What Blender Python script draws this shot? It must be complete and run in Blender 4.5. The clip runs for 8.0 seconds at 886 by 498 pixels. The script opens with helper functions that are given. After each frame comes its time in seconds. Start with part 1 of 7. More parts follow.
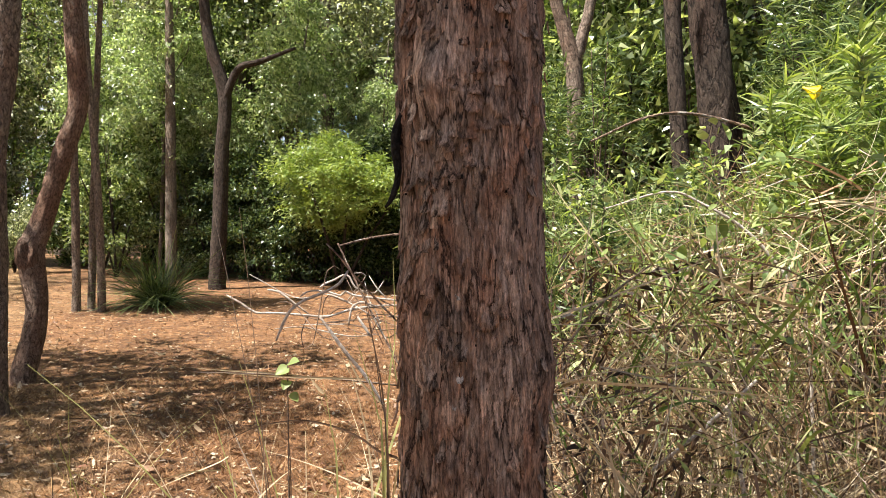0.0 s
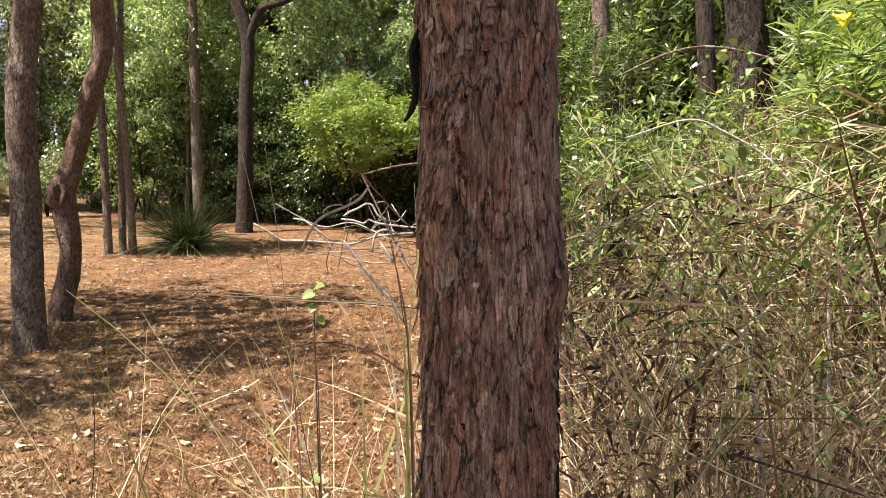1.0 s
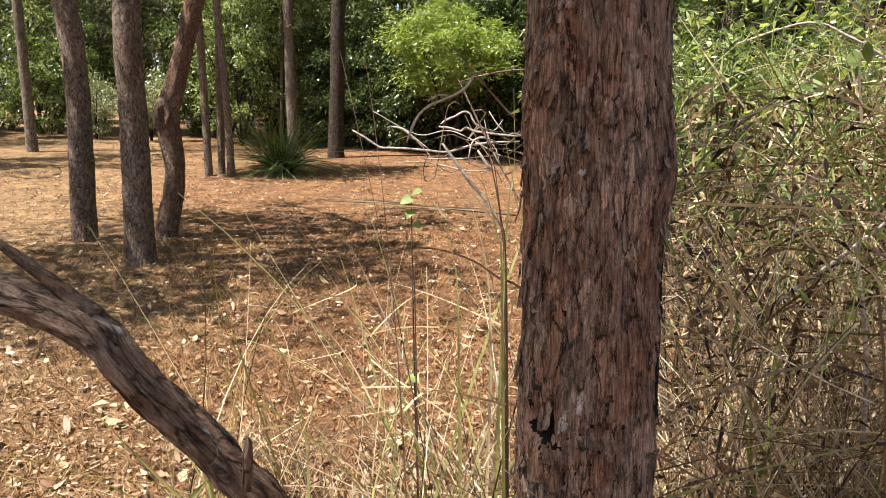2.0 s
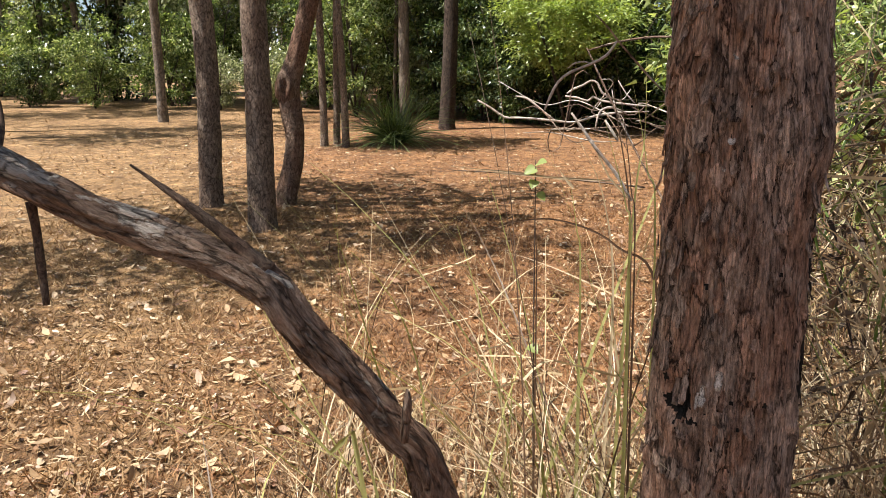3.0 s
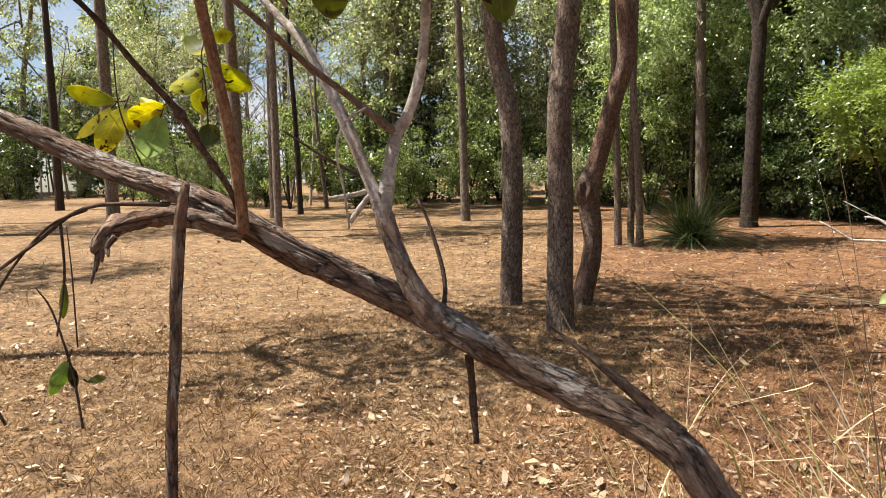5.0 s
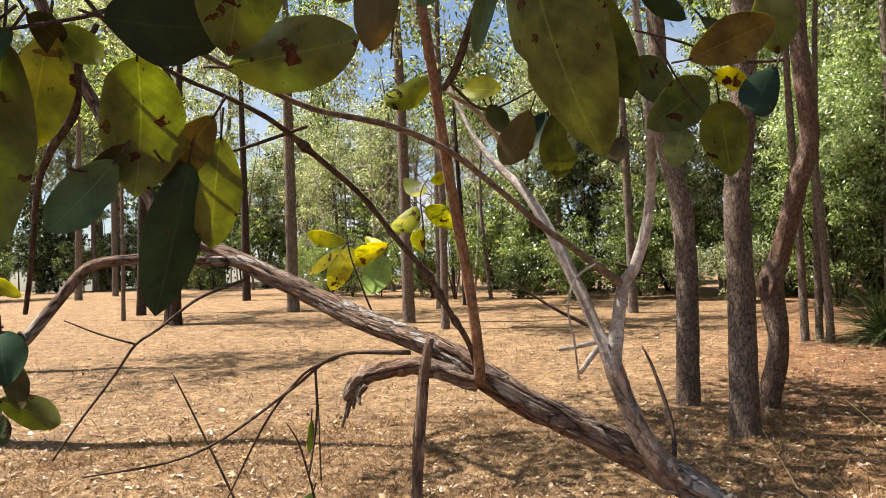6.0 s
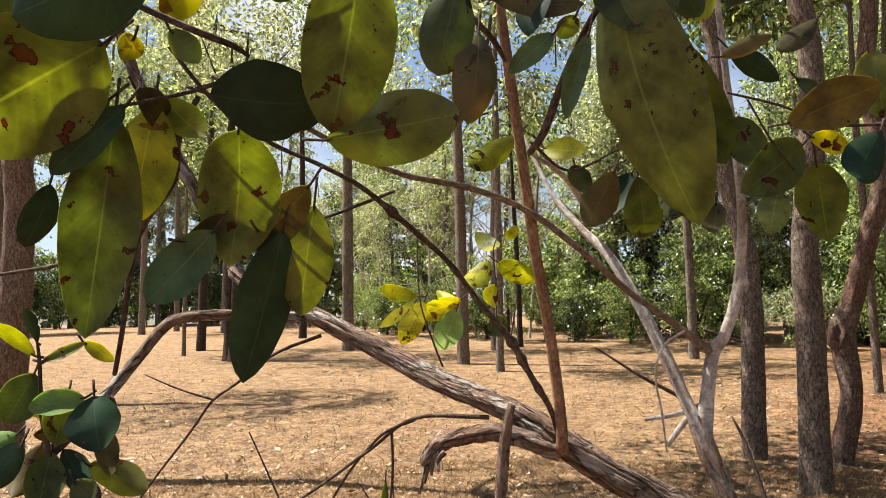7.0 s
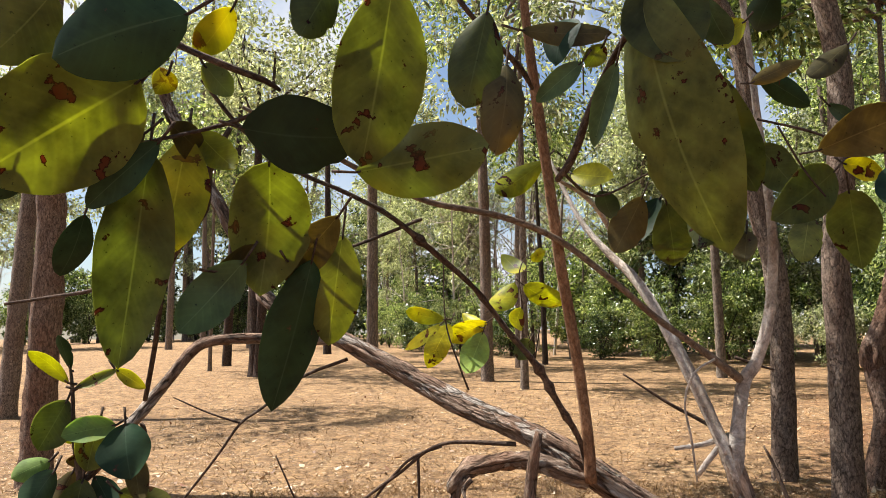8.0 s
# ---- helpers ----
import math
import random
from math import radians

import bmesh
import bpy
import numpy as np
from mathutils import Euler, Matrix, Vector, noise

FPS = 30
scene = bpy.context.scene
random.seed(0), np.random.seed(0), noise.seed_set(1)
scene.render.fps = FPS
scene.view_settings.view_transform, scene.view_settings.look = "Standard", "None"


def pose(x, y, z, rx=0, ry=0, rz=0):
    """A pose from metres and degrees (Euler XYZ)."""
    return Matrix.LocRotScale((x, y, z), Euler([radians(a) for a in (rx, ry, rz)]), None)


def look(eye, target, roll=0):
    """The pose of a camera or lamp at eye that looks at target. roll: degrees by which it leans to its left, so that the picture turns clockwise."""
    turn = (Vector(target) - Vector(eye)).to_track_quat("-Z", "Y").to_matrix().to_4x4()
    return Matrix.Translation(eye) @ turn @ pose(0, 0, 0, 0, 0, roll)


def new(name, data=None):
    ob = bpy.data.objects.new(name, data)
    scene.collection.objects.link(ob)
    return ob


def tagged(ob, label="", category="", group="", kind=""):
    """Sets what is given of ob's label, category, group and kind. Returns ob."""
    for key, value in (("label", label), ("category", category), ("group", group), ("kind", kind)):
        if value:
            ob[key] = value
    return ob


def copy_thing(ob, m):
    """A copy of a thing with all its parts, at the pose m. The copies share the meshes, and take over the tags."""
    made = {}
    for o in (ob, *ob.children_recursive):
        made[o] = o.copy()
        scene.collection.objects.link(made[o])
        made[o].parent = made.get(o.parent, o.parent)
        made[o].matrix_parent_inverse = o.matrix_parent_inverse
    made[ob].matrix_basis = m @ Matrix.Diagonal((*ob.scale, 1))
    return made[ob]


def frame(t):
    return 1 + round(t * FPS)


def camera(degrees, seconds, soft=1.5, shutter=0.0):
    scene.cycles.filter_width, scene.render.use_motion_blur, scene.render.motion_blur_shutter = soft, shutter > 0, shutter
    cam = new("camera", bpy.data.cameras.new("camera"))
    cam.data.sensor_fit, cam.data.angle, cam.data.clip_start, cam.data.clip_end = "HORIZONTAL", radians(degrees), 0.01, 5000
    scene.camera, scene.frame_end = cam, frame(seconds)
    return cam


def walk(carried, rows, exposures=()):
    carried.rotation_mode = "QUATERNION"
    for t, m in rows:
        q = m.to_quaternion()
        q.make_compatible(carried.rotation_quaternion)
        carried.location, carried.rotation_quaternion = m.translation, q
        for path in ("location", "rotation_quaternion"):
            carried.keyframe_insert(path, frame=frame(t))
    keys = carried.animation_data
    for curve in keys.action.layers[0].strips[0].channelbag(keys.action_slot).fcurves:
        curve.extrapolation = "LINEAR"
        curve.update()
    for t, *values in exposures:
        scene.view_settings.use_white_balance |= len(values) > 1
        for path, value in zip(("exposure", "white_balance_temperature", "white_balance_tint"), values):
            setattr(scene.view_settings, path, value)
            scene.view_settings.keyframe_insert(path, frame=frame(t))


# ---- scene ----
# ---------------------------------------------------------------- camera
cam = camera(60.77, 8.0, soft=0.6)
PATH = [
    (0, pose(-0.0001, -0.0001, 1.5500, 89.901, -0.164, 0.000)),
    (0.5, pose(0.0043, -0.0239, 1.5379, 88.444, 0.225, 0.598)),
    (1, pose(0.0101, -0.0380, 1.5086, 85.730, 0.061, 1.885)),
    (1.5, pose(0.0004, -0.0465, 1.4700, 82.664, -0.128, 5.062)),
    (3, pose(-0.0481, -0.0697, 1.4496, 78.304, -0.175, 16.710)),
    (3.5, pose(-0.0834, -0.0861, 1.4609, 78.835, 0.083, 22.473)),
    (4, pose(-0.1021, -0.1069, 1.4741, 80.394, 0.456, 28.421)),
    (4.2, pose(-0.1039, -0.1108, 1.4767, 80.897, 0.317, 29.548)),
    (5.3, pose(-0.1251, -0.1984, 1.5500, 88.142, 1.297, 42.049)),
    (5.5, pose(-0.1297, -0.2140, 1.5665, 89.806, 1.380, 44.591)),
    (6, pose(-0.1461, -0.2396, 1.5906, 92.533, 1.291, 50.241)),
    (6.5, pose(-0.1633, -0.2469, 1.6057, 94.164, 0.750, 52.968)),
    (7, pose(-0.1710, -0.2550, 1.6147, 95.618, 0.264, 54.301)),
    (7.5, pose(-0.1681, -0.2566, 1.6212, 96.312, 0.115, 55.253)),
    (8, pose(-0.1711, -0.2582, 1.6246, 96.846, -0.030, 56.118)),
]
walk(cam, PATH, exposures=[(0, 1.66), (1.5, 1.60), (3, 1.46), (4, 1.37), (5.5, 1.41), (6.5, 1.58), (8, 1.5)])

# ---------------------------------------------------------------- sky and sun
SUN_ELEV, SUN_AZ = 62.0, 120.0  # azimuth: degrees to the left of +y
world = bpy.data.worlds.new("world")
scene.world = world
world.use_nodes = True
wn, wl = world.node_tree.nodes, world.node_tree.links
wn.clear()
sky = wn.new("ShaderNodeTexSky")
sky.sky_type, sky.sun_disc = "NISHITA", False
sky.sun_elevation, sky.sun_rotation = radians(SUN_ELEV), radians(-SUN_AZ)
wcoord = wn.new("ShaderNodeTexCoord")
wcloud = wn.new("ShaderNodeTexNoise")
wcloud.inputs["Scale"].default_value, wcloud.inputs["Detail"].default_value = 3.0, 6.0
wramp = wn.new("ShaderNodeValToRGB")
wramp.color_ramp.elements[0].position, wramp.color_ramp.elements[1].position = 0.51, 0.64
wmix = wn.new("ShaderNodeMix")
wmix.data_type = "RGBA"
wmix.inputs["B"].default_value = (6.4, 6.6, 7.0, 1)
wback = wn.new("ShaderNodeBackground")
wback.inputs["Strength"].default_value = 0.05
wout = wn.new("ShaderNodeOutputWorld")
wl.new(wcoord.outputs["Generated"], wcloud.inputs["Vector"])
wl.new(wcloud.outputs["Fac"], wramp.inputs["Fac"])
wl.new(wramp.outputs["Color"], wmix.inputs["Factor"])
wl.new(sky.outputs["Color"], wmix.inputs["A"])
wl.new(wmix.outputs["Result"], wback.inputs["Color"])
wl.new(wback.outputs["Background"], wout.inputs["Surface"])

sun = new("sun", bpy.data.lights.new("sun", "SUN"))
sun.data.energy, sun.data.angle, sun.data.color = 5.0, radians(0.53), (1.0, 0.95, 0.87)
sun.matrix_world = look(
    (-30 * math.sin(radians(SUN_AZ)), 30 * math.cos(radians(SUN_AZ)), 30 * math.tan(radians(SUN_ELEV))), (0, 0, 0))


# ---------------------------------------------------------------- materials
def base_material(name, rough=0.8):
    m = bpy.data.materials.new(name)
    m.use_nodes = True
    nt = m.node_tree
    b = nt.nodes["Principled BSDF"]
    b.inputs["Roughness"].default_value = rough
    b.inputs["Specular IOR Level"].default_value = 0.4
    return m, nt, b


def noise_node(nt, vec, scale, detail=4.0, rough=0.6, distort=0.0):
    n = nt.nodes.new("ShaderNodeTexNoise")
    n.inputs["Scale"].default_value, n.inputs["Detail"].default_value = scale, detail
    n.inputs["Roughness"].default_value, n.inputs["Distortion"].default_value = rough, distort
    nt.links.new(vec, n.inputs["Vector"])
    return n.outputs["Fac"]


def ramp_node(nt, fac, stops):
    r = nt.nodes.new("ShaderNodeValToRGB")
    els = r.color_ramp.elements
    while len(els) < len(stops):
        els.new(0.5)
    for e, (p, c) in zip(els, stops):
        e.position, e.color = p, (*c, 1)
    nt.links.new(fac, r.inputs["Fac"])
    return r.outputs["Color"]


def mix_node(nt, fac, a, b, blend="MIX"):
    n = nt.nodes.new("ShaderNodeMix")
    n.data_type, n.blend_type = "RGBA", blend
    for key, v in (("Factor", fac), ("A", a), ("B", b)):
        if isinstance(v, (int, float)):
            n.inputs[key].default_value = v
        elif isinstance(v, tuple):
            n.inputs[key].default_value = (*v, 1)
        else:
            nt.links.new(v, n.inputs[key])
    return n.outputs["Result"]


def coords(nt, scale=(1, 1, 1)):
    c = nt.nodes.new("ShaderNodeTexCoord")
    m = nt.nodes.new("ShaderNodeMapping")
    m.inputs["Scale"].default_value = scale
    nt.links.new(c.outputs["Object"], m.inputs["Vector"])
    return m.outputs["Vector"]


def bump_node(nt, b, height, strength, dist):
    n = nt.nodes.new("ShaderNodeBump")
    n.inputs["Strength"].default_value, n.inputs["Distance"].default_value = strength, dist
    nt.links.new(height, n.inputs["Height"])
    nt.links.new(n.outputs["Normal"], b.inputs["Normal"])


def grain_coords(nt, scale):
    """Coordinates that run along a trunk or branch."""
    c = nt.nodes.new("ShaderNodeAttribute")
    c.attribute_name = "grain"
    m = nt.nodes.new("ShaderNodeMapping")
    m.inputs["Scale"].default_value = scale
    nt.links.new(c.outputs["Vector"], m.inputs["Vector"])
    return m.outputs["Vector"]


def bark_material(name, dark, mid, pale, red, size=1.0, bump=0.004, stretch=0.22, patch=3.0, crack=1.0, flakes=None, bare=0.5):
    """Bark in plates with cracks between: each plate its own tone, with patches of red inner bark and weathered bark."""
    m, nt, b = base_material(name, 0.9)
    b.inputs["Specular IOR Level"].default_value = 0.2
    v = grain_coords(nt, (1, 1, stretch))
    wob = nt.nodes.new("ShaderNodeTexNoise")
    wob.inputs["Scale"].default_value, wob.inputs["Detail"].default_value = 30 * size, 4.0
    nt.links.new(v, wob.inputs["Vector"])
    warp = nt.nodes.new("ShaderNodeVectorMath")
    warp.operation = "MULTIPLY_ADD"
    warp.inputs[1].default_value = (0.05 / size,) * 3
    nt.links.new(wob.outputs["Color"], warp.inputs[0])
    nt.links.new(v, warp.inputs[2])

    def plates(scale):
        out = []
        for feature, socket in (("DISTANCE_TO_EDGE", "Distance"), ("F1", "Color")):
            n = nt.nodes.new("ShaderNodeTexVoronoi")
            n.feature = feature
            n.inputs["Scale"].default_value = scale
            nt.links.new(warp.outputs[0], n.inputs["Vector"])
            out.append(n.outputs[socket])
        return out

    edge, tint = plates(40 * size)
    edge2, tint2 = plates(125 * size)
    grain = noise_node(nt, v, 80 * size, 6, 0.75, 0.4)
    fine = noise_node(nt, v, 300 * size, 5, 0.8)
    big = noise_node(nt, grain_coords(nt, (1, 1, 0.6)), patch, 5, 0.6, 0.4)
    col = ramp_node(nt, grain, [(0.28, dark), (0.45, mid), (0.70, pale)])
    where = ramp_node(nt, big, [(bare, (0, 0, 0)), (bare + 0.2, (0.7, 0.7, 0.7))])
    col = mix_node(nt, where, col, ramp_node(nt, grain, [(0.30, tuple(0.5 * c for c in red)), (0.7, red)]))
    t1 = ramp_node(nt, tint, [(0.1, (0.72, 0.70, 0.68)), (0.5, (1, 1, 1)), (0.9, (1.35, 1.32, 1.28))])
    col = mix_node(nt, 0.6, col, t1, "MULTIPLY")
    t2 = ramp_node(nt, tint2, [(0.1, (0.7, 0.7, 0.7)), (0.9, (1.35, 1.32, 1.3))])
    col = mix_node(nt, 0.6, col, t2, "MULTIPLY")
    col = mix_node(nt, 0.6, col, ramp_node(nt, fine, [(0.3, (0.5, 0.5, 0.5)), (0.7, (1.35, 1.32, 1.28))]), "MULTIPLY")
    if flakes:
        # thin pale scales of outer bark that still cling on
        cling = noise_node(nt, grain_coords(nt, (1, 1, 0.45)), 34 * size / 2, 6, 0.62, 0.8)
        col = mix_node(nt, ramp_node(nt, cling, [(0.545, (0, 0, 0)), (0.58, (0.85, 0.85, 0.85))]), col, ramp_node(nt, fine, [(0.3, tuple(0.6 * c for c in flakes)), (0.7, flakes)]))
    # crack lines darkened in colour: crevice dirt with the shade inside painted in
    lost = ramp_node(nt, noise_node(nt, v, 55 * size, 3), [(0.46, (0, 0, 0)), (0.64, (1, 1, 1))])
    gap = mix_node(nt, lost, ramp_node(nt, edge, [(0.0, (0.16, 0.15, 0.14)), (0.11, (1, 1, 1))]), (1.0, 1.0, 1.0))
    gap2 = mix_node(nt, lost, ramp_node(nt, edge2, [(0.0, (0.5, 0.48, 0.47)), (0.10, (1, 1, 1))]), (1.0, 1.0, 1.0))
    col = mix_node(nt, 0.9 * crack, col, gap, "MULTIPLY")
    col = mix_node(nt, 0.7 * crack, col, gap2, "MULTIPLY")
    nt.links.new(col, b.inputs["Base Color"])

    def scaled(value, k, plus=None):
        n = nt.nodes.new("ShaderNodeMath")
        n.operation = "MULTIPLY_ADD"
        n.inputs[1].default_value, n.inputs[2].default_value = k, 0.0
        nt.links.new(value, n.inputs[0])
        if plus is not None:
            nt.links.new(plus, n.inputs[2])
        return n.outputs[0]

    h = scaled(fine, 0.55)
    h = scaled(grain, 1.0, h)
    h = scaled(gap, 0.9 * crack, h)
    h = scaled(gap2, 0.4 * crack, h)
    h = scaled(tint, 0.5, h)
    if flakes:
        h = scaled(ramp_node(nt, cling, [(0.535, (0, 0, 0)), (0.58, (1, 1, 1))]), 0.7, h)
    bump_node(nt, b, h, 1.0, bump)
    return m


def scaly_bark_material():
    """Bark of the thick trunk: thin grey-brown scales over red-brown inner bark, each scale its own tone, with fibres along it."""
    m, nt, b = base_material("flaky_bark", 0.88)
    b.inputs["Specular IOR Level"].default_value = 0.25
    v = grain_coords(nt, (1, 1, 0.24))
    wob = nt.nodes.new("ShaderNodeTexNoise")
    wob.inputs["Scale"].default_value, wob.inputs["Detail"].default_value, wob.inputs["Roughness"].default_value = 60, 6.0, 0.7
    nt.links.new(v, wob.inputs["Vector"])
    warp = nt.nodes.new("ShaderNodeVectorMath")
    warp.operation = "MULTIPLY_ADD"
    warp.inputs[1].default_value = (0.030, 0.030, 0.012)
    nt.links.new(wob.outputs["Color"], warp.inputs[0])
    nt.links.new(v, warp.inputs[2])

    def scales(freq):
        out = []
        for feature, socket in (("DISTANCE_TO_EDGE", "Distance"), ("F1", "Color")):
            n = nt.nodes.new("ShaderNodeTexVoronoi")
            n.feature = feature
            n.inputs["Scale"].default_value = freq
            nt.links.new(warp.outputs[0], n.inputs["Vector"])
            out.append(n.outputs[socket])
        return out

    edge, tint = scales(58)
    edge2, tint2 = scales(150)
    fibre = noise_node(nt, grain_coords(nt, (1, 1, 0.11)), 330, 6, 0.78, 0.3)
    fine = noise_node(nt, grain_coords(nt, (1, 1, 0.5)), 620, 4, 0.8)
    mott = noise_node(nt, grain_coords(nt, (1, 1, 0.5)), 46, 6, 0.72, 0.8)
    patch = noise_node(nt, grain_coords(nt, (1, 1, 0.45)), 10, 5, 0.65, 0.6)
    stain = noise_node(nt, grain_coords(nt, (1, 1, 0.5)), 17, 4, 0.6, 0.4)
    grey = ramp_node(nt, mott, [(0.28, (0.18, 0.126, 0.101)), (0.5, (0.315, 0.236, 0.192)), (0.72, (0.50, 0.405, 0.35))])
    red = ramp_node(nt, mott, [(0.28, (0.175, 0.098, 0.07)), (0.5, (0.31, 0.177, 0.122)), (0.72, (0.48, 0.31, 0.222))])
    col = mix_node(nt, ramp_node(nt, patch, [(0.47, (0.08, 0.08, 0.08)), (0.58, (0.95, 0.95, 0.95))]), grey, red)
    col = mix_node(nt, 0.8, col, ramp_node(nt, tint, [(0.1, (0.66, 0.64, 0.62)), (0.5, (1, 1, 1)), (0.9, (1.4, 1.38, 1.36))]), "MULTIPLY")
    col = mix_node(nt, 0.6, col, ramp_node(nt, tint2, [(0.1, (0.7, 0.68, 0.66)), (0.9, (1.35, 1.34, 1.33))]), "MULTIPLY")
    col = mix_node(nt, 0.75, col, ramp_node(nt, fibre, [(0.38, (0.3, 0.27, 0.25)), (0.5, (1, 1, 1)), (0.62, (1.7, 1.66, 1.62))]), "MULTIPLY")
    col = mix_node(nt, 0.5, col, ramp_node(nt, fine, [(0.3, (0.5, 0.48, 0.46)), (0.7, (1.45, 1.42, 1.4))]), "MULTIPLY")
    col = mix_node(nt, 0.8, col, ramp_node(nt, stain, [(0.30, (0.55, 0.53, 0.53)), (0.42, (1, 1, 1))]), "MULTIPLY")
    # fissure dirt and fissure shade both put into the colour as dark lines
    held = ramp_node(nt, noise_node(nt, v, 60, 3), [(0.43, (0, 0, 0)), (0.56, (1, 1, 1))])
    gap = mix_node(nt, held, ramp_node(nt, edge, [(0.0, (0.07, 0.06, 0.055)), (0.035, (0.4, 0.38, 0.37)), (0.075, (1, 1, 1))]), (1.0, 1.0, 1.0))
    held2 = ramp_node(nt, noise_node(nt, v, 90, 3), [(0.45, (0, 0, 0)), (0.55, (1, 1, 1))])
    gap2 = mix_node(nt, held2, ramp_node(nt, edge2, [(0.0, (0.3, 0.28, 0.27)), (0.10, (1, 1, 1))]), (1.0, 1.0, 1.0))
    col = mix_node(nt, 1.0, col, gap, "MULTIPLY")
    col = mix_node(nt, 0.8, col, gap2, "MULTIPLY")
    nt.links.new(col, b.inputs["Base Color"])
    h = None
    for value, k in ((fibre, 0.9), (fine, 0.35), (gap, 0.8), (gap2, 0.4), (tint, 0.7), (tint2, 0.3)):
        n = nt.nodes.new("ShaderNodeMath")
        n.operation = "MULTIPLY_ADD"
        n.inputs[1].default_value, n.inputs[2].default_value = k, 0.0
        nt.links.new(value, n.inputs[0])
        if h is not None:
            nt.links.new(h, n.inputs[2])
        h = n.outputs[0]
    bump_node(nt, b, h, 1.0, 0.006)
    return m


def leaf_material(name, colours, through_amount=0.35, through_tint=(1.5, 1.6, 0.5), rough=0.45, grain=30.0):
    """Leaves: each leaf its own tone, light passing through."""
    m, nt, b = base_material(name, rough)
    b.inputs["Specular IOR Level"].default_value = 0.5 if rough < 0.4 else 0.3
    g = nt.nodes.new("ShaderNodeNewGeometry")
    n = len(colours)
    col = ramp_node(nt, g.outputs["Random Per Island"], [((i + 0.5) / n, c) for i, c in enumerate(colours)])
    spots = noise_node(nt, coords(nt), grain, 3)
    col = mix_node(nt, 0.5, col, ramp_node(nt, spots, [(0.3, (0.62, 0.6, 0.55)), (0.7, (1.25, 1.22, 1.1))]), "MULTIPLY")
    nt.links.new(col, b.inputs["Base Color"])
    tr = nt.nodes.new("ShaderNodeBsdfTranslucent")
    nt.links.new(mix_node(nt, 1.0, col, through_tint, "MULTIPLY"), tr.inputs["Color"])
    mx = nt.nodes.new("ShaderNodeMixShader")
    mx.inputs["Fac"].default_value = through_amount
    nt.links.new(b.outputs["BSDF"], mx.inputs[1])
    nt.links.new(tr.outputs["BSDF"], mx.inputs[2])
    nt.links.new(mx.outputs["Shader"], nt.nodes["Material Output"].inputs["Surface"])
    return m


def ground_material():
    """Sandy soil under dead turf: straw-tan out in the open, rust-brown under the trees near the path."""
    m, nt, b = base_material("dry_ground", 0.95)
    v = coords(nt)
    lean = nt.nodes.new("ShaderNodeVectorMath")
    lean.operation = "DOT_PRODUCT"
    lean.inputs[1].default_value = (1.0, 0.45, 0.0)
    nt.links.new(v, lean.inputs[0])
    big = noise_node(nt, v, 0.35, 5, 0.6, 0.5)
    lie = nt.nodes.new("ShaderNodeMath")
    lie.operation = "MULTIPLY_ADD"
    lie.inputs[1].default_value = 0.09
    nt.links.new(lean.outputs["Value"], lie.inputs[0])
    nt.links.new(big, lie.inputs[2])
    mid = noise_node(nt, v, 2.2, 6, 0.7)
    tuft = noise_node(nt, v, 14, 5, 0.7, 0.6)
    fine = noise_node(nt, v, 45, 6, 0.75)
    speck = noise_node(nt, v, 130, 3, 0.8)
    tan = ramp_node(nt, mid, [(0.3, (0.165, 0.098, 0.05)), (0.5, (0.24, 0.152, 0.08)), (0.72, (0.325, 0.222, 0.125))])
    red = ramp_node(nt, mid, [(0.3, (0.13, 0.064, 0.031)), (0.55, (0.22, 0.115, 0.055)), (0.75, (0.285, 0.162, 0.082))])
    col = mix_node(nt, ramp_node(nt, lie.outputs[0], [(0.30, (0, 0, 0)), (0.52, (1, 1, 1))]), tan, red)
    patch = noise_node(nt, v, 5.5, 4, 0.65, 0.8)
    col = mix_node(nt, 0.85, col, ramp_node(nt, patch, [(0.36, (0.62, 0.57, 0.52)), (0.5, (1.1, 1.08, 1.04)), (0.64, (1.5, 1.47, 1.38))]), "MULTIPLY")
    col = mix_node(nt, 0.8, col, ramp_node(nt, tuft, [(0.36, (0.38, 0.34, 0.3)), (0.5, (1, 1, 1)), (0.64, (1.35, 1.32, 1.22))]), "MULTIPLY")
    col = mix_node(nt, 0.8, col, ramp_node(nt, fine, [(0.3, (0.4, 0.36, 0.33)), (0.5, (0.95, 0.93, 0.9)), (0.7, (1.5, 1.45, 1.35))]), "MULTIPLY")
    col = mix_node(nt, 0.55, col, ramp_node(nt, speck, [(0.35, (0.45, 0.42, 0.4)), (0.65, (1.35, 1.3, 1.2))]), "MULTIPLY")
    nt.links.new(col, b.inputs["Base Color"])
    bump_node(nt, b, fine, 0.9, 0.04)
    return m


MAT_GROUND = ground_material()
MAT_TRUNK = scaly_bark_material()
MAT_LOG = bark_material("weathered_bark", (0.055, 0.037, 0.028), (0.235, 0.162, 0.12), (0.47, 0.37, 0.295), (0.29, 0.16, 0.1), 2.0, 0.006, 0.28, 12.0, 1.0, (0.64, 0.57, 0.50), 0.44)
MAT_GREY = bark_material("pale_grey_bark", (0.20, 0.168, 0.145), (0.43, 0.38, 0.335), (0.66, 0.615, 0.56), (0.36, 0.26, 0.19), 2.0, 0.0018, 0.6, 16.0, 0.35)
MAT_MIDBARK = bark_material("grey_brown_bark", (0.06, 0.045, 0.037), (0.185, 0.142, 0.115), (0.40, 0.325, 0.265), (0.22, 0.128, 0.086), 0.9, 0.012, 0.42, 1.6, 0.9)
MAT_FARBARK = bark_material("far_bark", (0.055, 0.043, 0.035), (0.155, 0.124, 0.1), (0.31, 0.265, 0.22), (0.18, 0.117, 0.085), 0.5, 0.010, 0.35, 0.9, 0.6)
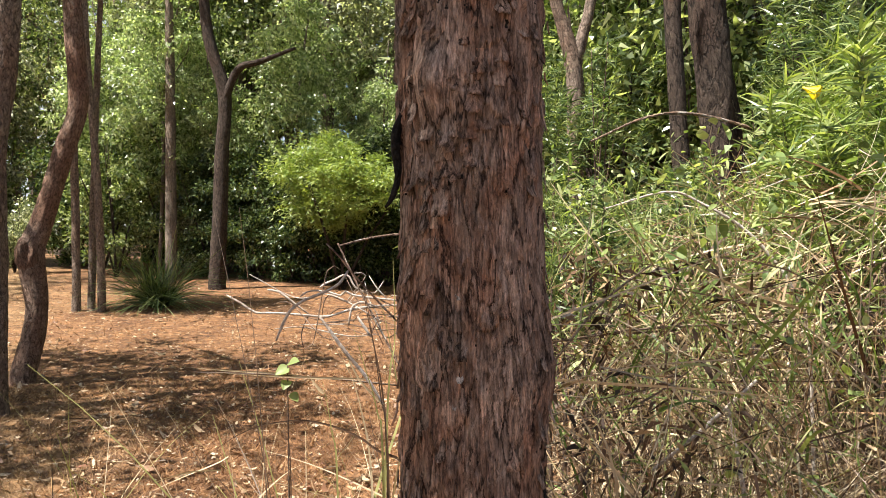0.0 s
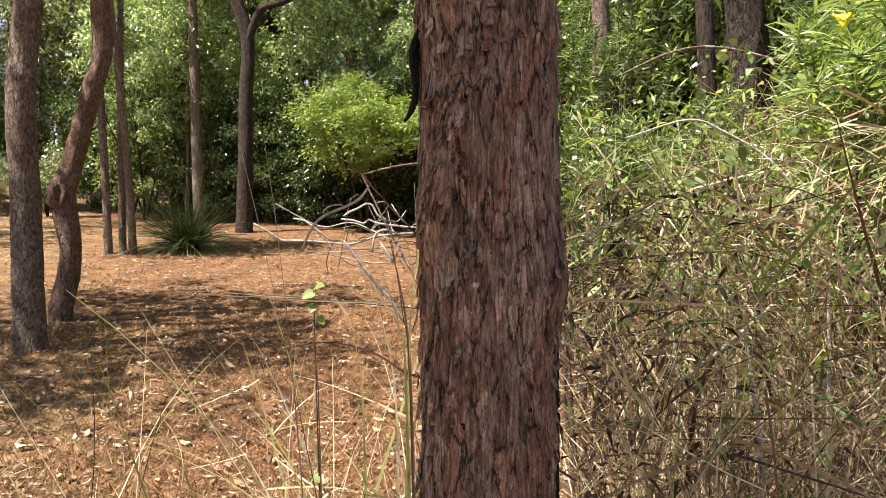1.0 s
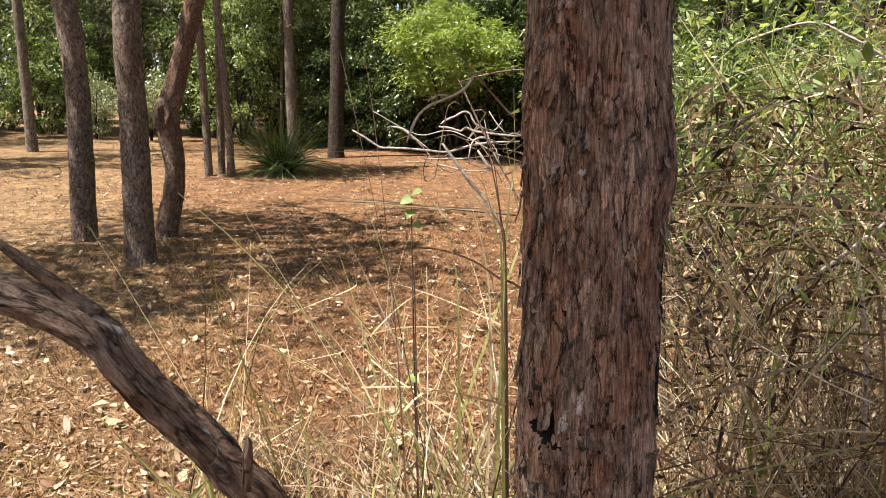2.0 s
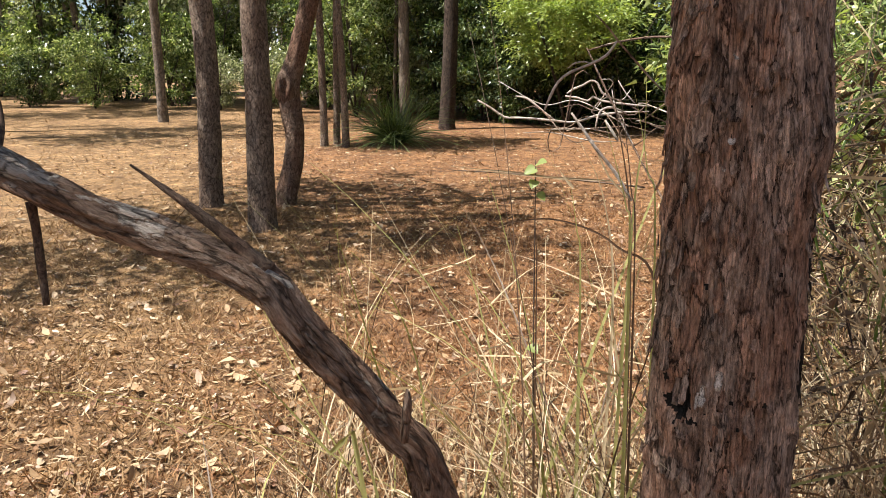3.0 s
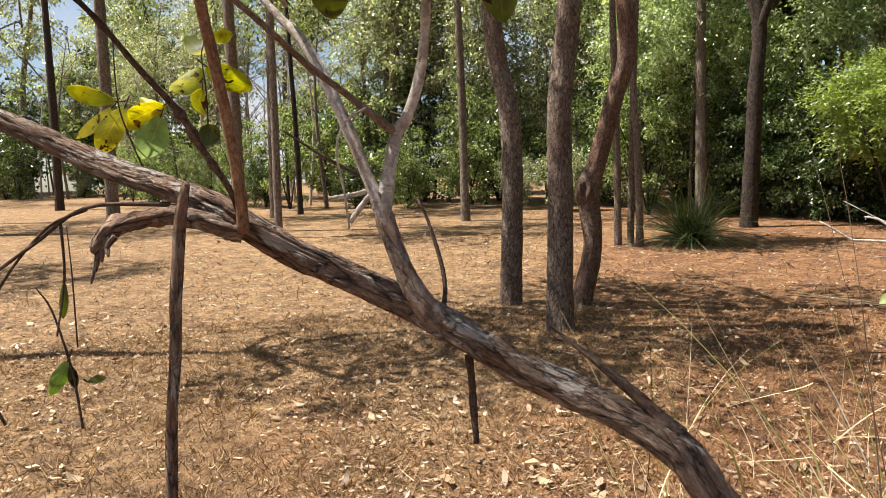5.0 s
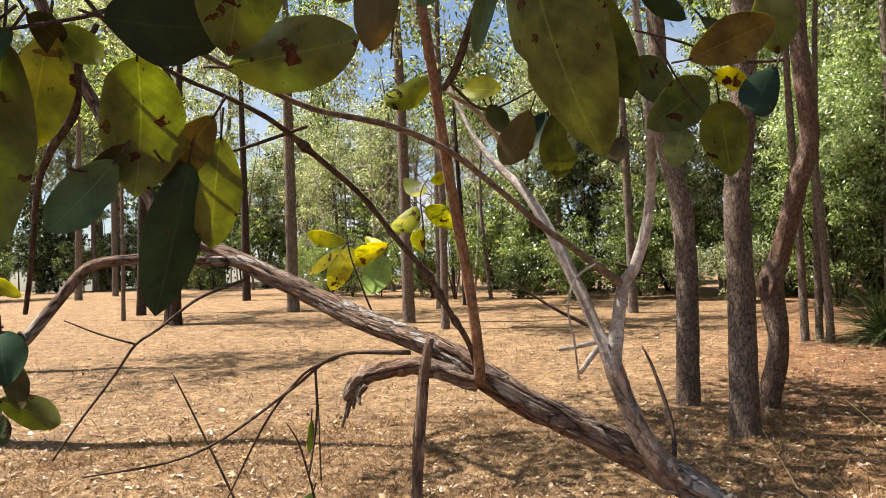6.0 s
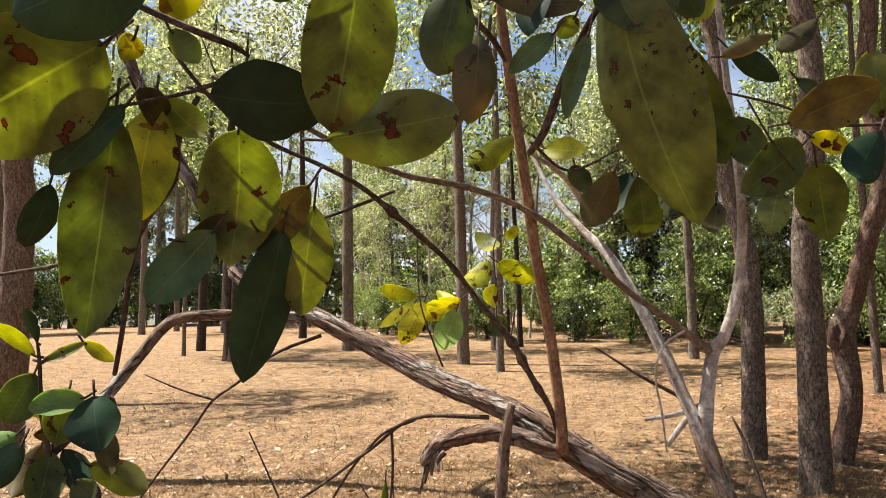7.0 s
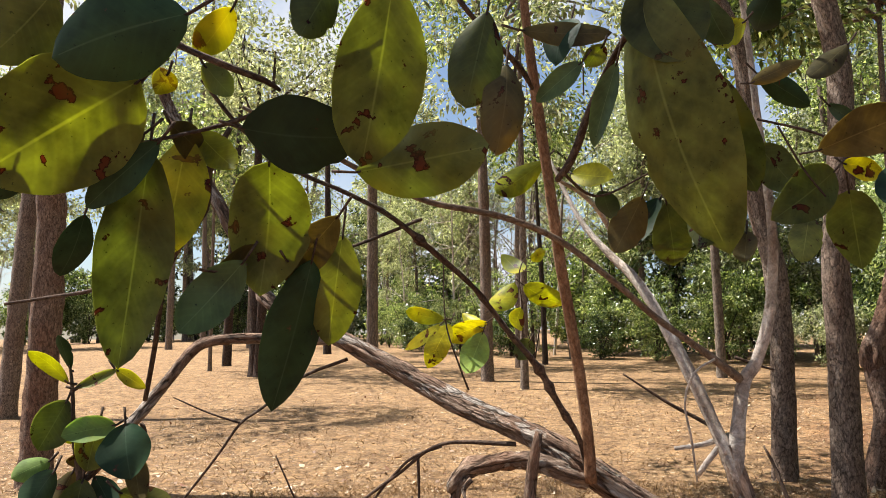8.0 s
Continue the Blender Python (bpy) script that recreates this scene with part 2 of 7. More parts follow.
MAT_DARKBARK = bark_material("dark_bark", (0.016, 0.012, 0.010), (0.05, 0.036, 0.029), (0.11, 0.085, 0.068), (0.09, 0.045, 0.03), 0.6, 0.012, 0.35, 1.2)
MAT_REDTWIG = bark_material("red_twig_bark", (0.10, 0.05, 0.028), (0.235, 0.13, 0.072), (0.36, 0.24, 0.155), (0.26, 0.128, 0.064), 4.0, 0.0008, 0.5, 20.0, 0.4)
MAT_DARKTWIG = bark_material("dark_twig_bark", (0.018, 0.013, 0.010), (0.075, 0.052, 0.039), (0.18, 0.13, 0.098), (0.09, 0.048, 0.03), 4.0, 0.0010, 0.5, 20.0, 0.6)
MAT_FOREST = leaf_material("forest_leaf", [(0.045, 0.066, 0.026), (0.08, 0.112, 0.042), (0.12, 0.16, 0.062), (0.19, 0.235, 0.10), (0.40, 0.44, 0.24)], 0.36, (1.9, 2.0, 0.9), 0.26)
MAT_FOREST_GREY = leaf_material("grey_green_leaf", [(0.08, 0.098, 0.052), (0.14, 0.16, 0.088), (0.2, 0.22, 0.13), (0.30, 0.32, 0.21), (0.50, 0.51, 0.40)], 0.36, (1.7, 1.75, 0.95), 0.3)
MAT_DEEP = leaf_material("deep_green_leaf", [(0.02, 0.036, 0.014), (0.038, 0.06, 0.022), (0.065, 0.098, 0.036), (0.15, 0.19, 0.085)], 0.24, (1.8, 1.8, 0.65), 0.25)
MAT_BRIGHT = leaf_material("bright_green_leaf", [(0.10, 0.15, 0.05), (0.17, 0.235, 0.08), (0.25, 0.31, 0.115), (0.36, 0.40, 0.19)], 0.40, (1.5, 1.55, 0.65), 0.34)
MAT_LITTER = leaf_material("leaf_litter", [(0.16, 0.08, 0.045), (0.27, 0.17, 0.095), (0.34, 0.225, 0.13), (0.42, 0.31, 0.2), (0.18, 0.08, 0.052), (0.54, 0.445, 0.335), (0.34, 0.23, 0.135), (0.46, 0.36, 0.25), (0.12, 0.07, 0.045), (0.40, 0.29, 0.175)], 0.08, (1, 0.9, 0.7), 0.55)
MAT_STRAW = leaf_material("dry_straw", [(0.05, 0.028, 0.018), (0.16, 0.092, 0.05), (0.40, 0.285, 0.165), (0.70, 0.60, 0.43), (0.035, 0.02, 0.014), (0.27, 0.16, 0.09), (0.56, 0.45, 0.30), (0.08, 0.046, 0.028)], 0.12, (1.1, 1.0, 0.7), 0.45)
MAT_TURF = leaf_material("straw_turf", [(0.21, 0.12, 0.057), (0.31, 0.196, 0.1), (0.43, 0.298, 0.162), (0.26, 0.155, 0.077), (0.12, 0.065, 0.033), (0.36, 0.238, 0.126)], 0.12, (1.1, 1.0, 0.7), 0.7)
MAT_RUST_TURF = leaf_material("rust_turf", [(0.15, 0.068, 0.032), (0.27, 0.135, 0.062), (0.40, 0.225, 0.11), (0.21, 0.098, 0.046), (0.34, 0.2, 0.105)], 0.12, (1.1, 1.0, 0.7), 0.7)
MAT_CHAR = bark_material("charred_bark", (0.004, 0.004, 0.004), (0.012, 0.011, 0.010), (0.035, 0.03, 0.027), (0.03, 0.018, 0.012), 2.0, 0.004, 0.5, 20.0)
MAT_STRAP = leaf_material("fading_blade", [(0.13, 0.165, 0.04), (0.20, 0.23, 0.065), (0.30, 0.28, 0.12), (0.42, 0.35, 0.18)], 0.3, (1.4, 1.4, 0.5), 0.5, 55.0)
MAT_BLADE = leaf_material("green_blade", [(0.085, 0.135, 0.04), (0.15, 0.21, 0.065), (0.24, 0.29, 0.11), (0.38, 0.38, 0.2)], 0.36, (1.5, 1.55, 0.65))
MAT_PALELOG = bark_material("pale_flaky_bark", (0.08, 0.055, 0.042), (0.27, 0.195, 0.15), (0.44, 0.35, 0.285), (0.30, 0.18, 0.125), 2.2, 0.003, 0.4, 14.0, 0.7, (0.55, 0.48, 0.41))
MAT_PALESTRAW = leaf_material("pale_straw", [(0.36, 0.265, 0.145), (0.50, 0.395, 0.245), (0.64, 0.54, 0.38), (0.28, 0.185, 0.10), (0.17, 0.105, 0.06)], 0.18, (1.1, 1.0, 0.7), 0.45)


# ---------------------------------------------------------------- building tools
def lattice(ix, iy, iz, seed):
    h = (ix * 374761393 + iy * 668265263 + iz * 2147483647 + seed * 974634777) & 0xFFFFFFFF
    h = ((h ^ (h >> 13)) * 1274126177) & 0xFFFFFFFF
    h = ((h ^ (h >> 16)) * 2246822519) & 0xFFFFFFFF
    return ((h ^ (h >> 15)) & 0xFFFFFF) / float(0xFFFFFF)


def vnoise(p, seed=0):
    """Smooth value noise of points (N, 3), about 0 to 1."""
    i = np.floor(p).astype(np.int64)
    f = p - i
    f = f * f * (3 - 2 * f)
    out = 0
    for dx in (0, 1):
        for dy in (0, 1):
            for dz in (0, 1):
                w = (f[:, 0] if dx else 1 - f[:, 0]) * (f[:, 1] if dy else 1 - f[:, 1]) * (f[:, 2] if dz else 1 - f[:, 2])
                out = out + w * lattice(i[:, 0] + dx, i[:, 1] + dy, i[:, 2] + dz, seed)
    return out


def fbm(p, seed=0, octaves=3):
    return sum(vnoise(p * 2 ** k, seed + k) * 0.5 ** (k + 1) for k in range(octaves))


def cells(p, seed=0):
    """Cell noise: distance to the nearest point, gap to the second, the nearest cell's random height, and how far above its middle."""
    i = np.floor(p).astype(np.int64)
    d1 = np.full(len(p), 9.0)
    d2 = np.full(len(p), 9.0)
    r1, up = np.zeros(len(p)), np.zeros(len(p))
    for dx in (-1, 0, 1):
        for dy in (-1, 0, 1):
            for dz in (-1, 0, 1):
                c = i + np.array((dx, dy, dz))
                q = c + np.stack([lattice(c[:, 0], c[:, 1], c[:, 2], seed + k) for k in range(3)], 1)
                d = np.linalg.norm(p - q, axis=1)
                r = lattice(c[:, 0], c[:, 1], c[:, 2], seed + 7)
                near = d < d1
                d2 = np.where(near, d1, np.minimum(d2, d))
                r1 = np.where(near, r, r1)
                up = np.where(near, p[:, 2] - q[:, 2], up)
                d1 = np.where(near, d, d1)
    return d1, d2 - d1, r1, up


def mesh_from(name, verts, faces, material, smooth=True, grain=None):
    """A mesh from arrays: faces (M, k), all with the same number of corners."""
    verts, faces = np.asarray(verts, dtype=np.float32), np.asarray(faces, dtype=np.int32)
    me = bpy.data.meshes.new(name)
    k = faces.shape[1]
    me.vertices.add(len(verts))
    me.vertices.foreach_set("co", verts.ravel())
    me.loops.add(faces.size)
    me.loops.foreach_set("vertex_index", faces.ravel())
    me.polygons.add(len(faces))
    me.polygons.foreach_set("loop_start", np.arange(0, faces.size, k, dtype=np.int32))
    me.polygons.foreach_set("use_smooth", np.full(len(faces), smooth))
    me.update(calc_edges=True)
    if grain is not None:
        at = me.attributes.new("grain", "FLOAT_VECTOR", "POINT")
        at.data.foreach_set("vector", np.asarray(grain, dtype=np.float32).ravel())
    me.materials.append(material)
    return me


def part(name, me, parent, label=""):
    ob = new(name, me)
    ob.parent = parent
    if label:
        tagged(ob, label)
    return ob


def thing(name, label, category, at=(0, 0, 0), group="", kind=""):
    ob = new(name)
    ob.location = at
    ob.empty_display_size = 0.1
    return tagged(ob, label, category, group, kind)


def smooth_line(points, step):
    """Catmull-Rom through points (each may carry a radius as fourth number), resampled about every step."""
    p = np.array(points, dtype=float)
    p = np.vstack([2 * p[0] - p[1], p, 2 * p[-1] - p[-2]])
    out = []
    for i in range(1, len(p) - 2):
        n = max(2, int(np.ceil(np.linalg.norm(p[i + 1, :3] - p[i, :3]) / step)))
        t = np.linspace(0, 1, n, endpoint=False)[:, None]
        a, b, c, d = p[i - 1:i + 3]
        out.append(0.5 * (2 * b + (c - a) * t + (2 * a - 5 * b + 4 * c - d) * t * t + (3 * b - a - 3 * c + d) * t ** 3))
    out.append(p[-2][None])
    return np.vstack(out)


def tube(points, sides=8, step=0.3, rough=0.0, grain=(8.0, 2.0), seed=0, knots=(), cracks=0.0):
    """A branch: points are (x, y, z, radius). rough: how far the bark stands out, as a share of the radius."""
    line = smooth_line(points, step)
    c, r = line[:, :3], np.maximum(line[:, 3], 1e-4)
    tang = np.gradient(c, axis=0)
    tang /= np.linalg.norm(tang, axis=1)[:, None] + 1e-12
    u = np.cross(tang[0], (0.31, 0.92, 0.22))
    u /= np.linalg.norm(u)
    us = []
    for t in tang:
        u = u - t * (u @ t)
        u /= np.linalg.norm(u)
        us.append(u)
    us = np.array(us)
    vs = np.cross(tang, us)
    ang = np.linspace(0, 2 * math.pi, sides, endpoint=False)
    rad = us[:, None, :] * np.cos(ang)[None, :, None] + vs[:, None, :] * np.sin(ang)[None, :, None]
    scale = r[:, None].repeat(sides, 1)
    along = np.concatenate([[0], np.cumsum(np.linalg.norm(np.diff(c, axis=0), axis=1))])
    if rough:
        q = np.stack([np.cos(ang)[None, :].repeat(len(c), 0) * grain[0] * 0.2, np.sin(ang)[None, :].repeat(len(c), 0) * grain[0] * 0.2,
                      (along[:, None] * grain[1]).repeat(sides, 1)], -1).reshape(-1, 3)
        n = fbm(q, seed, 3).reshape(len(c), sides) - 0.45
        scale = scale * (1 + rough * 2 * n)
    if cracks:
        q = np.stack([np.cos(ang)[None, :].repeat(len(c), 0) * 2.2, np.sin(ang)[None, :].repeat(len(c), 0) * 2.2, (along[:, None] * grain[1]).repeat(sides, 1)], -1).reshape(-1, 3)
        q = q + 0.5 * (np.stack([vnoise(q * 1.3, seed + 60 + k) for k in range(3)], 1) - 0.5)
        _, gap, lift, _ = cells(q, seed + 5)
        scale = scale * (1 + cracks * ((lift - 0.5) * 0.8 - 1.2 * np.exp(-gap / 0.09)).reshape(len(c), sides))
    for where, size in knots:
        near = np.exp(-((np.linalg.norm(c - np.array(where), axis=1) / (size * 1.5)) ** 2))
        scale = scale + (near * size)[:, None]
    v = c[:, None, :] + rad * scale[:, :, None]
    n = len(c)
    v = np.concatenate([c[:1, None, :].repeat(sides, 1), v, c[-1:, None, :].repeat(sides, 1)], 0)
    i, j = np.meshgrid(np.arange(n + 1), np.arange(sides), indexing="ij")
    k = (j + 1) % sides
    f = np.stack([i * sides + j, i * sides + k, (i + 1) * sides + k, (i + 1) * sides + j], -1).reshape(-1, 4)
    g = np.stack([rr * np.cos(ang)[None, :].repeat(len(c), 0) for rr in (np.median(r),)] + [np.median(r) * np.sin(ang)[None, :].repeat(len(c), 0), along[:, None].repeat(sides, 1)], -1)
    g = np.concatenate([g[:1], g, g[-1:]], 0) + seed * 1.37
    return v.reshape(-1, 3), f, g.reshape(-1, 3)


def join(pieces):
    vs, fs, n = [], [], 0
    for v, f in pieces:
        vs.append(v)
        fs.append(f + n)
        n += len(v)
    return np.vstack(vs), np.vstack(fs)


def unit(a):
    return a / (np.linalg.norm(a, axis=-1, keepdims=True) + 1e-12)


def leaf_cloud(centres, ways, length, width, rng, fold=0.25, droop=0.0, far=False):
    """Small leaves: each a folded pair of facets, from its base along its way; far: a single facet."""
    n = len(centres)
    ways = unit(ways)
    side = unit(np.cross(ways, unit(rng.normal(size=(n, 3)))))
    up = np.cross(side, ways)
    ln = (length * rng.uniform(0.65, 1.3, n)).reshape(-1, 1)
    wd = (width * rng.uniform(0.7, 1.3, n)).reshape(-1, 1)
    mid = centres + ways * ln * 0.45
    tip = centres + ways * ln + np.array((0, 0, -1.0)) * ln * droop
    a, b = mid + side * wd * 0.5 + up * wd * fold, mid - side * wd * 0.5 + up * wd * fold
    if far:
        v = np.stack([centres + side * wd * 0.5, centres - side * wd * 0.5, tip], 1).reshape(-1, 3)
        return v, np.arange(3 * n).reshape(n, 3)
    v = np.stack([centres, a, tip, b], 1).reshape(-1, 3)
    return v, np.arange(4 * n).reshape(n, 4)


def blades(base, way, length, width, bend, rng, segs=6):
    """Grass blades and stalks: tapering ribbons that bow over."""
    n = len(base)
    way = unit(way)
    flat = unit(np.cross(way, unit(rng.normal(size=(n, 3)))))
    lean = unit(np.cross(flat, way) * rng.choice([-1, 1], n)[:, None] + rng.normal(size=(n, 3)) * 0.3)
    t = np.linspace(0, 1, segs + 1)
    v = np.zeros((n, segs + 1, 2, 3))
    for k, s in enumerate(t):
        c = base + way * (length * s)[:, None] + lean * (bend * length * s * s)[:, None] + np.array((0, 0, -1.0)) * (bend * length * 0.35 * s ** 3)[:, None]
        w = (width * (1 - 0.85 * s ** 1.5) * 0.5)[:, None]
        v[:, k, 0], v[:, k, 1] = c + flat * w, c - flat * w
    if segs == 1:
        return v[:, :, 0].reshape(n, 2, 3)[:, [0, 0, 1]].reshape(-1, 3) - np.stack([0 * flat, flat * width[:, None], 0 * flat], 1).reshape(-1, 3), np.arange(3 * n).reshape(n, 3)
    base_i = (np.arange(n) * (segs + 1) * 2)[:, None]
    k = np.arange(segs)[None, :]
    f = np.stack([base_i + 2 * k, base_i + 2 * k + 1, base_i + 2 * k + 3, base_i + 2 * k + 2], -1).reshape(-1, 4)
    return v.reshape(-1, 3), f


def ground_z(x, y):
    """The lie of the land: a gentle rise away from the path, level far off."""
    x, y = np.asarray(x, dtype=float), np.asarray(y, dtype=float)
    r = np.sqrt(x * x + y * y) + 1e-9
    return (-0.016 * x + 0.0423 * y) * np.minimum(1, 60 / r)


# ---------------------------------------------------------------- ground
def ground_top(x, y):
    """Height of the ground's surface: the lie of the land with its small lumps."""
    x, y = np.asarray(x, dtype=float), np.asarray(y, dtype=float)
    q = np.stack([x, y, 0 * x], -1).reshape(-1, 3)
    lump = (fbm(q * 1.7, 3, 4).reshape(x.shape) - 0.45) * 0.06 + (fbm(q * 0.3, 9, 2).reshape(x.shape) - 0.37) * 0.08
    return ground_z(x, y) + lump * np.minimum(1, 30 / (np.hypot(x, y) + 1))


def ground_mesh():
    r = np.concatenate([np.arange(0.0, 14, 0.14), 14 * 1.06 ** np.arange(1, 92)])
    a = np.linspace(0, 2 * math.pi, 260, endpoint=False)
    x, y = r[:, None] * np.cos(a), r[:, None] * np.sin(a)
    v = np.stack([x, y, ground_top(x, y)], -1).reshape(-1, 3)
    n = len(a)
    i, j = np.meshgrid(np.arange(len(r) - 1), np.arange(n), indexing="ij")
    k = (j + 1) % n
    f = np.stack([i * n + j, (i + 1) * n + j, (i + 1) * n + k, i * n + k], -1).reshape(-1, 4)
    return mesh_from("ground", v, f, MAT_GROUND)


ground = tagged(new("ground", ground_mesh()), "dry reddish-tan ground with dead turf and leaf litter", "ground", kind="structure")


def scatter_fan(n, rng, near, far, a0, a1, power=1.6):
    """Points on the ground, thinning with distance; angles in degrees to the left of +y."""
    d = near + (far - near) * rng.random(n) ** power
    a = np.radians(rng.uniform(a0, a1, n))
    x, y = -np.sin(a) * d, np.cos(a) * d
    return np.stack([x, y, ground_top(x, y)], 1)


def patchy(p, rng, scale, keep):
    """Keep more points where a slow noise is high."""
    n = fbm(np.stack([p[:, 0], p[:, 1], 0 * p[:, 0]], 1) * scale, 21, 2)
    return p[n + rng.normal(size=len(p)) * 0.08 > keep]


rng = np.random.default_rng(11)


def curled_leaves(centres, ways, length, width, curl):
    """Dead leaves: rounded blades of three facets that curl up along their length and fold across it."""
    n = len(centres)
    ways = unit(ways)
    side = unit(np.cross(ways, unit(rng.normal(size=(n, 3)) * (0.25, 0.25, 0.1) + (0, 0, 1))))
    up = np.cross(side, ways)
    v = np.zeros((n, 4, 2, 3))
    for k, (s, w) in enumerate(((-0.5, 0.25), (-0.2, 1.0), (0.2, 0.9), (0.5, 0.12))):
        c = centres + ways * (s * length)[:, None] + up * (curl * length * s * s)[:, None]
        half = side * (0.5 * w * width * rng.uniform(0.75, 1.2, n))[:, None]
        tilt = up * (0.5 * w * width * rng.normal(size=n) * 0.35)[:, None]
        v[:, k, 0], v[:, k, 1] = c + half + tilt, c - half + np.abs(tilt)
    base = (np.arange(n) * 8)[:, None]
    k = np.arange(3)[None, :]
    f = np.stack([base + 2 * k, base + 2 * k + 1, base + 2 * k + 3, base + 2 * k + 2], -1).reshape(-1, 4)
    return v.reshape(-1, 3), f


def litter(count, near, far, power, size, wide, keep, label):
    p = patchy(scatter_fan(count, rng, near, far, -30, 95, power), rng, 0.9, keep)
    n = len(p)
    p[:, 2] += rng.uniform(0.006, 0.028, n)
    grow = np.minimum(np.exp(rng.normal(size=n) * 0.42), 1.7) * (1 + 0.03 * np.hypot(p[:, 0], p[:, 1]))
    v, f = curled_leaves(p, rng.normal(size=(n, 3)) * (1, 1, 0.22), size * grow, wide * grow * rng.uniform(0.6, 1.2, n), rng.uniform(-0.5, 1.2, n))
    tagged(new("leaf_litter", mesh_from("leaf_litter", v, f, MAT_LITTER, True)), label, "leaf litter", kind="stuff")


litter(14000, 1.5, 16, 1.3, 0.034, 0.013, 0.27, "fallen dry leaves, tan and brown, over the ground")
litter(26000, 1.5, 13, 1.3, 0.020, 0.009, 0.18, "small crumbled leaf bits and bark scraps on the ground")
litter(2400, 1.5, 9, 1.2, 0.052, 0.022, 0.3, "larger curled dead leaves lying over the litter")

near = scatter_fan(150000, rng, 1.5, 7.5, -25, 95, 0.95)
away = scatter_fan(45000, rng, 7, 24, -25, 95, 1.5)
p = np.concatenate([near, away])
wide = np.concatenate([np.full(len(near), 0.0056), np.full(len(away), 0.008)])
p[:, 2] -= 0.004
flat = np.stack([p[:, 0], p[:, 1], 0 * p[:, 0]], 1)
slow = fbm(flat * 0.35, 9, 3)
rust = slow - 0.44 + 0.09 * (p[:, 0] + 0.45 * p[:, 1] + 0.6) + rng.normal(size=len(p)) * 0.09 > 0
tuft = fbm(flat * 5.0, 14, 3)
for which, material, label in ((~rust, MAT_TURF, "short dead straw-coloured turf on the clearing"), (rust, MAT_RUST_TURF, "short dead rust-brown turf under the trees")):
    q, k = p[which], tuft[which]
    n = len(q)
    v, f = blades(q, rng.normal(size=(n, 3)) * (0.9, 0.9, 0.3) + (0, 0, 0.75), rng.uniform(0.03, 0.09, n) * (0.2 + 2.0 * k), wide[which] * rng.uniform(0.6, 1.6, n), rng.uniform(0.1, 0.7, n), rng, 1)
    tagged(new("dead_turf", mesh_from("dead_turf", v, f, material, False)), label, "grass", kind="stuff")

p = patchy(scatter_fan(7000, rng, 1.6, 9, -25, 95, 1.4), rng, 1.1, 0.4)
n = len(p)
v, f = blades(p + (0, 0, 0.012), rng.normal(size=(n, 3)) * (1, 1, 0.15), rng.uniform(0.05, 0.22, n), rng.uniform(0.002, 0.004, n), rng.uniform(0.0, 0.25, n), rng, 2)
tagged(new("dry_twigs", mesh_from("dry_twigs", v, f, MAT_STRAW, False)), "thin dry twigs and straw on the ground", "twigs", kind="stuff")


# ---------------------------------------------------------------- the thick trunk beside the path
TRUNK_X, TRUNK_Y = 0.037, 0.985


def trunk_shape(ang, z):
    """Radius of the thick trunk at angles (0: towards +x) and heights."""
    x, y = np.cos(ang), np.sin(ang)
    r = 0.0935 + 0.006 * np.exp(-((ang - math.radians(-160)) / 0.7) ** 2) * np.clip((1.2 - z) / 0.2, 0, 1) + 0.010 * np.exp(-((z / 0.55) ** 2)) + 0.030 * np.exp(-((z / 0.16) ** 2)) + 0.003 * np.clip((1.25 - z) / 0.6, 0, 1)
    r = r - 0.0022 * np.clip(z - 2.0, 0, 9)
    right = np.exp(-((ang - math.radians(-18)) / 0.5) ** 2)
    r = r + 0.014 * right * np.exp(-((z - 1.395) / 0.065) ** 2)            # swelling on one side
    r = r - 0.006 * np.exp(-((ang - math.radians(-150)) / 0.5) ** 2) * np.exp(-((z - 1.62) / 0.07) ** 2)
    knot = np.exp(-((ang - math.radians(-118)) / 0.30) ** 2 - ((z - 1.745) / 0.036) ** 2)
    r = r + 0.020 * knot
    hollow = np.exp(-((ang - math.radians(-128)) / 0.15) ** 2 - ((z - 1.060) / 0.024) ** 2)
    r = r - 0.026 * hollow + 0.010 * np.exp(-((ang - math.radians(-132)) / 0.42) ** 2 - ((z - 1.055) / 0.075) ** 2)
    p = np.stack([x * 0.1, y * 0.1, z], -1).reshape(-1, 3)
    warp = np.stack([fbm(p * (60, 60, 40), k, 3) for k in (31, 32, 33)], 1) - 0.44
    q = p + warp * (0.030, 0.030, 0.060)
    _, gap, lift, up = cells(q * (60, 60, 19), 5)
    fibre = fbm((p + warp * (0.004, 0.004, 0.0)) * (300, 300, 34), 41, 4) / 0.94
    lumps = fbm(p * (34, 34, 12), 61, 3) / 0.875
    # scales whose lower edge stands off the trunk
    bark = 0.0018 * (lift - 0.5) + np.clip(-up, -0.5, 0.5) * (0.0012 + 0.0060 * (lift > 0.78)) - 0.0016 * np.exp(-gap / 0.05)
    bark = bark + 0.0050 * (fibre - 0.5) + 0.0080 * (lumps - 0.5)
    return r + bark.reshape(r.shape)


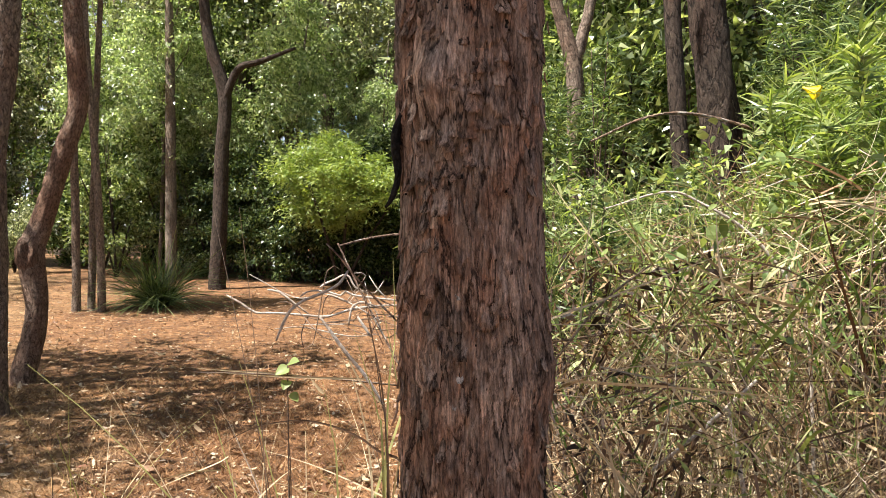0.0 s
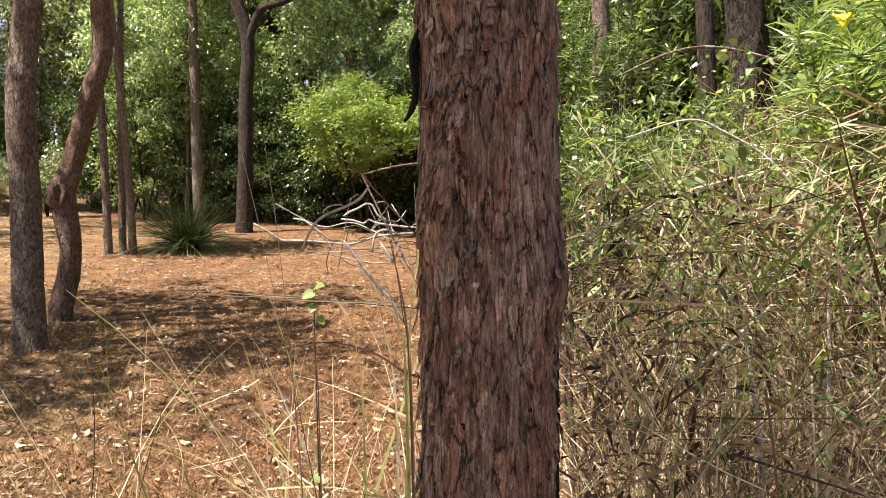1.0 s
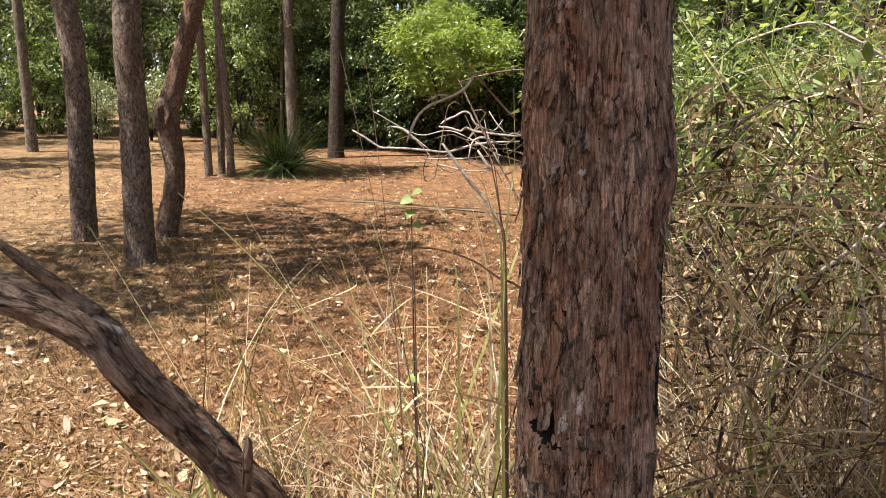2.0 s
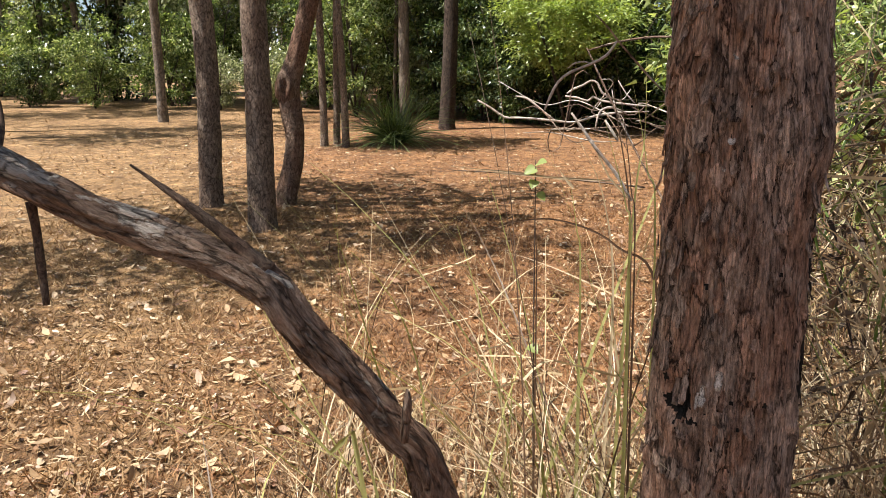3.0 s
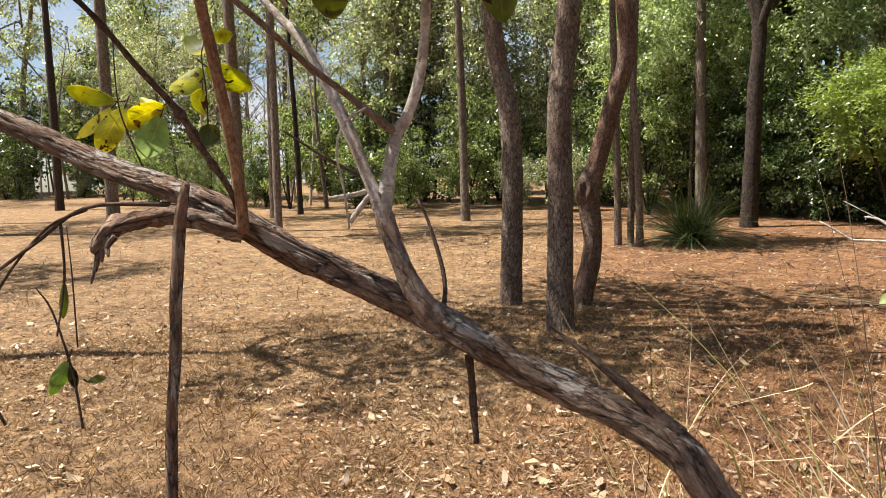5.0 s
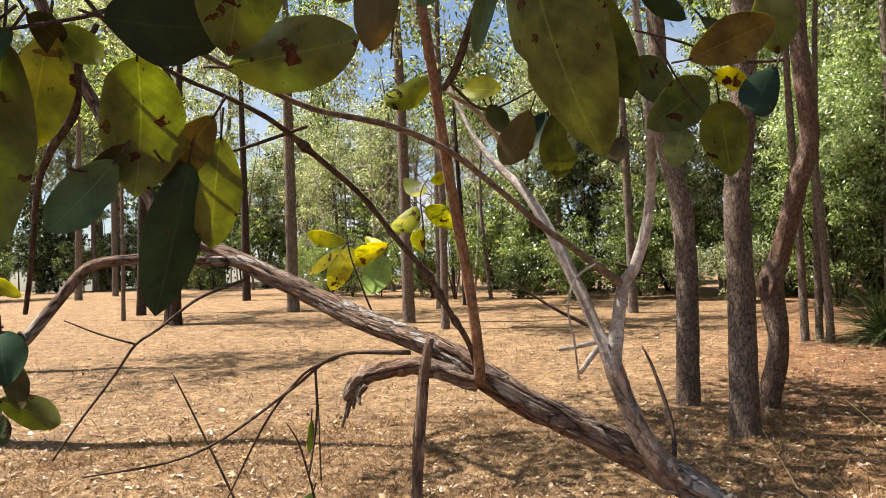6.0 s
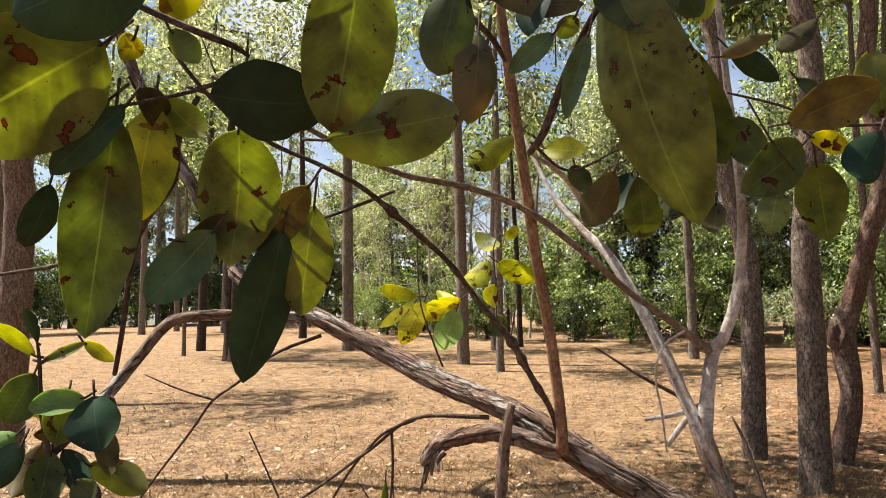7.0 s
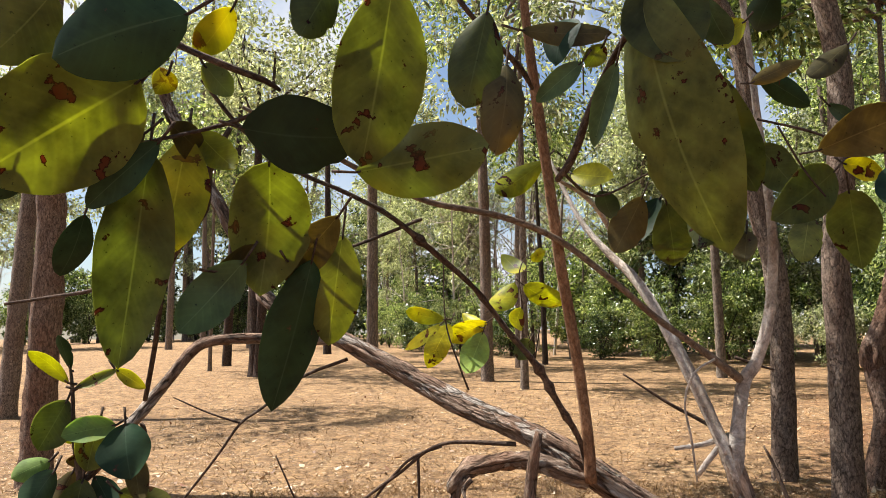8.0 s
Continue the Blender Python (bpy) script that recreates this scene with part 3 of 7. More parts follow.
def trunk_mesh():
    z = np.concatenate([np.arange(-0.12, 0.75, 0.03), np.arange(0.75, 0.95, 0.008), np.arange(0.95, 2.10, 0.0026), np.arange(2.10, 9.5, 0.10)])
    # finer spacing on the side that faces the path
    s = np.linspace(-1, 1, 300, endpoint=False)
    ang = -math.pi / 2 + math.pi * (0.55 * s + 0.45 * s ** 3)
    A, Z = np.meshgrid(ang, z)
    R = trunk_shape(A, Z)
    cx = TRUNK_X + 0.006 * np.sin(Z * 2.1) - 0.010 * np.clip(1.0 - Z, 0, 1) + 0.02 * np.clip(Z - 2.5, 0, 9)
    cy = TRUNK_Y + 0.004 * np.cos(Z * 1.7)
    v = np.stack([cx + R * np.cos(A), cy + R * np.sin(A), Z + float(ground_z(TRUNK_X, TRUNK_Y)) * 0], -1).reshape(-1, 3)
    n = len(ang)
    i, j = np.meshgrid(np.arange(len(z) - 1), np.arange(n), indexing="ij")
    k = (j + 1) % n
    f = np.stack([i * n + j, i * n + k, (i + 1) * n + k, (i + 1) * n + j], -1).reshape(-1, 4)
    g = np.stack([0.1 * np.cos(A), 0.1 * np.sin(A), Z], -1).reshape(-1, 3)
    me = mesh_from("trunk", v, f, MAT_TRUNK, grain=g)
    # the burnt hollow and the scorched edge on the far side
    me.materials.append(MAT_CHAR)
    ca, cz = A.reshape(-1)[f].mean(1), Z.reshape(-1)[f].mean(1)
    ca = np.where(np.ptp(A.reshape(-1)[f], axis=1) > 1, -9.0, ca)
    rag = fbm(np.stack([ca * 9, cz * 60, 0 * ca], 1), 3, 4) - 0.46
    burnt = np.exp(-((ca - math.radians(-128)) / 0.22) ** 2 - ((cz - 1.056) / 0.030) ** 2) + 1.5 * rag > 0.46
    burnt |= np.exp(-((ca - math.radians(-8)) / 0.24) ** 2 - ((cz - 1.17) / 0.16) ** 2) + 1.1 * rag > 0.50
    me.polygons.foreach_set("material_index", burnt.astype(np.int32))
    return me


big_tree = thing("gum_tree", "thick gum tree trunk with flaky red-brown bark beside the path", "tree")
part("trunk", trunk_mesh(), big_tree, "flaky fissured red-brown bark")


def crown_blobs(rng, centre, size, clumps, leaves, spread, length, width, hang=0.6, far=False):
    """Leaves gathered in clumps round branch ends."""
    cc = rng.normal(size=(clumps, 3))
    cc = unit(cc) * (rng.random(clumps) ** 0.45)[:, None] * np.array(size) + np.array(centre)
    which = rng.integers(0, clumps, leaves)
    sz = rng.uniform(0.5, 1.4, clumps)[which][:, None]
    off = rng.normal(size=(leaves, 3)) * spread * sz * (1, 1, 0.7)
    ways = unit(off) * 0.8 + rng.normal(size=(leaves, 3)) * 0.6 + np.array((0, 0, -hang))
    return leaf_cloud(cc[which] + off, ways, length, width, rng, 0.2, 0.0, far), cc


rng = np.random.default_rng(5)
(v, f), _ = crown_blobs(rng, (0.9, 1.6, 9.5), (2.4, 2.4, 2.2), 50, 2200, 0.3, 0.12, 0.04)
part("crown", mesh_from("crown", v, f, MAT_FOREST, False), big_tree, "unseen green leaves in clumps")
# unseen crown added in the sun's path so that the trunk stands in shade
(v, f), _ = crown_blobs(rng, (-2.96, -0.74, 8.0), (0.66, 0.58, 1.0), 60, 2300, 0.15, 0.12, 0.045)
part("crown", mesh_from("crown", v, f, MAT_FOREST, False), big_tree, "unseen green leaves in clumps")
# unseen limb out to the added crown
v, f, g = tube([(TRUNK_X + 0.08, TRUNK_Y, 6.0, 0.05), (-1.0, 0.4, 7.0, 0.035), (-2.2, -0.4, 7.9, 0.022), (-2.95, -0.75, 8.5, 0.008)], 7, 0.3)
part("limb", mesh_from("limb", v, f, MAT_MIDBARK, grain=g), big_tree)
for k, (dx, dy, z0, z1) in enumerate(((1.5, 0.6, 6.2, 8.8), (-1.6, 0.9, 6.8, 9.2), (0.3, -1.5, 7.2, 9.6), (0.5, 1.9, 7.8, 10.4))):
    v, f, g = tube([(TRUNK_X + 0.1, TRUNK_Y, z0, 0.045), (TRUNK_X + dx * 0.5, TRUNK_Y + dy * 0.5, (z0 + z1) / 2 + 0.2, 0.03), (TRUNK_X + dx, TRUNK_Y + dy, z1, 0.012)], 7, 0.3)
    part("limb", mesh_from("limb", v, f, MAT_MIDBARK, grain=g), big_tree)


def flake(where, out, size, material, curl=0.4, seed=0):
    """A curled chip of bark: a thin bent plate with ragged ends."""
    rngf = np.random.default_rng(seed)
    n, m = 7, 4
    s, t = np.meshgrid(np.linspace(0, 1, n), np.linspace(-0.5, 0.5, m), indexing="ij")
    wd = size[0] * (0.55 + 0.45 * np.sin(s * 2.6 + 0.3)) * (1 + 0.25 * rngf.normal(size=(n, 1)))
    o = Vector(out).normalized()
    side = np.array(o.cross(Vector((0, 0, 1))).normalized())
    o, up = np.array(o), np.array((0, 0, 1.0))
    p = np.array(where) - up * (s * size[1])[..., None] + side * (t * wd)[..., None] + o * (size[1] * curl * s ** 2 - 3 * (t * wd) ** 2 * 12)[..., None]
    q = p - o * 0.0012
    v = np.concatenate([p.reshape(-1, 3), q.reshape(-1, 3)])
    f = []
    for i in range(n - 1):
        for j in range(m - 1):
            a, b, c, d = i * m + j, i * m + j + 1, (i + 1) * m + j + 1, (i + 1) * m + j
            f += [(a, b, c, d), (a + n * m, d + n * m, c + n * m, b + n * m)]
    for i in range(n - 1):
        for j in (0, m - 1):
            a, d = i * m + j, (i + 1) * m + j
            f.append((a, d, d + n * m, a + n * m))
    for j in range(m - 1):
        for i in (0, n - 1):
            a, b = i * m + j, i * m + j + 1
            f.append((a, b, b + n * m, a + n * m))
    return mesh_from("bark_flake", v, f, material, grain=v)


MAT_CHIP = bark_material("pale_chip", (0.28, 0.235, 0.205), (0.42, 0.37, 0.33), (0.54, 0.495, 0.45), (0.4, 0.32, 0.27), 6.0, 0.0006, 0.6, 40.0)


def on_trunk(deg, z, proud=0.002):
    a = math.radians(deg)
    r = float(trunk_shape(np.array([a]), np.array([z]))[0]) + proud
    return (TRUNK_X + r * math.cos(a), TRUNK_Y + r * math.sin(a), z), (math.cos(a), math.sin(a), 0)


def add_flake(deg, z, w, h, mat, curl, seed, label=""):
    where, out = on_trunk(deg, z)
    part("bark_flake", flake(where, out, (w, h), mat, curl, seed), big_tree, label)


add_flake(-96, 1.108, 0.009, 0.024, MAT_CHIP, 0.25, 1, "pale loose chip of bark")
add_flake(-106, 1.088, 0.008, 0.026, MAT_CHIP, 0.35, 2, "pale loose chip of bark")
add_flake(-109, 1.078, 0.005, 0.020, MAT_CHIP, 0.45, 3, "pale loose chip of bark")
add_flake(-101, 1.497, 0.008, 0.009, MAT_CHIP, 0.4, 4)
add_flake(-100, 1.402, 0.008, 0.012, MAT_CHIP, 0.4, 5)
add_flake(-97, 1.365, 0.006, 0.008, MAT_CHIP, 0.4, 6)
add_flake(-104, 1.365, 0.006, 0.007, MAT_CHIP, 0.4, 7)
rng = np.random.default_rng(77)
for k in range(190):
    add_flake(float(rng.uniform(-175, -5)), float(rng.uniform(0.80, 2.02)), float(rng.uniform(0.006, 0.018)), float(rng.uniform(0.012, 0.045)), MAT_TRUNK, float(rng.uniform(0.05, 0.28)), 100 + k)
for k in range(46):
    add_flake(float(rng.uniform(-150, -70)), float(rng.uniform(1.62, 2.0)), float(rng.uniform(0.012, 0.026)), float(rng.uniform(0.018, 0.045)), MAT_TRUNK, float(rng.uniform(0.12, 0.36)), 400 + k)
for k in range(24):
    add_flake(float(rng.uniform(-145, -110)), float(rng.uniform(1.42, 1.66)), float(rng.uniform(0.010, 0.020)), float(rng.uniform(0.025, 0.06)), MAT_TRUNK, float(rng.uniform(0.1, 0.3)), 500 + k)
# a burnt strip of bark that hangs off the edge
v, f, g = tube([(-0.052, 0.955, 1.72, 0.004), (-0.060, 0.952, 1.69, 0.006), (-0.0575, 0.952, 1.64, 0.0045), (-0.063, 0.952, 1.615, 0.004), (-0.073, 0.952, 1.60, 0.0015)], 6, 0.01, 0.4, (10, 60), 3)
part("bark_strip", mesh_from("bark_strip", v, f, MAT_CHAR, grain=g), big_tree, "blackened hanging strip of bark")


# ---------------------------------------------------------------- the leaning tree with the low limb
def branch(name, points, material, parent, sides=10, step=0.02, rough=0.25, grain=(14, 25), seed=0, label="", knots=(), cracks=0.0):
    v, f, g = tube(points, sides, step, rough, grain, seed, knots, cracks)
    return part(name, mesh_from(name, v, f, material, grain=g), parent, label)


MAT_MIDTWIG = bark_material("brown_twig_bark", (0.025, 0.018, 0.014), (0.09, 0.06, 0.043), (0.19, 0.135, 0.1), (0.14, 0.07, 0.042), 3.0, 0.0015, 0.4, 20.0, 0.8)
MAT_SIDETWIG = bark_material("grey_brown_twig_bark", (0.06, 0.045, 0.034), (0.16, 0.118, 0.085), (0.28, 0.22, 0.165), (0.2, 0.12, 0.075), 3.0, 0.001, 0.5, 20.0, 0.4)
leaning = thing("leaning_tree", "leaning tree with a low bare limb of cracked grey-brown bark", "tree")
branch("stem", [
    (-0.10, 0.56, -0.06, 0.0258), (-0.13, 0.53, 0.35, 0.0232), (-0.165, 0.505, 0.75, 0.0215), (-0.20, 0.485, 1.02, 0.0202), (-0.227, 0.477, 1.146, 0.0175),
    (-0.254, 0.470, 1.183, 0.0173), (-0.325, 0.458, 1.264, 0.0172), (-0.352, 0.461, 1.292, 0.0170), (-0.390, 0.461, 1.310, 0.0165),
    (-0.442, 0.454, 1.328, 0.0160), (-0.509, 0.445, 1.350, 0.0160), (-0.563, 0.432, 1.377, 0.0164), (-0.618, 0.415, 1.405, 0.0168), (-0.659, 0.380, 1.432, 0.0156),
    (-0.700, 0.335, 1.463, 0.0151), (-0.741, 0.297, 1.496, 0.0148), (-0.784, 0.276, 1.521, 0.0130), (-0.894, 0.240, 1.557, 0.0124),
    (-1.010, 0.192, 1.608, 0.0119), (-1.098, 0.166, 1.640, 0.0114), (-1.181, 0.127, 1.680, 0.0103), (-1.221, 0.116, 1.730, 0.0096),
    (-1.392, 0.021, 2.02, 0.0090), (-1.45, -0.02, 2.25, 0.0060)],
    MAT_LOG, leaning, 64, 0.004, 0.30, (16, 14), 2, "cracked grey-brown bark", cracks=0.16)
branch("limb", [(-0.575, 0.428, 1.375, 0.0080), (-0.594, 0.412, 1.402, 0.0124), (-0.610, 0.403, 1.430, 0.0108), (-0.623, 0.398, 1.460, 0.0098), (-0.632, 0.395, 1.485, 0.0102), (-0.637, 0.392, 1.506, 0.0092), (-0.642, 0.391, 1.522, 0.0048)], MAT_PALELOG, leaning, 28, 0.004, 0.3, (14, 26), 3, cracks=0.08)
branch("limb", [(-0.628, 0.393, 1.478, 0.0040), (-0.636, 0.390, 1.503, 0.0076), (-0.653, 0.392, 1.534, 0.0065), (-0.685, 0.396, 1.587, 0.0063), (-0.727, 0.404, 1.646, 0.0063), (-0.771, 0.410, 1.696, 0.0059),
                (-0.809, 0.410, 1.728, 0.0046), (-0.851, 0.403, 1.776, 0.0033), (-0.90, 0.40, 1.86, 0.0020)], MAT_GREY, leaning, 20, 0.006, 0.3, (9, 28), 4, "pale smooth grey limb")
branch("limb", [(-0.630, 0.394, 1.478, 0.0044), (-0.634, 0.392, 1.503, 0.0078), (-0.638, 0.408, 1.551, 0.0063), (-0.640, 0.419, 1.583, 0.0065), (-0.631, 0.429, 1.604, 0.0058), (-0.621, 0.437, 1.646, 0.0053),
                (-0.615, 0.441, 1.705, 0.0050), (-0.614, 0.438, 1.765, 0.0044), (-0.611, 0.421, 1.846, 0.0037), (-0.600, 0.39, 1.95, 0.0030), (-0.58, 0.34, 2.1, 0.0015)],
       MAT_GREY, leaning, 20, 0.006, 0.3, (9, 28), 5, "pale smooth grey limb")
branch("branch", [(-0.640, 0.419, 1.583, 0.0051), (-0.654, 0.369, 1.617, 0.0036), (-0.665, 0.323, 1.645, 0.0034), (-0.678, 0.273, 1.683, 0.0032), (-0.692, 0.222, 1.717, 0.0031),
                  (-0.702, 0.163, 1.735, 0.0029), (-0.718, 0.096, 1.744, 0.0026), (-0.727, 0.052, 1.759, 0.0024), (-0.729, -0.015, 1.784, 0.0021), (-0.734, -0.069, 1.805, 0.0017)],
       MAT_SIDETWIG, leaning, 8, 0.01, 0.15, (12, 40), 6)
branch("branch", [(-0.729, 0.288, 1.497, 0.0033), (-0.725, 0.275, 1.527, 0.0030), (-0.723, 0.243, 1.568, 0.0031), (-0.724, 0.223, 1.597, 0.0033), (-0.719, 0.180, 1.634, 0.0027),
                  (-0.713, 0.138, 1.671, 0.0024), (-0.708, 0.079, 1.708, 0.0027), (-0.707, 0.047, 1.727, 0.0022), (-0.711, 0.010, 1.742, 0.0019), (-0.709, -0.036, 1.755, 0.0018),
                  (-0.704, -0.078, 1.778, 0.0016), (-0.703, -0.11, 1.81, 0.0015)], MAT_DARKTWIG, leaning, 8, 0.008, 0.3, (12, 60), 7, "dark knotted twig",
       [((-0.724, 0.223, 1.597), 0.003), ((-0.708, 0.079, 1.708), 0.0025), ((-0.7235, 0.255, 1.552), 0.0022), ((-0.7145, 0.148, 1.664), 0.0018), ((-0.7225, 0.236, 1.579), 0.0028)])
branch("branch", [(-0.723, 0.287, 1.486, 0.0062), (-0.719, 0.280, 1.532, 0.0056), (-0.715, 0.265, 1.602, 0.0056), (-0.706, 0.239, 1.684, 0.0054), (-0.695, 0.215, 1.763, 0.0052),
                  (-0.685, 0.192, 1.837, 0.005), (-0.675, 0.17, 1.92, 0.004), (-0.66, 0.14, 2.05, 0.003)], MAT_REDTWIG, leaning, 12, 0.008, 0.12, (12, 40), 8, "reddish upright shoot")
branch("branch_stub", [(-0.735, 0.296, 1.486, 0.012), (-0.768, 0.250, 1.503, 0.0095), (-0.794, 0.220, 1.501, 0.009), (-0.812, 0.203, 1.493, 0.0098), (-0.822, 0.193, 1.478, 0.0085), (-0.826, 0.189, 1.470, 0.003)], MAT_LOG, leaning, 24, 0.003, 0.6, (12, 60), 9, "broken splintered stub", cracks=0.2)
for k, (dx, dz, r) in enumerate(((0.0, -0.028, 0.0035), (-0.006, -0.040, 0.0028), (0.008, -0.018, 0.003), (0.016, -0.012, 0.0025))):
    branch("splinter", [(-0.816 + dx, 0.198, 1.486, r * 1.3), (-0.822 + dx, 0.193, 1.482 + dz * 0.5, r), (-0.824 + dx * 1.6, 0.190, 1.480 + dz, r * 0.4)], MAT_LOG, leaning, 7, 0.004, 0.5, (10, 90), 30 + k)
branch("twig", [(-0.745, 0.240, 1.535, 0.0035), (-0.751, 0.236, 1.500, 0.0062), (-0.754, 0.235, 1.465, 0.006), (-0.759, 0.233, 1.420, 0.0058), (-0.763, 0.232, 1.368, 0.0055),
                (-0.77, 0.225, 1.2, 0.006), (-0.775, 0.22, 0.6, 0.007), (-0.78, 0.21, 0.0, 0.008)], MAT_LOG, leaning, 10, 0.012, 0.3, (12, 30), 10)
branch("twig", [(-0.807, 0.262, 1.515, 0.003), (-0.862, 0.204, 1.513, 0.0022), (-0.896, 0.166, 1.478, 0.002), (-0.946, 0.110, 1.426, 0.0018), (-0.987, 0.062, 1.400, 0.0015), (-1.05, -0.01, 1.385, 0.001)], MAT_DARKTWIG, leaning, 6, 0.012, 0.2, (10, 50), 11)
branch("twig", [(-0.862, 0.204, 1.511, 0.0018), (-0.887, 0.176, 1.494, 0.0016), (-0.917, 0.143, 1.440, 0.0014), (-0.945, 0.100, 1.340, 0.001)], MAT_DARKTWIG, leaning, 6, 0.012, 0.2, (10, 50), 12)
branch("twig", [(-0.879, 0.185, 1.500, 0.0016), (-0.881, 0.187, 1.445, 0.0015), (-0.880, 0.176, 1.386, 0.001)], MAT_DARKTWIG, leaning, 6, 0.012, 0.2, (10, 50), 13)
branch("branch", [(-1.16, -0.14, 1.44, 0.0061), (-1.104, -0.069, 1.522, 0.0067), (-1.097, -0.032, 1.569, 0.0065), (-1.095, -0.002, 1.608, 0.0067), (-1.091, 0.019, 1.622, 0.0068), (-1.071, 0.065, 1.626, 0.0065),
                  (-1.064, 0.118, 1.624, 0.0065), (-1.068, 0.166, 1.624, 0.0068)], MAT_LOG, leaning, 14, 0.008, 0.25, (14, 30), 14)
branch("twig", [(-1.14, -0.02, 1.39, 0.0012), (-1.115, 0.003, 1.435, 0.0014), (-1.087, 0.033, 1.487, 0.0015), (-1.068, 0.053, 1.525, 0.0017), (-1.071, 0.081, 1.542, 0.0017), (-1.068, 0.131, 1.578, 0.0019), (-1.05, 0.185, 1.60, 0.0025)], MAT_DARKTWIG, leaning, 6, 0.012, 0.2, (10, 50), 15)
branch("twig", [(-1.068, 0.053, 1.526, 0.0014), (-1.090, 0.019, 1.539, 0.0011), (-1.112, -0.014, 1.556, 0.0008)], MAT_DARKTWIG, leaning, 6, 0.012, 0.2, (10, 50), 16)
# the dead spur beside the limb, and the twigs above and below it
branch("spur", [(-0.355, 0.461, 1.307, 0.0085), (-0.385, 0.463, 1.328, 0.0064), (-0.419, 0.471, 1.347, 0.0047), (-0.458, 0.474, 1.369, 0.0027), (-0.493, 0.477, 1.388, 0.0010)], MAT_MIDTWIG, leaning, 12, 0.006, 0.5, (14, 50), 17, "dead splintered spur")
branch("twig", [(-0.600, 0.440, 1.385, 0.0028), (-0.620, 0.470, 1.43, 0.0024), (-0.645, 0.475, 1.49, 0.0018), (-0.655, 0.47, 1.515, 0.001)], MAT_DARKTWIG, leaning, 6, 0.01, 0.3, (10, 50), 18)
branch("twig", [(-0.566, 0.439, 1.358, 0.0045), (-0.561, 0.437, 1.330, 0.0042), (-0.556, 0.433, 1.300, 0.0038), (-0.550, 0.428, 1.271, 0.0028)], MAT_DARKTWIG, leaning, 6, 0.01, 0.3, (10, 50), 19)
branch("twig", [(-0.236, 0.452, 1.18, 0.004), (-0.232, 0.45, 1.215, 0.0035), (-0.232, 0.449, 1.225, 0.001)], MAT_LOG, leaning, 8, 0.006, 0.3, (10, 50), 20)


# ---------------------------------------------------------------- broad leaves of the leaning tree
def broad_leaf_material(name, base, blotch, under, amount, rough=0.38, spots=0.62):
    m, nt, b = base_material(name, rough)
    b.inputs["Specular IOR Level"].default_value = 0.22
    uv = nt.nodes.new("ShaderNodeAttribute")
    uv.attribute_name = "grain"
    sep = nt.nodes.new("ShaderNodeSeparateXYZ")
    nt.links.new(uv.outputs["Vector"], sep.inputs["Vector"])
    tone = noise_node(nt, coords(nt), 38, 4, 0.6)
    col = ramp_node(nt, tone, [(0.3, tuple(0.55 * c for c in base)), (0.7, tuple(1.4 * c for c in base))])
    # midrib and side veins along the blade
    rib = nt.nodes.new("ShaderNodeMath")
    rib.operation = "ABSOLUTE"
    nt.links.new(sep.outputs["X"], rib.inputs[0])
    col = mix_node(nt, ramp_node(nt, rib.outputs[0], [(0.006, (0.38, 0.38, 0.38)), (0.018, (0, 0, 0))]), col, tuple(min(1, 1.9 * c + 0.04) for c in base))
    vein = nt.nodes.new("ShaderNodeTexWave")
    vein.wave_type, vein.bands_direction = "BANDS", "Y"
    vein.inputs["Scale"].default_value, vein.inputs["Distortion"].default_value = 3.2, 1.2
    shear = nt.nodes.new("ShaderNodeCombineXYZ")
    yv = nt.nodes.new("ShaderNodeMath")
    yv.operation = "MULTIPLY_ADD"
    yv.inputs[1].default_value = -0.45
    nt.links.new(rib.outputs[0], yv.inputs[0])
    nt.links.new(sep.outputs["Y"], yv.inputs[2])
    nt.links.new(yv.outputs[0], shear.inputs["Y"])
    nt.links.new(shear.outputs["Vector"], vein.inputs["Vector"])
    col = mix_node(nt, 0.16, col, ramp_node(nt, vein.outputs["Fac"], [(0.75, (0.9, 0.9, 0.9)), (1.0, (1.5, 1.5, 1.4))]), "MULTIPLY")
    sp = noise_node(nt, coords(nt), 48, 5, 0.6, 0.3)
    col = mix_node(nt, ramp_node(nt, sp, [(spots, (0, 0, 0)), (spots + 0.012, (1, 1, 1))]), col, tuple(0.3 * c for c in blotch))
    col = mix_node(nt, ramp_node(nt, sp, [(spots + 0.02, (0, 0, 0)), (spots + 0.05, (1, 1, 1))]), col, blotch)
    one = nt.nodes.new("ShaderNodeObjectInfo")
    col = mix_node(nt, 0.8, col, ramp_node(nt, one.outputs["Random"], [(0.0, (0.5, 0.55, 0.6)), (0.5, (1, 1, 1)), (1.0, (1.6, 1.45, 1.05))]), "MULTIPLY")
    # patches of the blade are yellower and lighter
    yellow_patch = noise_node(nt, coords(nt), 14, 3, 0.6)
    col = mix_node(nt, ramp_node(nt, yellow_patch, [(0.5, (0, 0, 0)), (0.72, (0.6, 0.6, 0.6))]), col, tuple(c * k for c, k in zip(base, (1.7, 1.35, 0.8))))
    speck = noise_node(nt, coords(nt), 420, 2, 0.5)
    col = mix_node(nt, ramp_node(nt, speck, [(0.70, (0, 0, 0)), (0.74, (0.8, 0.8, 0.8))]), col, tuple(0.35 * c for c in base))
    nt.links.new(col, b.inputs["Base Color"])
    tr = nt.nodes.new("ShaderNodeBsdfTranslucent")
    nt.links.new(mix_node(nt, 1.0, col, under, "MULTIPLY"), tr.inputs["Color"])
    mx = nt.nodes.new("ShaderNodeMixShader")
    mx.inputs["Fac"].default_value = amount
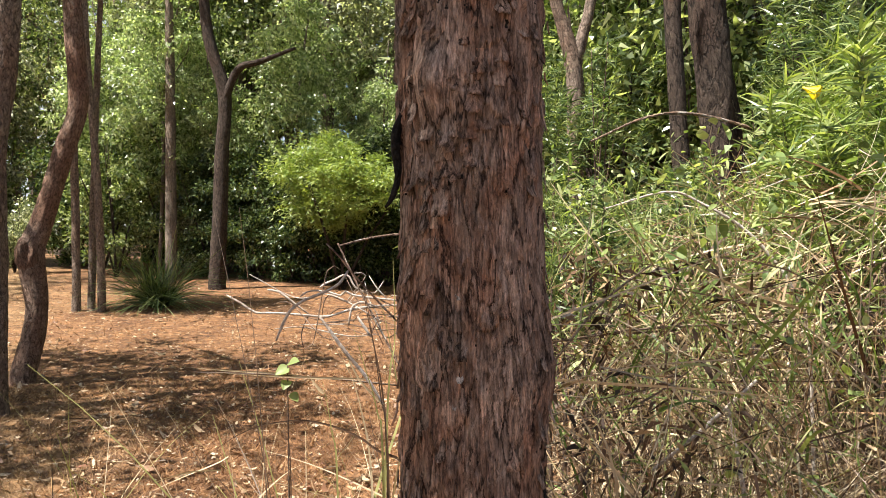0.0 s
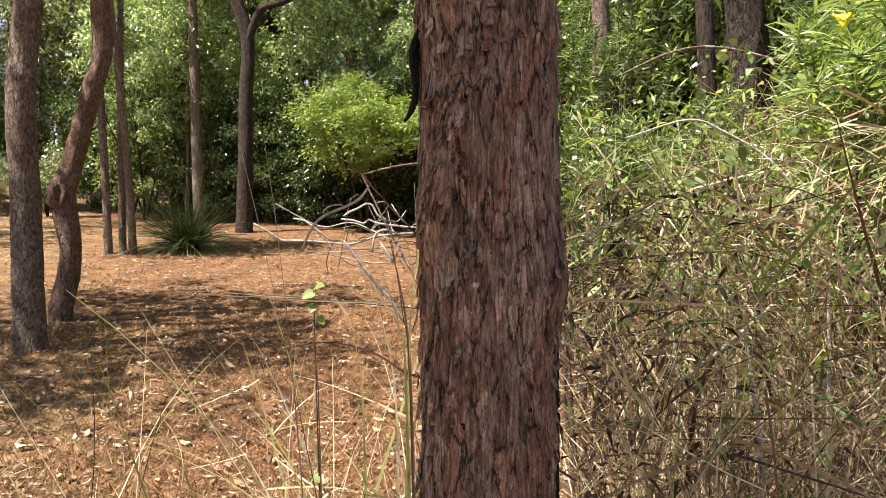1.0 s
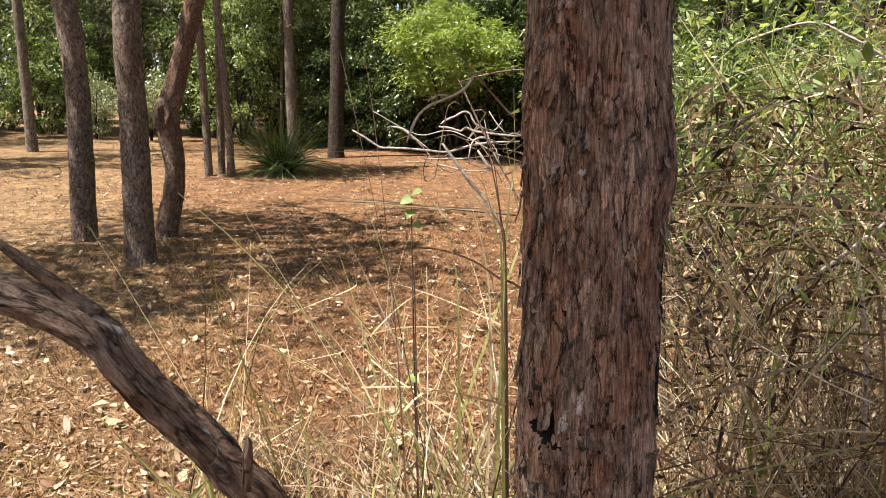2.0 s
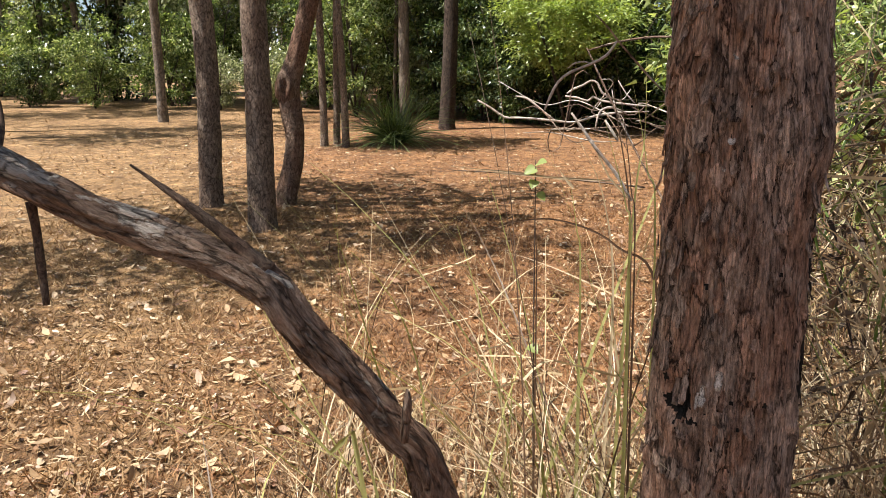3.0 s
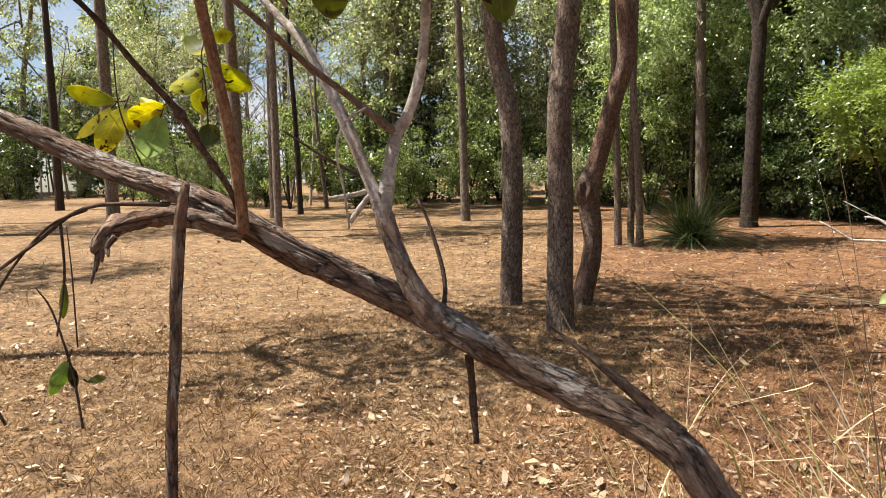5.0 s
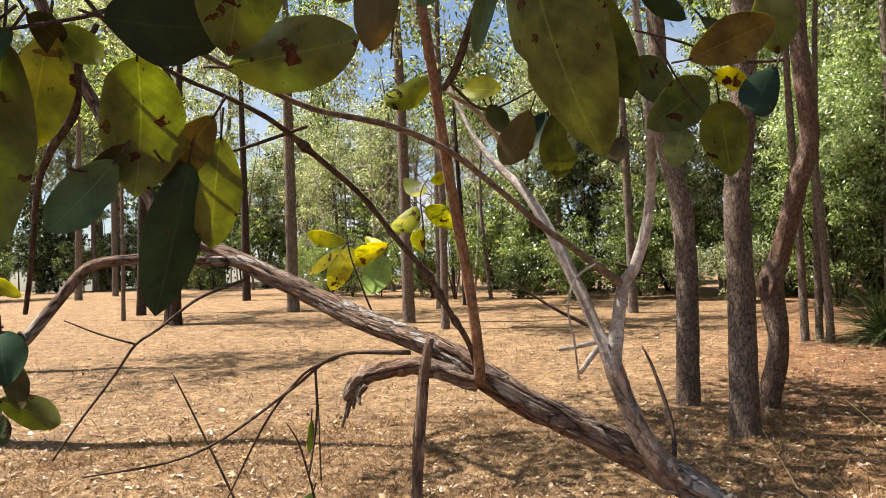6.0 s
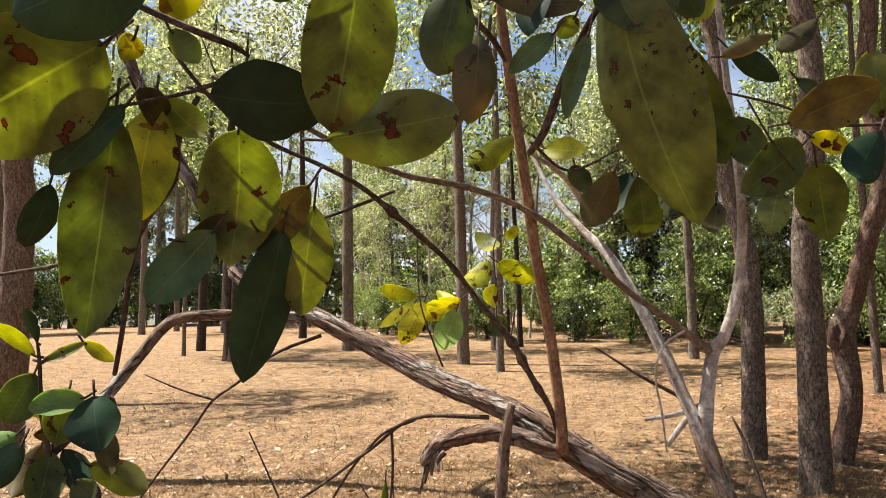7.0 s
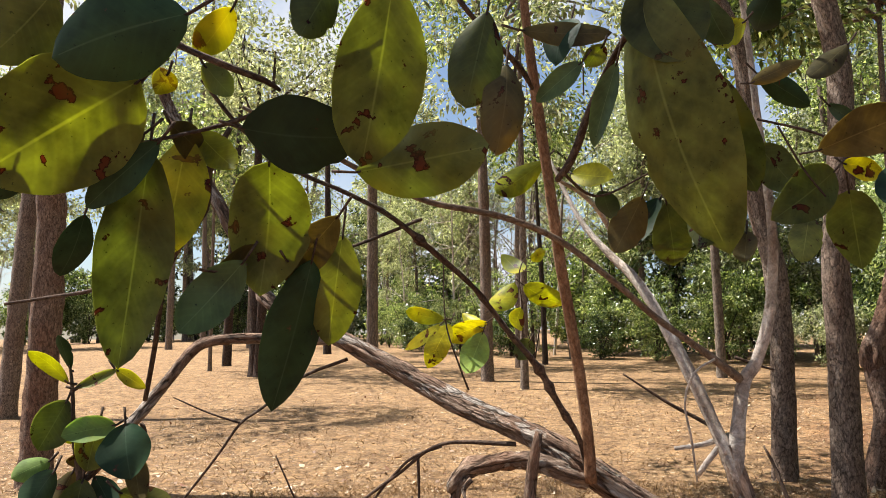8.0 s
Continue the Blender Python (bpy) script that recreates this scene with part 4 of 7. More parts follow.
    nt.links.new(b.outputs["BSDF"], mx.inputs[1])
    nt.links.new(tr.outputs["BSDF"], mx.inputs[2])
    nt.links.new(mx.outputs["Shader"], nt.nodes["Material Output"].inputs["Surface"])
    bump_node(nt, b, tone, 0.25, 0.002)
    return m


# sun, shade and sheen on the leaves are put into these tones
TONES = {
    "dark": broad_leaf_material("leaf_dark", (0.018, 0.045, 0.02), (0.2, 0.09, 0.055), (1.3, 1.5, 0.5), 0.16, 0.55, 0.645),
    "grey": broad_leaf_material("leaf_sheen", (0.055, 0.095, 0.045), (0.2, 0.1, 0.06), (1.3, 1.5, 0.5), 0.18, 0.34, 0.69),
    "olive": broad_leaf_material("leaf_olive", (0.115, 0.135, 0.05), (0.10, 0.032, 0.018), (2.3, 2.25, 0.7), 0.52, 0.42, 0.62),
    "brown": broad_leaf_material("leaf_brownish", (0.115, 0.098, 0.042), (0.12, 0.038, 0.02), (1.9, 1.75, 0.6), 0.45, 0.48, 0.63),
    "yellow": broad_leaf_material("leaf_yellow", (0.34, 0.36, 0.03), (0.11, 0.028, 0.014), (1.7, 1.6, 0.35), 0.55, 0.45, 0.60),
    "pale": broad_leaf_material("leaf_pale", (0.22, 0.32, 0.10), (0.25, 0.12, 0.05), (1.4, 1.5, 0.4), 0.4, 0.55, 0.70),
}
LOOKS = {"dark": "broad leaf toned dark green for a shaded waxy top", "grey": "grey-green broad leaf with sheen in tone and gloss", "olive": "broad leaf toned olive for a backlit underside", "brown": "brownish dried broad leaf",
         "yellow": "yellow-green broad leaf with spots, toned as sunlit", "pale": "pale green broad leaf, toned as sunlit"}
leaf_rng = np.random.default_rng(17)
MIDDLE = np.array((-0.17, -0.25, 1.62))  # the side from which the undersides show


def hang_leaf(foot, tip, width, tone, turn):
    """A broad leaf from its stalk to its tip: an oval blade with a midrib, bowed along and across, with a thin stalk."""
    foot, tip = np.array(foot), np.array(tip)
    ln = np.linalg.norm(tip - foot)
    d = (tip - foot) / ln
    face = unit(MIDDLE - (foot + tip) / 2)
    side = unit(np.cross(d, face))
    nrm = np.cross(side, d)
    a = math.radians(turn)
    side, nrm = side * math.cos(a) + nrm * math.sin(a), nrm * math.cos(a) - side * math.sin(a)
    bow, cup, wave = leaf_rng.uniform(-0.14, 0.14) * ln, leaf_rng.uniform(-0.38, 0.38), leaf_rng.uniform(0, 6)
    n, m = 18, 9
    s, t = np.meshgrid(np.linspace(0, 1, n), np.linspace(-1, 1, m), indexing="ij")
    prof = np.sin(math.pi * np.clip(s, 0, 1) ** leaf_rng.uniform(0.9, 1.15)) ** 0.62
    half = width * 0.5 * prof * (1 + 0.022 * np.sin(s * 11 + wave) + 0.01 * np.sin(s * 31 + wave * 2))
    for side_of in (-1, 1):
        if leaf_rng.random() < 0.2:
            # a bite or torn place in the edge
            bite = 1 - leaf_rng.uniform(0.08, 0.25) * np.exp(-((s - leaf_rng.uniform(0.3, 0.85)) / 0.035) ** 2)
            half = np.where(t * side_of > 0, half * bite, half)
    lift = bow * np.sin(math.pi * s) + cup * half * t * t + 0.02 * width * np.sin(s * 9 + wave) * t
    p = foot + d * (s * ln)[..., None] + side * (t * half)[..., None] + nrm * lift[..., None]
    q = p - nrm * 0.0004
    v = np.concatenate([p.reshape(-1, 3), q.reshape(-1, 3)])
    g = np.stack([t * 0.5, s, 0 * s], -1).reshape(-1, 3)
    i, j = np.meshgrid(np.arange(n - 1), np.arange(m - 1), indexing="ij")
    f = np.stack([i * m + j, i * m + j + 1, (i + 1) * m + j + 1, (i + 1) * m + j], -1).reshape(-1, 4)
    f = np.concatenate([f, f[:, ::-1] + n * m])
    leaf = part("leaf", mesh_from("leaf", v, f, TONES[tone], grain=np.concatenate([g, g])), leaning, LOOKS[tone])
    back = foot - d * min(0.018, 0.2 * ln) + np.array((0, 0, 0.004))
    sv, sf, sg = tube([(*(foot + d * 0.004), 0.0008), (*foot, 0.0009), (*back, 0.0011)], 5, 0.006)
    part("leaf_stalk", mesh_from("leaf_stalk", sv, sf, MAT_DARKTWIG, grain=sg), leaf)
    return leaf


hang_leaf((-0.536, -0.164, 1.784), (-0.572, -0.219, 1.761), 0.0443, "dark", -19)
hang_leaf((-0.606, -0.171, 1.769), (-0.633, -0.245, 1.710), 0.0768, "olive", 18)
hang_leaf((-0.626, -0.171, 1.765), (-0.657, -0.206, 1.716), 0.0411, "brown", -14)
hang_leaf((-0.642, -0.159, 1.749), (-0.642, -0.207, 1.717), 0.0203, "brown", -21)
hang_leaf((-0.628, -0.154, 1.741), (-0.661, -0.187, 1.703), 0.0210, "dark", -5)
hang_leaf((-0.648, -0.155, 1.741), (-0.685, -0.160, 1.606), 0.0458, "olive", -4)
hang_leaf((-0.685, -0.123, 1.762), (-0.672, -0.138, 1.678), 0.0420, "yellow", -11)
hang_leaf((-0.694, -0.115, 1.769), (-0.660, -0.097, 1.738), 0.0235, "yellow", 9)
hang_leaf((-0.662, -0.140, 1.762), (-0.700, -0.108, 1.752), 0.0233, "brown", 27)
hang_leaf((-0.646, -0.079, 1.743), (-0.690, -0.067, 1.655), 0.0603, "olive", -12)
hang_leaf((-0.624, -0.106, 1.756), (-0.578, -0.047, 1.749), 0.0504, "dark", -19)
hang_leaf((-0.524, -0.055, 1.827), (-0.566, -0.052, 1.727), 0.0565, "olive", 17)
hang_leaf((-0.560, -0.075, 1.837), (-0.554, -0.098, 1.794), 0.0280, "olive", 7)
hang_leaf((-0.612, -0.032, 1.735), (-0.535, 0.021, 1.744), 0.0488, "olive", 10)
hang_leaf((-0.569, 0.046, 1.851), (-0.569, 0.027, 1.778), 0.0372, "olive", -1)
hang_leaf((-0.567, 0.061, 1.815), (-0.556, 0.042, 1.745), 0.0315, "brown", 15)
hang_leaf((-0.571, 0.202, 1.921), (-0.550, 0.279, 1.693), 0.0925, "olive", -30)
hang_leaf((-0.558, 0.202, 1.925), (-0.539, 0.215, 1.841), 0.0700, "olive", 11)
hang_leaf((-0.568, 0.249, 1.865), (-0.556, 0.330, 1.753), 0.0539, "olive", -7)
hang_leaf((-0.575, 0.282, 1.761), (-0.566, 0.267, 1.700), 0.0398, "olive", -24)
hang_leaf((-0.550, 0.303, 1.715), (-0.535, 0.275, 1.686), 0.0199, "brown", -18)
hang_leaf((-0.681, -0.031, 1.683), (-0.743, -0.035, 1.569), 0.0436, "dark", 12)
hang_leaf((-0.674, -0.010, 1.702), (-0.700, -0.008, 1.620), 0.0390, "olive", -6)
hang_leaf((-0.680, -0.082, 1.679), (-0.685, -0.124, 1.629), 0.0344, "grey", -6)
hang_leaf((-0.689, -0.100, 1.671), (-0.687, -0.049, 1.686), 0.0247, "brown", -19)
hang_leaf((-0.657, -0.022, 1.713), (-0.713, -0.042, 1.672), 0.0328, "brown", 15)
hang_leaf((-0.679, -0.052, 1.681), (-0.703, -0.019, 1.672), 0.0257, "brown", 5)
hang_leaf((-0.708, 0.386, 1.778), (-0.733, 0.346, 1.722), 0.0324, "dark", -20)
hang_leaf((-0.668, 0.346, 1.762), (-0.698, 0.393, 1.703), 0.0402, "olive", 6)
hang_leaf((-0.769, 0.313, 1.806), (-0.698, 0.304, 1.788), 0.0268, "yellow", 18)
hang_leaf((-0.769, 0.275, 1.816), (-0.770, 0.209, 1.774), 0.0293, "yellow", -14)
hang_leaf((-0.732, 0.322, 1.782), (-0.766, 0.374, 1.761), 0.0255, "dark", -19)
hang_leaf((-0.705, 0.354, 1.775), (-0.724, 0.329, 1.715), 0.0383, "brown", -5)
hang_leaf((-0.537, 0.445, 1.764), (-0.553, 0.491, 1.693), 0.0479, "olive", 0)
hang_leaf((-0.550, 0.447, 1.785), (-0.567, 0.367, 1.732), 0.0476, "olive", 15)
hang_leaf((-0.568, 0.430, 1.743), (-0.546, 0.376, 1.693), 0.0291, "olive", 3)
hang_leaf((-0.601, 0.402, 1.815), (-0.571, 0.417, 1.766), 0.0403, "olive", -21)
hang_leaf((-0.583, 0.379, 1.878), (-0.562, 0.432, 1.849), 0.0235, "dark", 5)
hang_leaf((-0.544, 0.430, 1.846), (-0.529, 0.464, 1.827), 0.0146, "grey", 11)
hang_leaf((-0.521, 0.367, 1.787), (-0.454, 0.398, 1.811), 0.0436, "brown", -18)
hang_leaf((-0.571, 0.351, 1.859), (-0.544, 0.393, 1.881), 0.0163, "brown", 14)
hang_leaf((-0.472, 0.432, 1.780), (-0.467, 0.377, 1.730), 0.0359, "dark", 17)
hang_leaf((-0.531, 0.426, 1.786), (-0.495, 0.427, 1.769), 0.0229, "yellow", -28)
hang_leaf((-0.472, 0.418, 1.849), (-0.466, 0.426, 1.789), 0.0411, "olive", 15)
hang_leaf((-0.614, 0.169, 1.892), (-0.608, 0.144, 1.844), 0.0299, "dark", -29)
hang_leaf((-0.598, 0.164, 1.848), (-0.625, 0.138, 1.817), 0.0193, "grey", -9)
hang_leaf((-0.589, 0.195, 1.852), (-0.620, 0.197, 1.787), 0.0209, "grey", -26)
hang_leaf((-0.615, 0.114, 1.869), (-0.586, 0.187, 1.874), 0.0215, "brown", 26)
hang_leaf((-0.588, 0.179, 1.863), (-0.606, 0.177, 1.849), 0.0187, "olive", 20)
hang_leaf((-0.656, -0.104, 1.848), (-0.686, -0.119, 1.820), 0.0249, "yellow", 15)
hang_leaf((-0.673, -0.118, 1.811), (-0.671, -0.098, 1.791), 0.0202, "olive", 23)
hang_leaf((-0.667, -0.141, 1.799), (-0.686, -0.145, 1.788), 0.0175, "yellow", -10)
hang_leaf((-0.600, -0.217, 1.807), (-0.636, -0.244, 1.775), 0.0373, "olive", -20)
hang_leaf((-0.638, -0.231, 1.728), (-0.655, -0.239, 1.702), 0.0294, "dark", 5)
hang_leaf((-0.766, -0.172, 1.715), (-0.802, -0.182, 1.672), 0.0257, "dark", 23)
hang_leaf((-0.568, 0.285, 1.922), (-0.569, 0.317, 1.888), 0.0317, "grey", -25)
hang_leaf((-0.566, 0.341, 1.915), (-0.598, 0.333, 1.902), 0.0272, "yellow", -20)
hang_leaf((-0.534, 0.335, 1.928), (-0.576, 0.372, 1.915), 0.0317, "dark", -10)
hang_leaf((-0.521, 0.432, 1.899), (-0.532, 0.380, 1.859), 0.0224, "brown", -22)
hang_leaf((-1.125, 0.386, 1.655), (-1.129, 0.319, 1.667), 0.0252, "yellow", -13)
hang_leaf((-1.094, 0.451, 1.671), (-1.123, 0.522, 1.717), 0.0397, "yellow", 27)
hang_leaf((-1.057, 0.485, 1.707), (-1.048, 0.559, 1.680), 0.0379, "yellow", -23)
hang_leaf((-1.080, 0.505, 1.732), (-1.140, 0.508, 1.764), 0.0306, "yellow", -27)
hang_leaf((-1.054, 0.495, 1.748), (-1.084, 0.554, 1.765), 0.0217, "yellow", -22)
hang_leaf((-1.042, 0.468, 1.672), (-1.085, 0.493, 1.641), 0.0289, "yellow", -29)
hang_leaf((-1.089, 0.431, 1.636), (-1.093, 0.401, 1.575), 0.0429, "pale", -8)
hang_leaf((-1.139, 0.405, 1.649), (-1.148, 0.369, 1.582), 0.0369, "yellow", -10)
hang_leaf((-1.134, 0.385, 1.648), (-1.223, 0.374, 1.609), 0.0198, "yellow", -27)
hang_leaf((-1.084, 0.435, 1.651), (-1.159, 0.410, 1.625), 0.0343, "yellow", 14)
hang_leaf((-1.092, 0.428, 1.643), (-1.146, 0.433, 1.666), 0.0217, "yellow", -6)
hang_leaf((-1.062, 0.502, 1.625), (-1.071, 0.482, 1.595), 0.0311, "olive", -3)
hang_leaf((-0.825, -0.168, 1.591), (-0.816, -0.198, 1.616), 0.0128, "yellow", 25)
hang_leaf((-0.835, -0.166, 1.601), (-0.824, -0.178, 1.628), 0.0110, "dark", 35)
hang_leaf((-0.824, -0.164, 1.587), (-0.808, -0.137, 1.601), 0.0099, "olive", 30)
hang_leaf((-0.810, -0.138, 1.602), (-0.794, -0.118, 1.587), 0.0117, "yellow", -20)
hang_leaf((-0.834, -0.167, 1.578), (-0.821, -0.187, 1.542), 0.0311, "olive", 10)
hang_leaf((-0.798, -0.137, 1.560), (-0.791, -0.176, 1.555), 0.0211, "pale", -22)
hang_leaf((-0.787, -0.133, 1.562), (-0.769, -0.131, 1.523), 0.0396, "dark", -20)
hang_leaf((-0.820, -0.145, 1.561), (-0.805, -0.155, 1.526), 0.0296, "olive", 18)
hang_leaf((-0.803, -0.122, 1.539), (-0.784, -0.120, 1.503), 0.0194, "brown", 24)
hang_leaf((-0.801, -0.133, 1.510), (-0.776, -0.095, 1.490), 0.0253, "olive", -12)
hang_leaf((-0.807, -0.157, 1.521), (-0.789, -0.167, 1.483), 0.0282, "olive", 8)
hang_leaf((-0.816, -0.148, 1.521), (-0.796, -0.136, 1.492), 0.0217, "dark", -16)
hang_leaf((-0.801, -0.177, 1.530), (-0.786, -0.197, 1.502), 0.0230, "grey", 14)
hang_leaf((-0.821, -0.178, 1.534), (-0.811, -0.204, 1.525), 0.0178, "pale", -18)
hang_leaf((-0.838, -0.159, 1.523), (-0.823, -0.180, 1.488), 0.0214, "brown", -10)
hang_leaf((-0.826, -0.140, 1.534), (-0.818, -0.168, 1.533), 0.0150, "brown", 30)
hang_leaf((-0.839, -0.150, 1.544), (-0.832, -0.175, 1.562), 0.0153, "yellow", -24)
hang_leaf((-0.791, -0.144, 1.501), (-0.772, -0.132, 1.481), 0.0220, "olive", -20)
branch("twig", [(-0.811, -0.155, 1.487, 0.0030), (-0.817, -0.158, 1.520, 0.0026), (-0.822, -0.163, 1.553, 0.0020), (-0.824, -0.165, 1.583, 0.0016), (-0.835, -0.166, 1.602, 0.0010)], MAT_MIDTWIG, leaning, 6, 0.008, 0.3, (10, 50), 71)
branch("twig", [(-0.796, -0.131, 1.559, 0.0022), (-0.806, -0.135, 1.544, 0.0026), (-0.816, -0.145, 1.527, 0.0030), (-0.816, -0.157, 1.516, 0.0028)], MAT_MIDTWIG, leaning, 6, 0.008, 0.3, (10, 50), 71)
branch("twig", [(-0.824, -0.165, 1.585, 0.0012), (-0.822, -0.150, 1.595, 0.0010), (-0.820, -0.135, 1.602, 0.0006)], MAT_MIDTWIG, leaning, 6, 0.008, 0.3, (10, 50), 71)
branch("twig", [(-0.804, -0.118, 1.560, 0.0018), (-0.803, -0.115, 1.553, 0.0020), (-0.803, -0.120, 1.544, 0.0020), (-0.803, -0.124, 1.539, 0.0012)], MAT_MIDTWIG, leaning, 6, 0.008, 0.3, (10, 50), 71)
hang_leaf((-0.936, 0.212, 1.348), (-0.959, 0.201, 1.308), 0.0169, "pale", 10)
hang_leaf((-0.935, 0.213, 1.343), (-0.940, 0.220, 1.314), 0.0104, "olive", 10)
hang_leaf((-0.936, 0.212, 1.434), (-0.947, 0.214, 1.392), 0.0091, "olive", 10)
hang_leaf((-0.913, 0.220, 1.326), (-0.907, 0.238, 1.328), 0.0090, "olive", 10)
branch("twig", [(-0.563, 0.213, 1.911, 0.0028), (-0.57, 0.206, 1.892, 0.0028), (-0.6, 0.204, 1.863, 0.003), (-0.63, 0.203, 1.822, 0.0034), (-0.657, 0.207, 1.785, 0.0036), (-0.681, 0.211, 1.771, 0.003)], MAT_DARKTWIG, leaning, 6, 0.01, 0.25, (10, 50), 1)
branch("twig", [(-0.64, 0.069, 1.897, 0.0022), (-0.636, 0.077, 1.884, 0.0022), (-0.641, 0.109, 1.867, 0.0022), (-0.653, 0.146, 1.855, 0.0025), (-0.664, 0.168, 1.845, 0.002)], MAT_DARKTWIG, leaning, 6, 0.01, 0.25, (10, 50), 96)
branch("twig", [(-0.625, -0.156, 1.805, 0.0022), (-0.617, -0.143, 1.797, 0.0022), (-0.612, -0.117, 1.789, 0.0022), (-0.611, -0.097, 1.785, 0.002), (-0.615, -0.085, 1.782, 0.0012)], MAT_DARKTWIG, leaning, 6, 0.01, 0.25, (10, 50), 89)
branch("twig", [(-0.571, 0.358, 1.826, 0.0012), (-0.545, 0.398, 1.815, 0.0014), (-0.507, 0.422, 1.792, 0.0015), (-0.469, 0.442, 1.787, 0.0016)], MAT_DARKTWIG, leaning, 6, 0.01, 0.25, (10, 50), 1)
branch("twig", [(-0.561, 0.374, 1.82, 0.001), (-0.551, 0.395, 1.781, 0.001), (-0.542, 0.414, 1.755, 0.0008)], MAT_DARKTWIG, leaning, 6, 0.01, 0.25, (10, 50), 47)
branch("twig", [(-0.702, -0.101, 1.674, 0.001), (-0.691, -0.051, 1.682, 0.0012), (-0.707, 0.011, 1.697, 0.0014), (-0.722, 0.089, 1.729, 0.0016)], MAT_DARKTWIG, leaning, 6, 0.01, 0.25, (10, 50), 5)
branch("twig", [(-0.648, -0.16, 1.744, 0.001), (-0.652, -0.132, 1.755, 0.0013), (-0.653, -0.102, 1.768, 0.0016), (-0.636, -0.079, 1.779, 0.001)], MAT_DARKTWIG, leaning, 6, 0.01, 0.25, (10, 50), 91)
branch("twig", [(-0.602, 0.169, 1.849, 0.0006), (-0.604, 0.171, 1.823, 0.0006)], MAT_DARKTWIG, leaning, 6, 0.01, 0.25, (10, 50), 40)
branch("twig", [(-0.716, 0.244, 1.793, 0.0018), (-0.732, 0.313, 1.775, 0.0015), (-0.712, 0.372, 1.803, 0.001), (-0.693, 0.396, 1.818, 0.0008)], MAT_DARKTWIG, leaning, 6, 0.01, 0.25, (10, 50), 6)
branch("twig", [(-0.754, 0.278, 1.793, 0.002), (-0.774, 0.339, 1.784, 0.003), (-0.786, 0.377, 1.767, 0.0035), (-0.793, 0.409, 1.734, 0.003)], MAT_GREY, leaning, 6, 0.01, 0.25, (10, 50), 91)
branch("twig", [(-0.66, 0.149, 1.881, 0.0015), (-0.667, 0.147, 1.836, 0.0014), (-0.674, 0.146, 1.787, 0.0008)], MAT_DARKTWIG, leaning, 6, 0.01, 0.25, (10, 50), 0)
branch("twig", [(-1.113, 0.421, 1.549, 0.0017), (-1.117, 0.408, 1.583, 0.0016), (-1.135, 0.394, 1.652, 0.0012), (-1.139, 0.392, 1.756, 0.0010)], MAT_DARKTWIG, leaning, 6, 0.01, 0.25, (10, 50), 35)
branch("twig", [(-1.082, 0.502, 1.607, 0.0014), (-1.077, 0.498, 1.670, 0.0012), (-1.073, 0.490, 1.730, 0.0010), (-1.063, 0.500, 1.756, 0.0007)], MAT_DARKTWIG, leaning, 6, 0.01, 0.25, (10, 50), 85)
branch("twig", [(-0.874, -0.1, 1.572, 0.0022), (-0.845, -0.101, 1.616, 0.0024), (-0.814, -0.103, 1.672, 0.0028), (-0.783, -0.1, 1.699, 0.003), (-0.749, -0.091, 1.725, 0.0035), (-0.724, -0.095, 1.754, 0.003), (-0.703, -0.088, 1.778, 0.002)], MAT_DARKTWIG, leaning, 6, 0.01, 0.25, (10, 50), 37)
branch("twig", [(-1.042, -0.2, 1.66, 0.0016), (-1.004, -0.164, 1.666, 0.0018), (-0.96, -0.136, 1.671, 0.002), (-0.911, -0.104, 1.684, 0.0024), (-0.814, -0.103, 1.676, 0.002)], MAT_DARKTWIG, leaning, 6, 0.01, 0.25, (10, 50), 12)
branch("twig", [(-0.679, 0.359, 1.518, 0.0025), (-0.663, 0.382, 1.522, 0.0028), (-0.65, 0.408, 1.53, 0.004)], MAT_GREY, leaning, 6, 0.01, 0.25, (10, 50), 64)
branch("twig", [(-0.646, 0.396, 1.53, 0.003), (-0.654, 0.379, 1.509, 0.0028), (-0.662, 0.371, 1.493, 0.0022)], MAT_GREY, leaning, 6, 0.01, 0.25, (10, 50), 65)
branch("twig", [(-0.733, 0.347, 1.589, 0.001), (-0.704, 0.378, 1.561, 0.0016), (-0.683, 0.401, 1.544, 0.002), (-0.66, 0.411, 1.531, 0.0024)], MAT_DARKTWIG, leaning, 6, 0.01, 0.25, (10, 50), 66)
branch("twig", [(-0.639, 0.374, 1.606, 0.0014), (-0.651, 0.358, 1.593, 0.0013), (-0.659, 0.352, 1.565, 0.0012), (-0.662, 0.364, 1.526, 0.0012), (-0.663, 0.371, 1.487, 0.001)], MAT_GREY, leaning, 6, 0.01, 0.25, (10, 50), 67)
branch("twig", [(-0.656, 0.429, 1.607, 0.0016), (-0.643, 0.448, 1.599, 0.0014), (-0.634, 0.463, 1.594, 0.001)], MAT_DARKTWIG, leaning, 6, 0.01, 0.25, (10, 50), 68)
branch("twig", [(-0.918, 0.215, 1.275, 0.0016), (-0.933, 0.214, 1.336, 0.0014), (-0.956, 0.207, 1.4, 0.0012), (-0.967, 0.196, 1.427, 0.0008)], MAT_DARKTWIG, leaning, 6, 0.01, 0.25, (10, 50), 82)
branch("twig", [(-0.953, 0.152, 1.289, 0.0018), (-0.987, 0.133, 1.357, 0.0016), (-1.026, 0.11, 1.433, 0.0013), (-1.046, 0.09, 1.488, 0.001)], MAT_DARKTWIG, leaning, 6, 0.01, 0.25, (10, 50), 83)
branch("twig", [(-0.928, 0.219, 1.362, 0.001), (-0.93, 0.218, 1.44, 0.0009), (-0.932, 0.216, 1.493, 0.0006)], MAT_DARKTWIG, leaning, 6, 0.01, 0.25, (10, 50), 84)
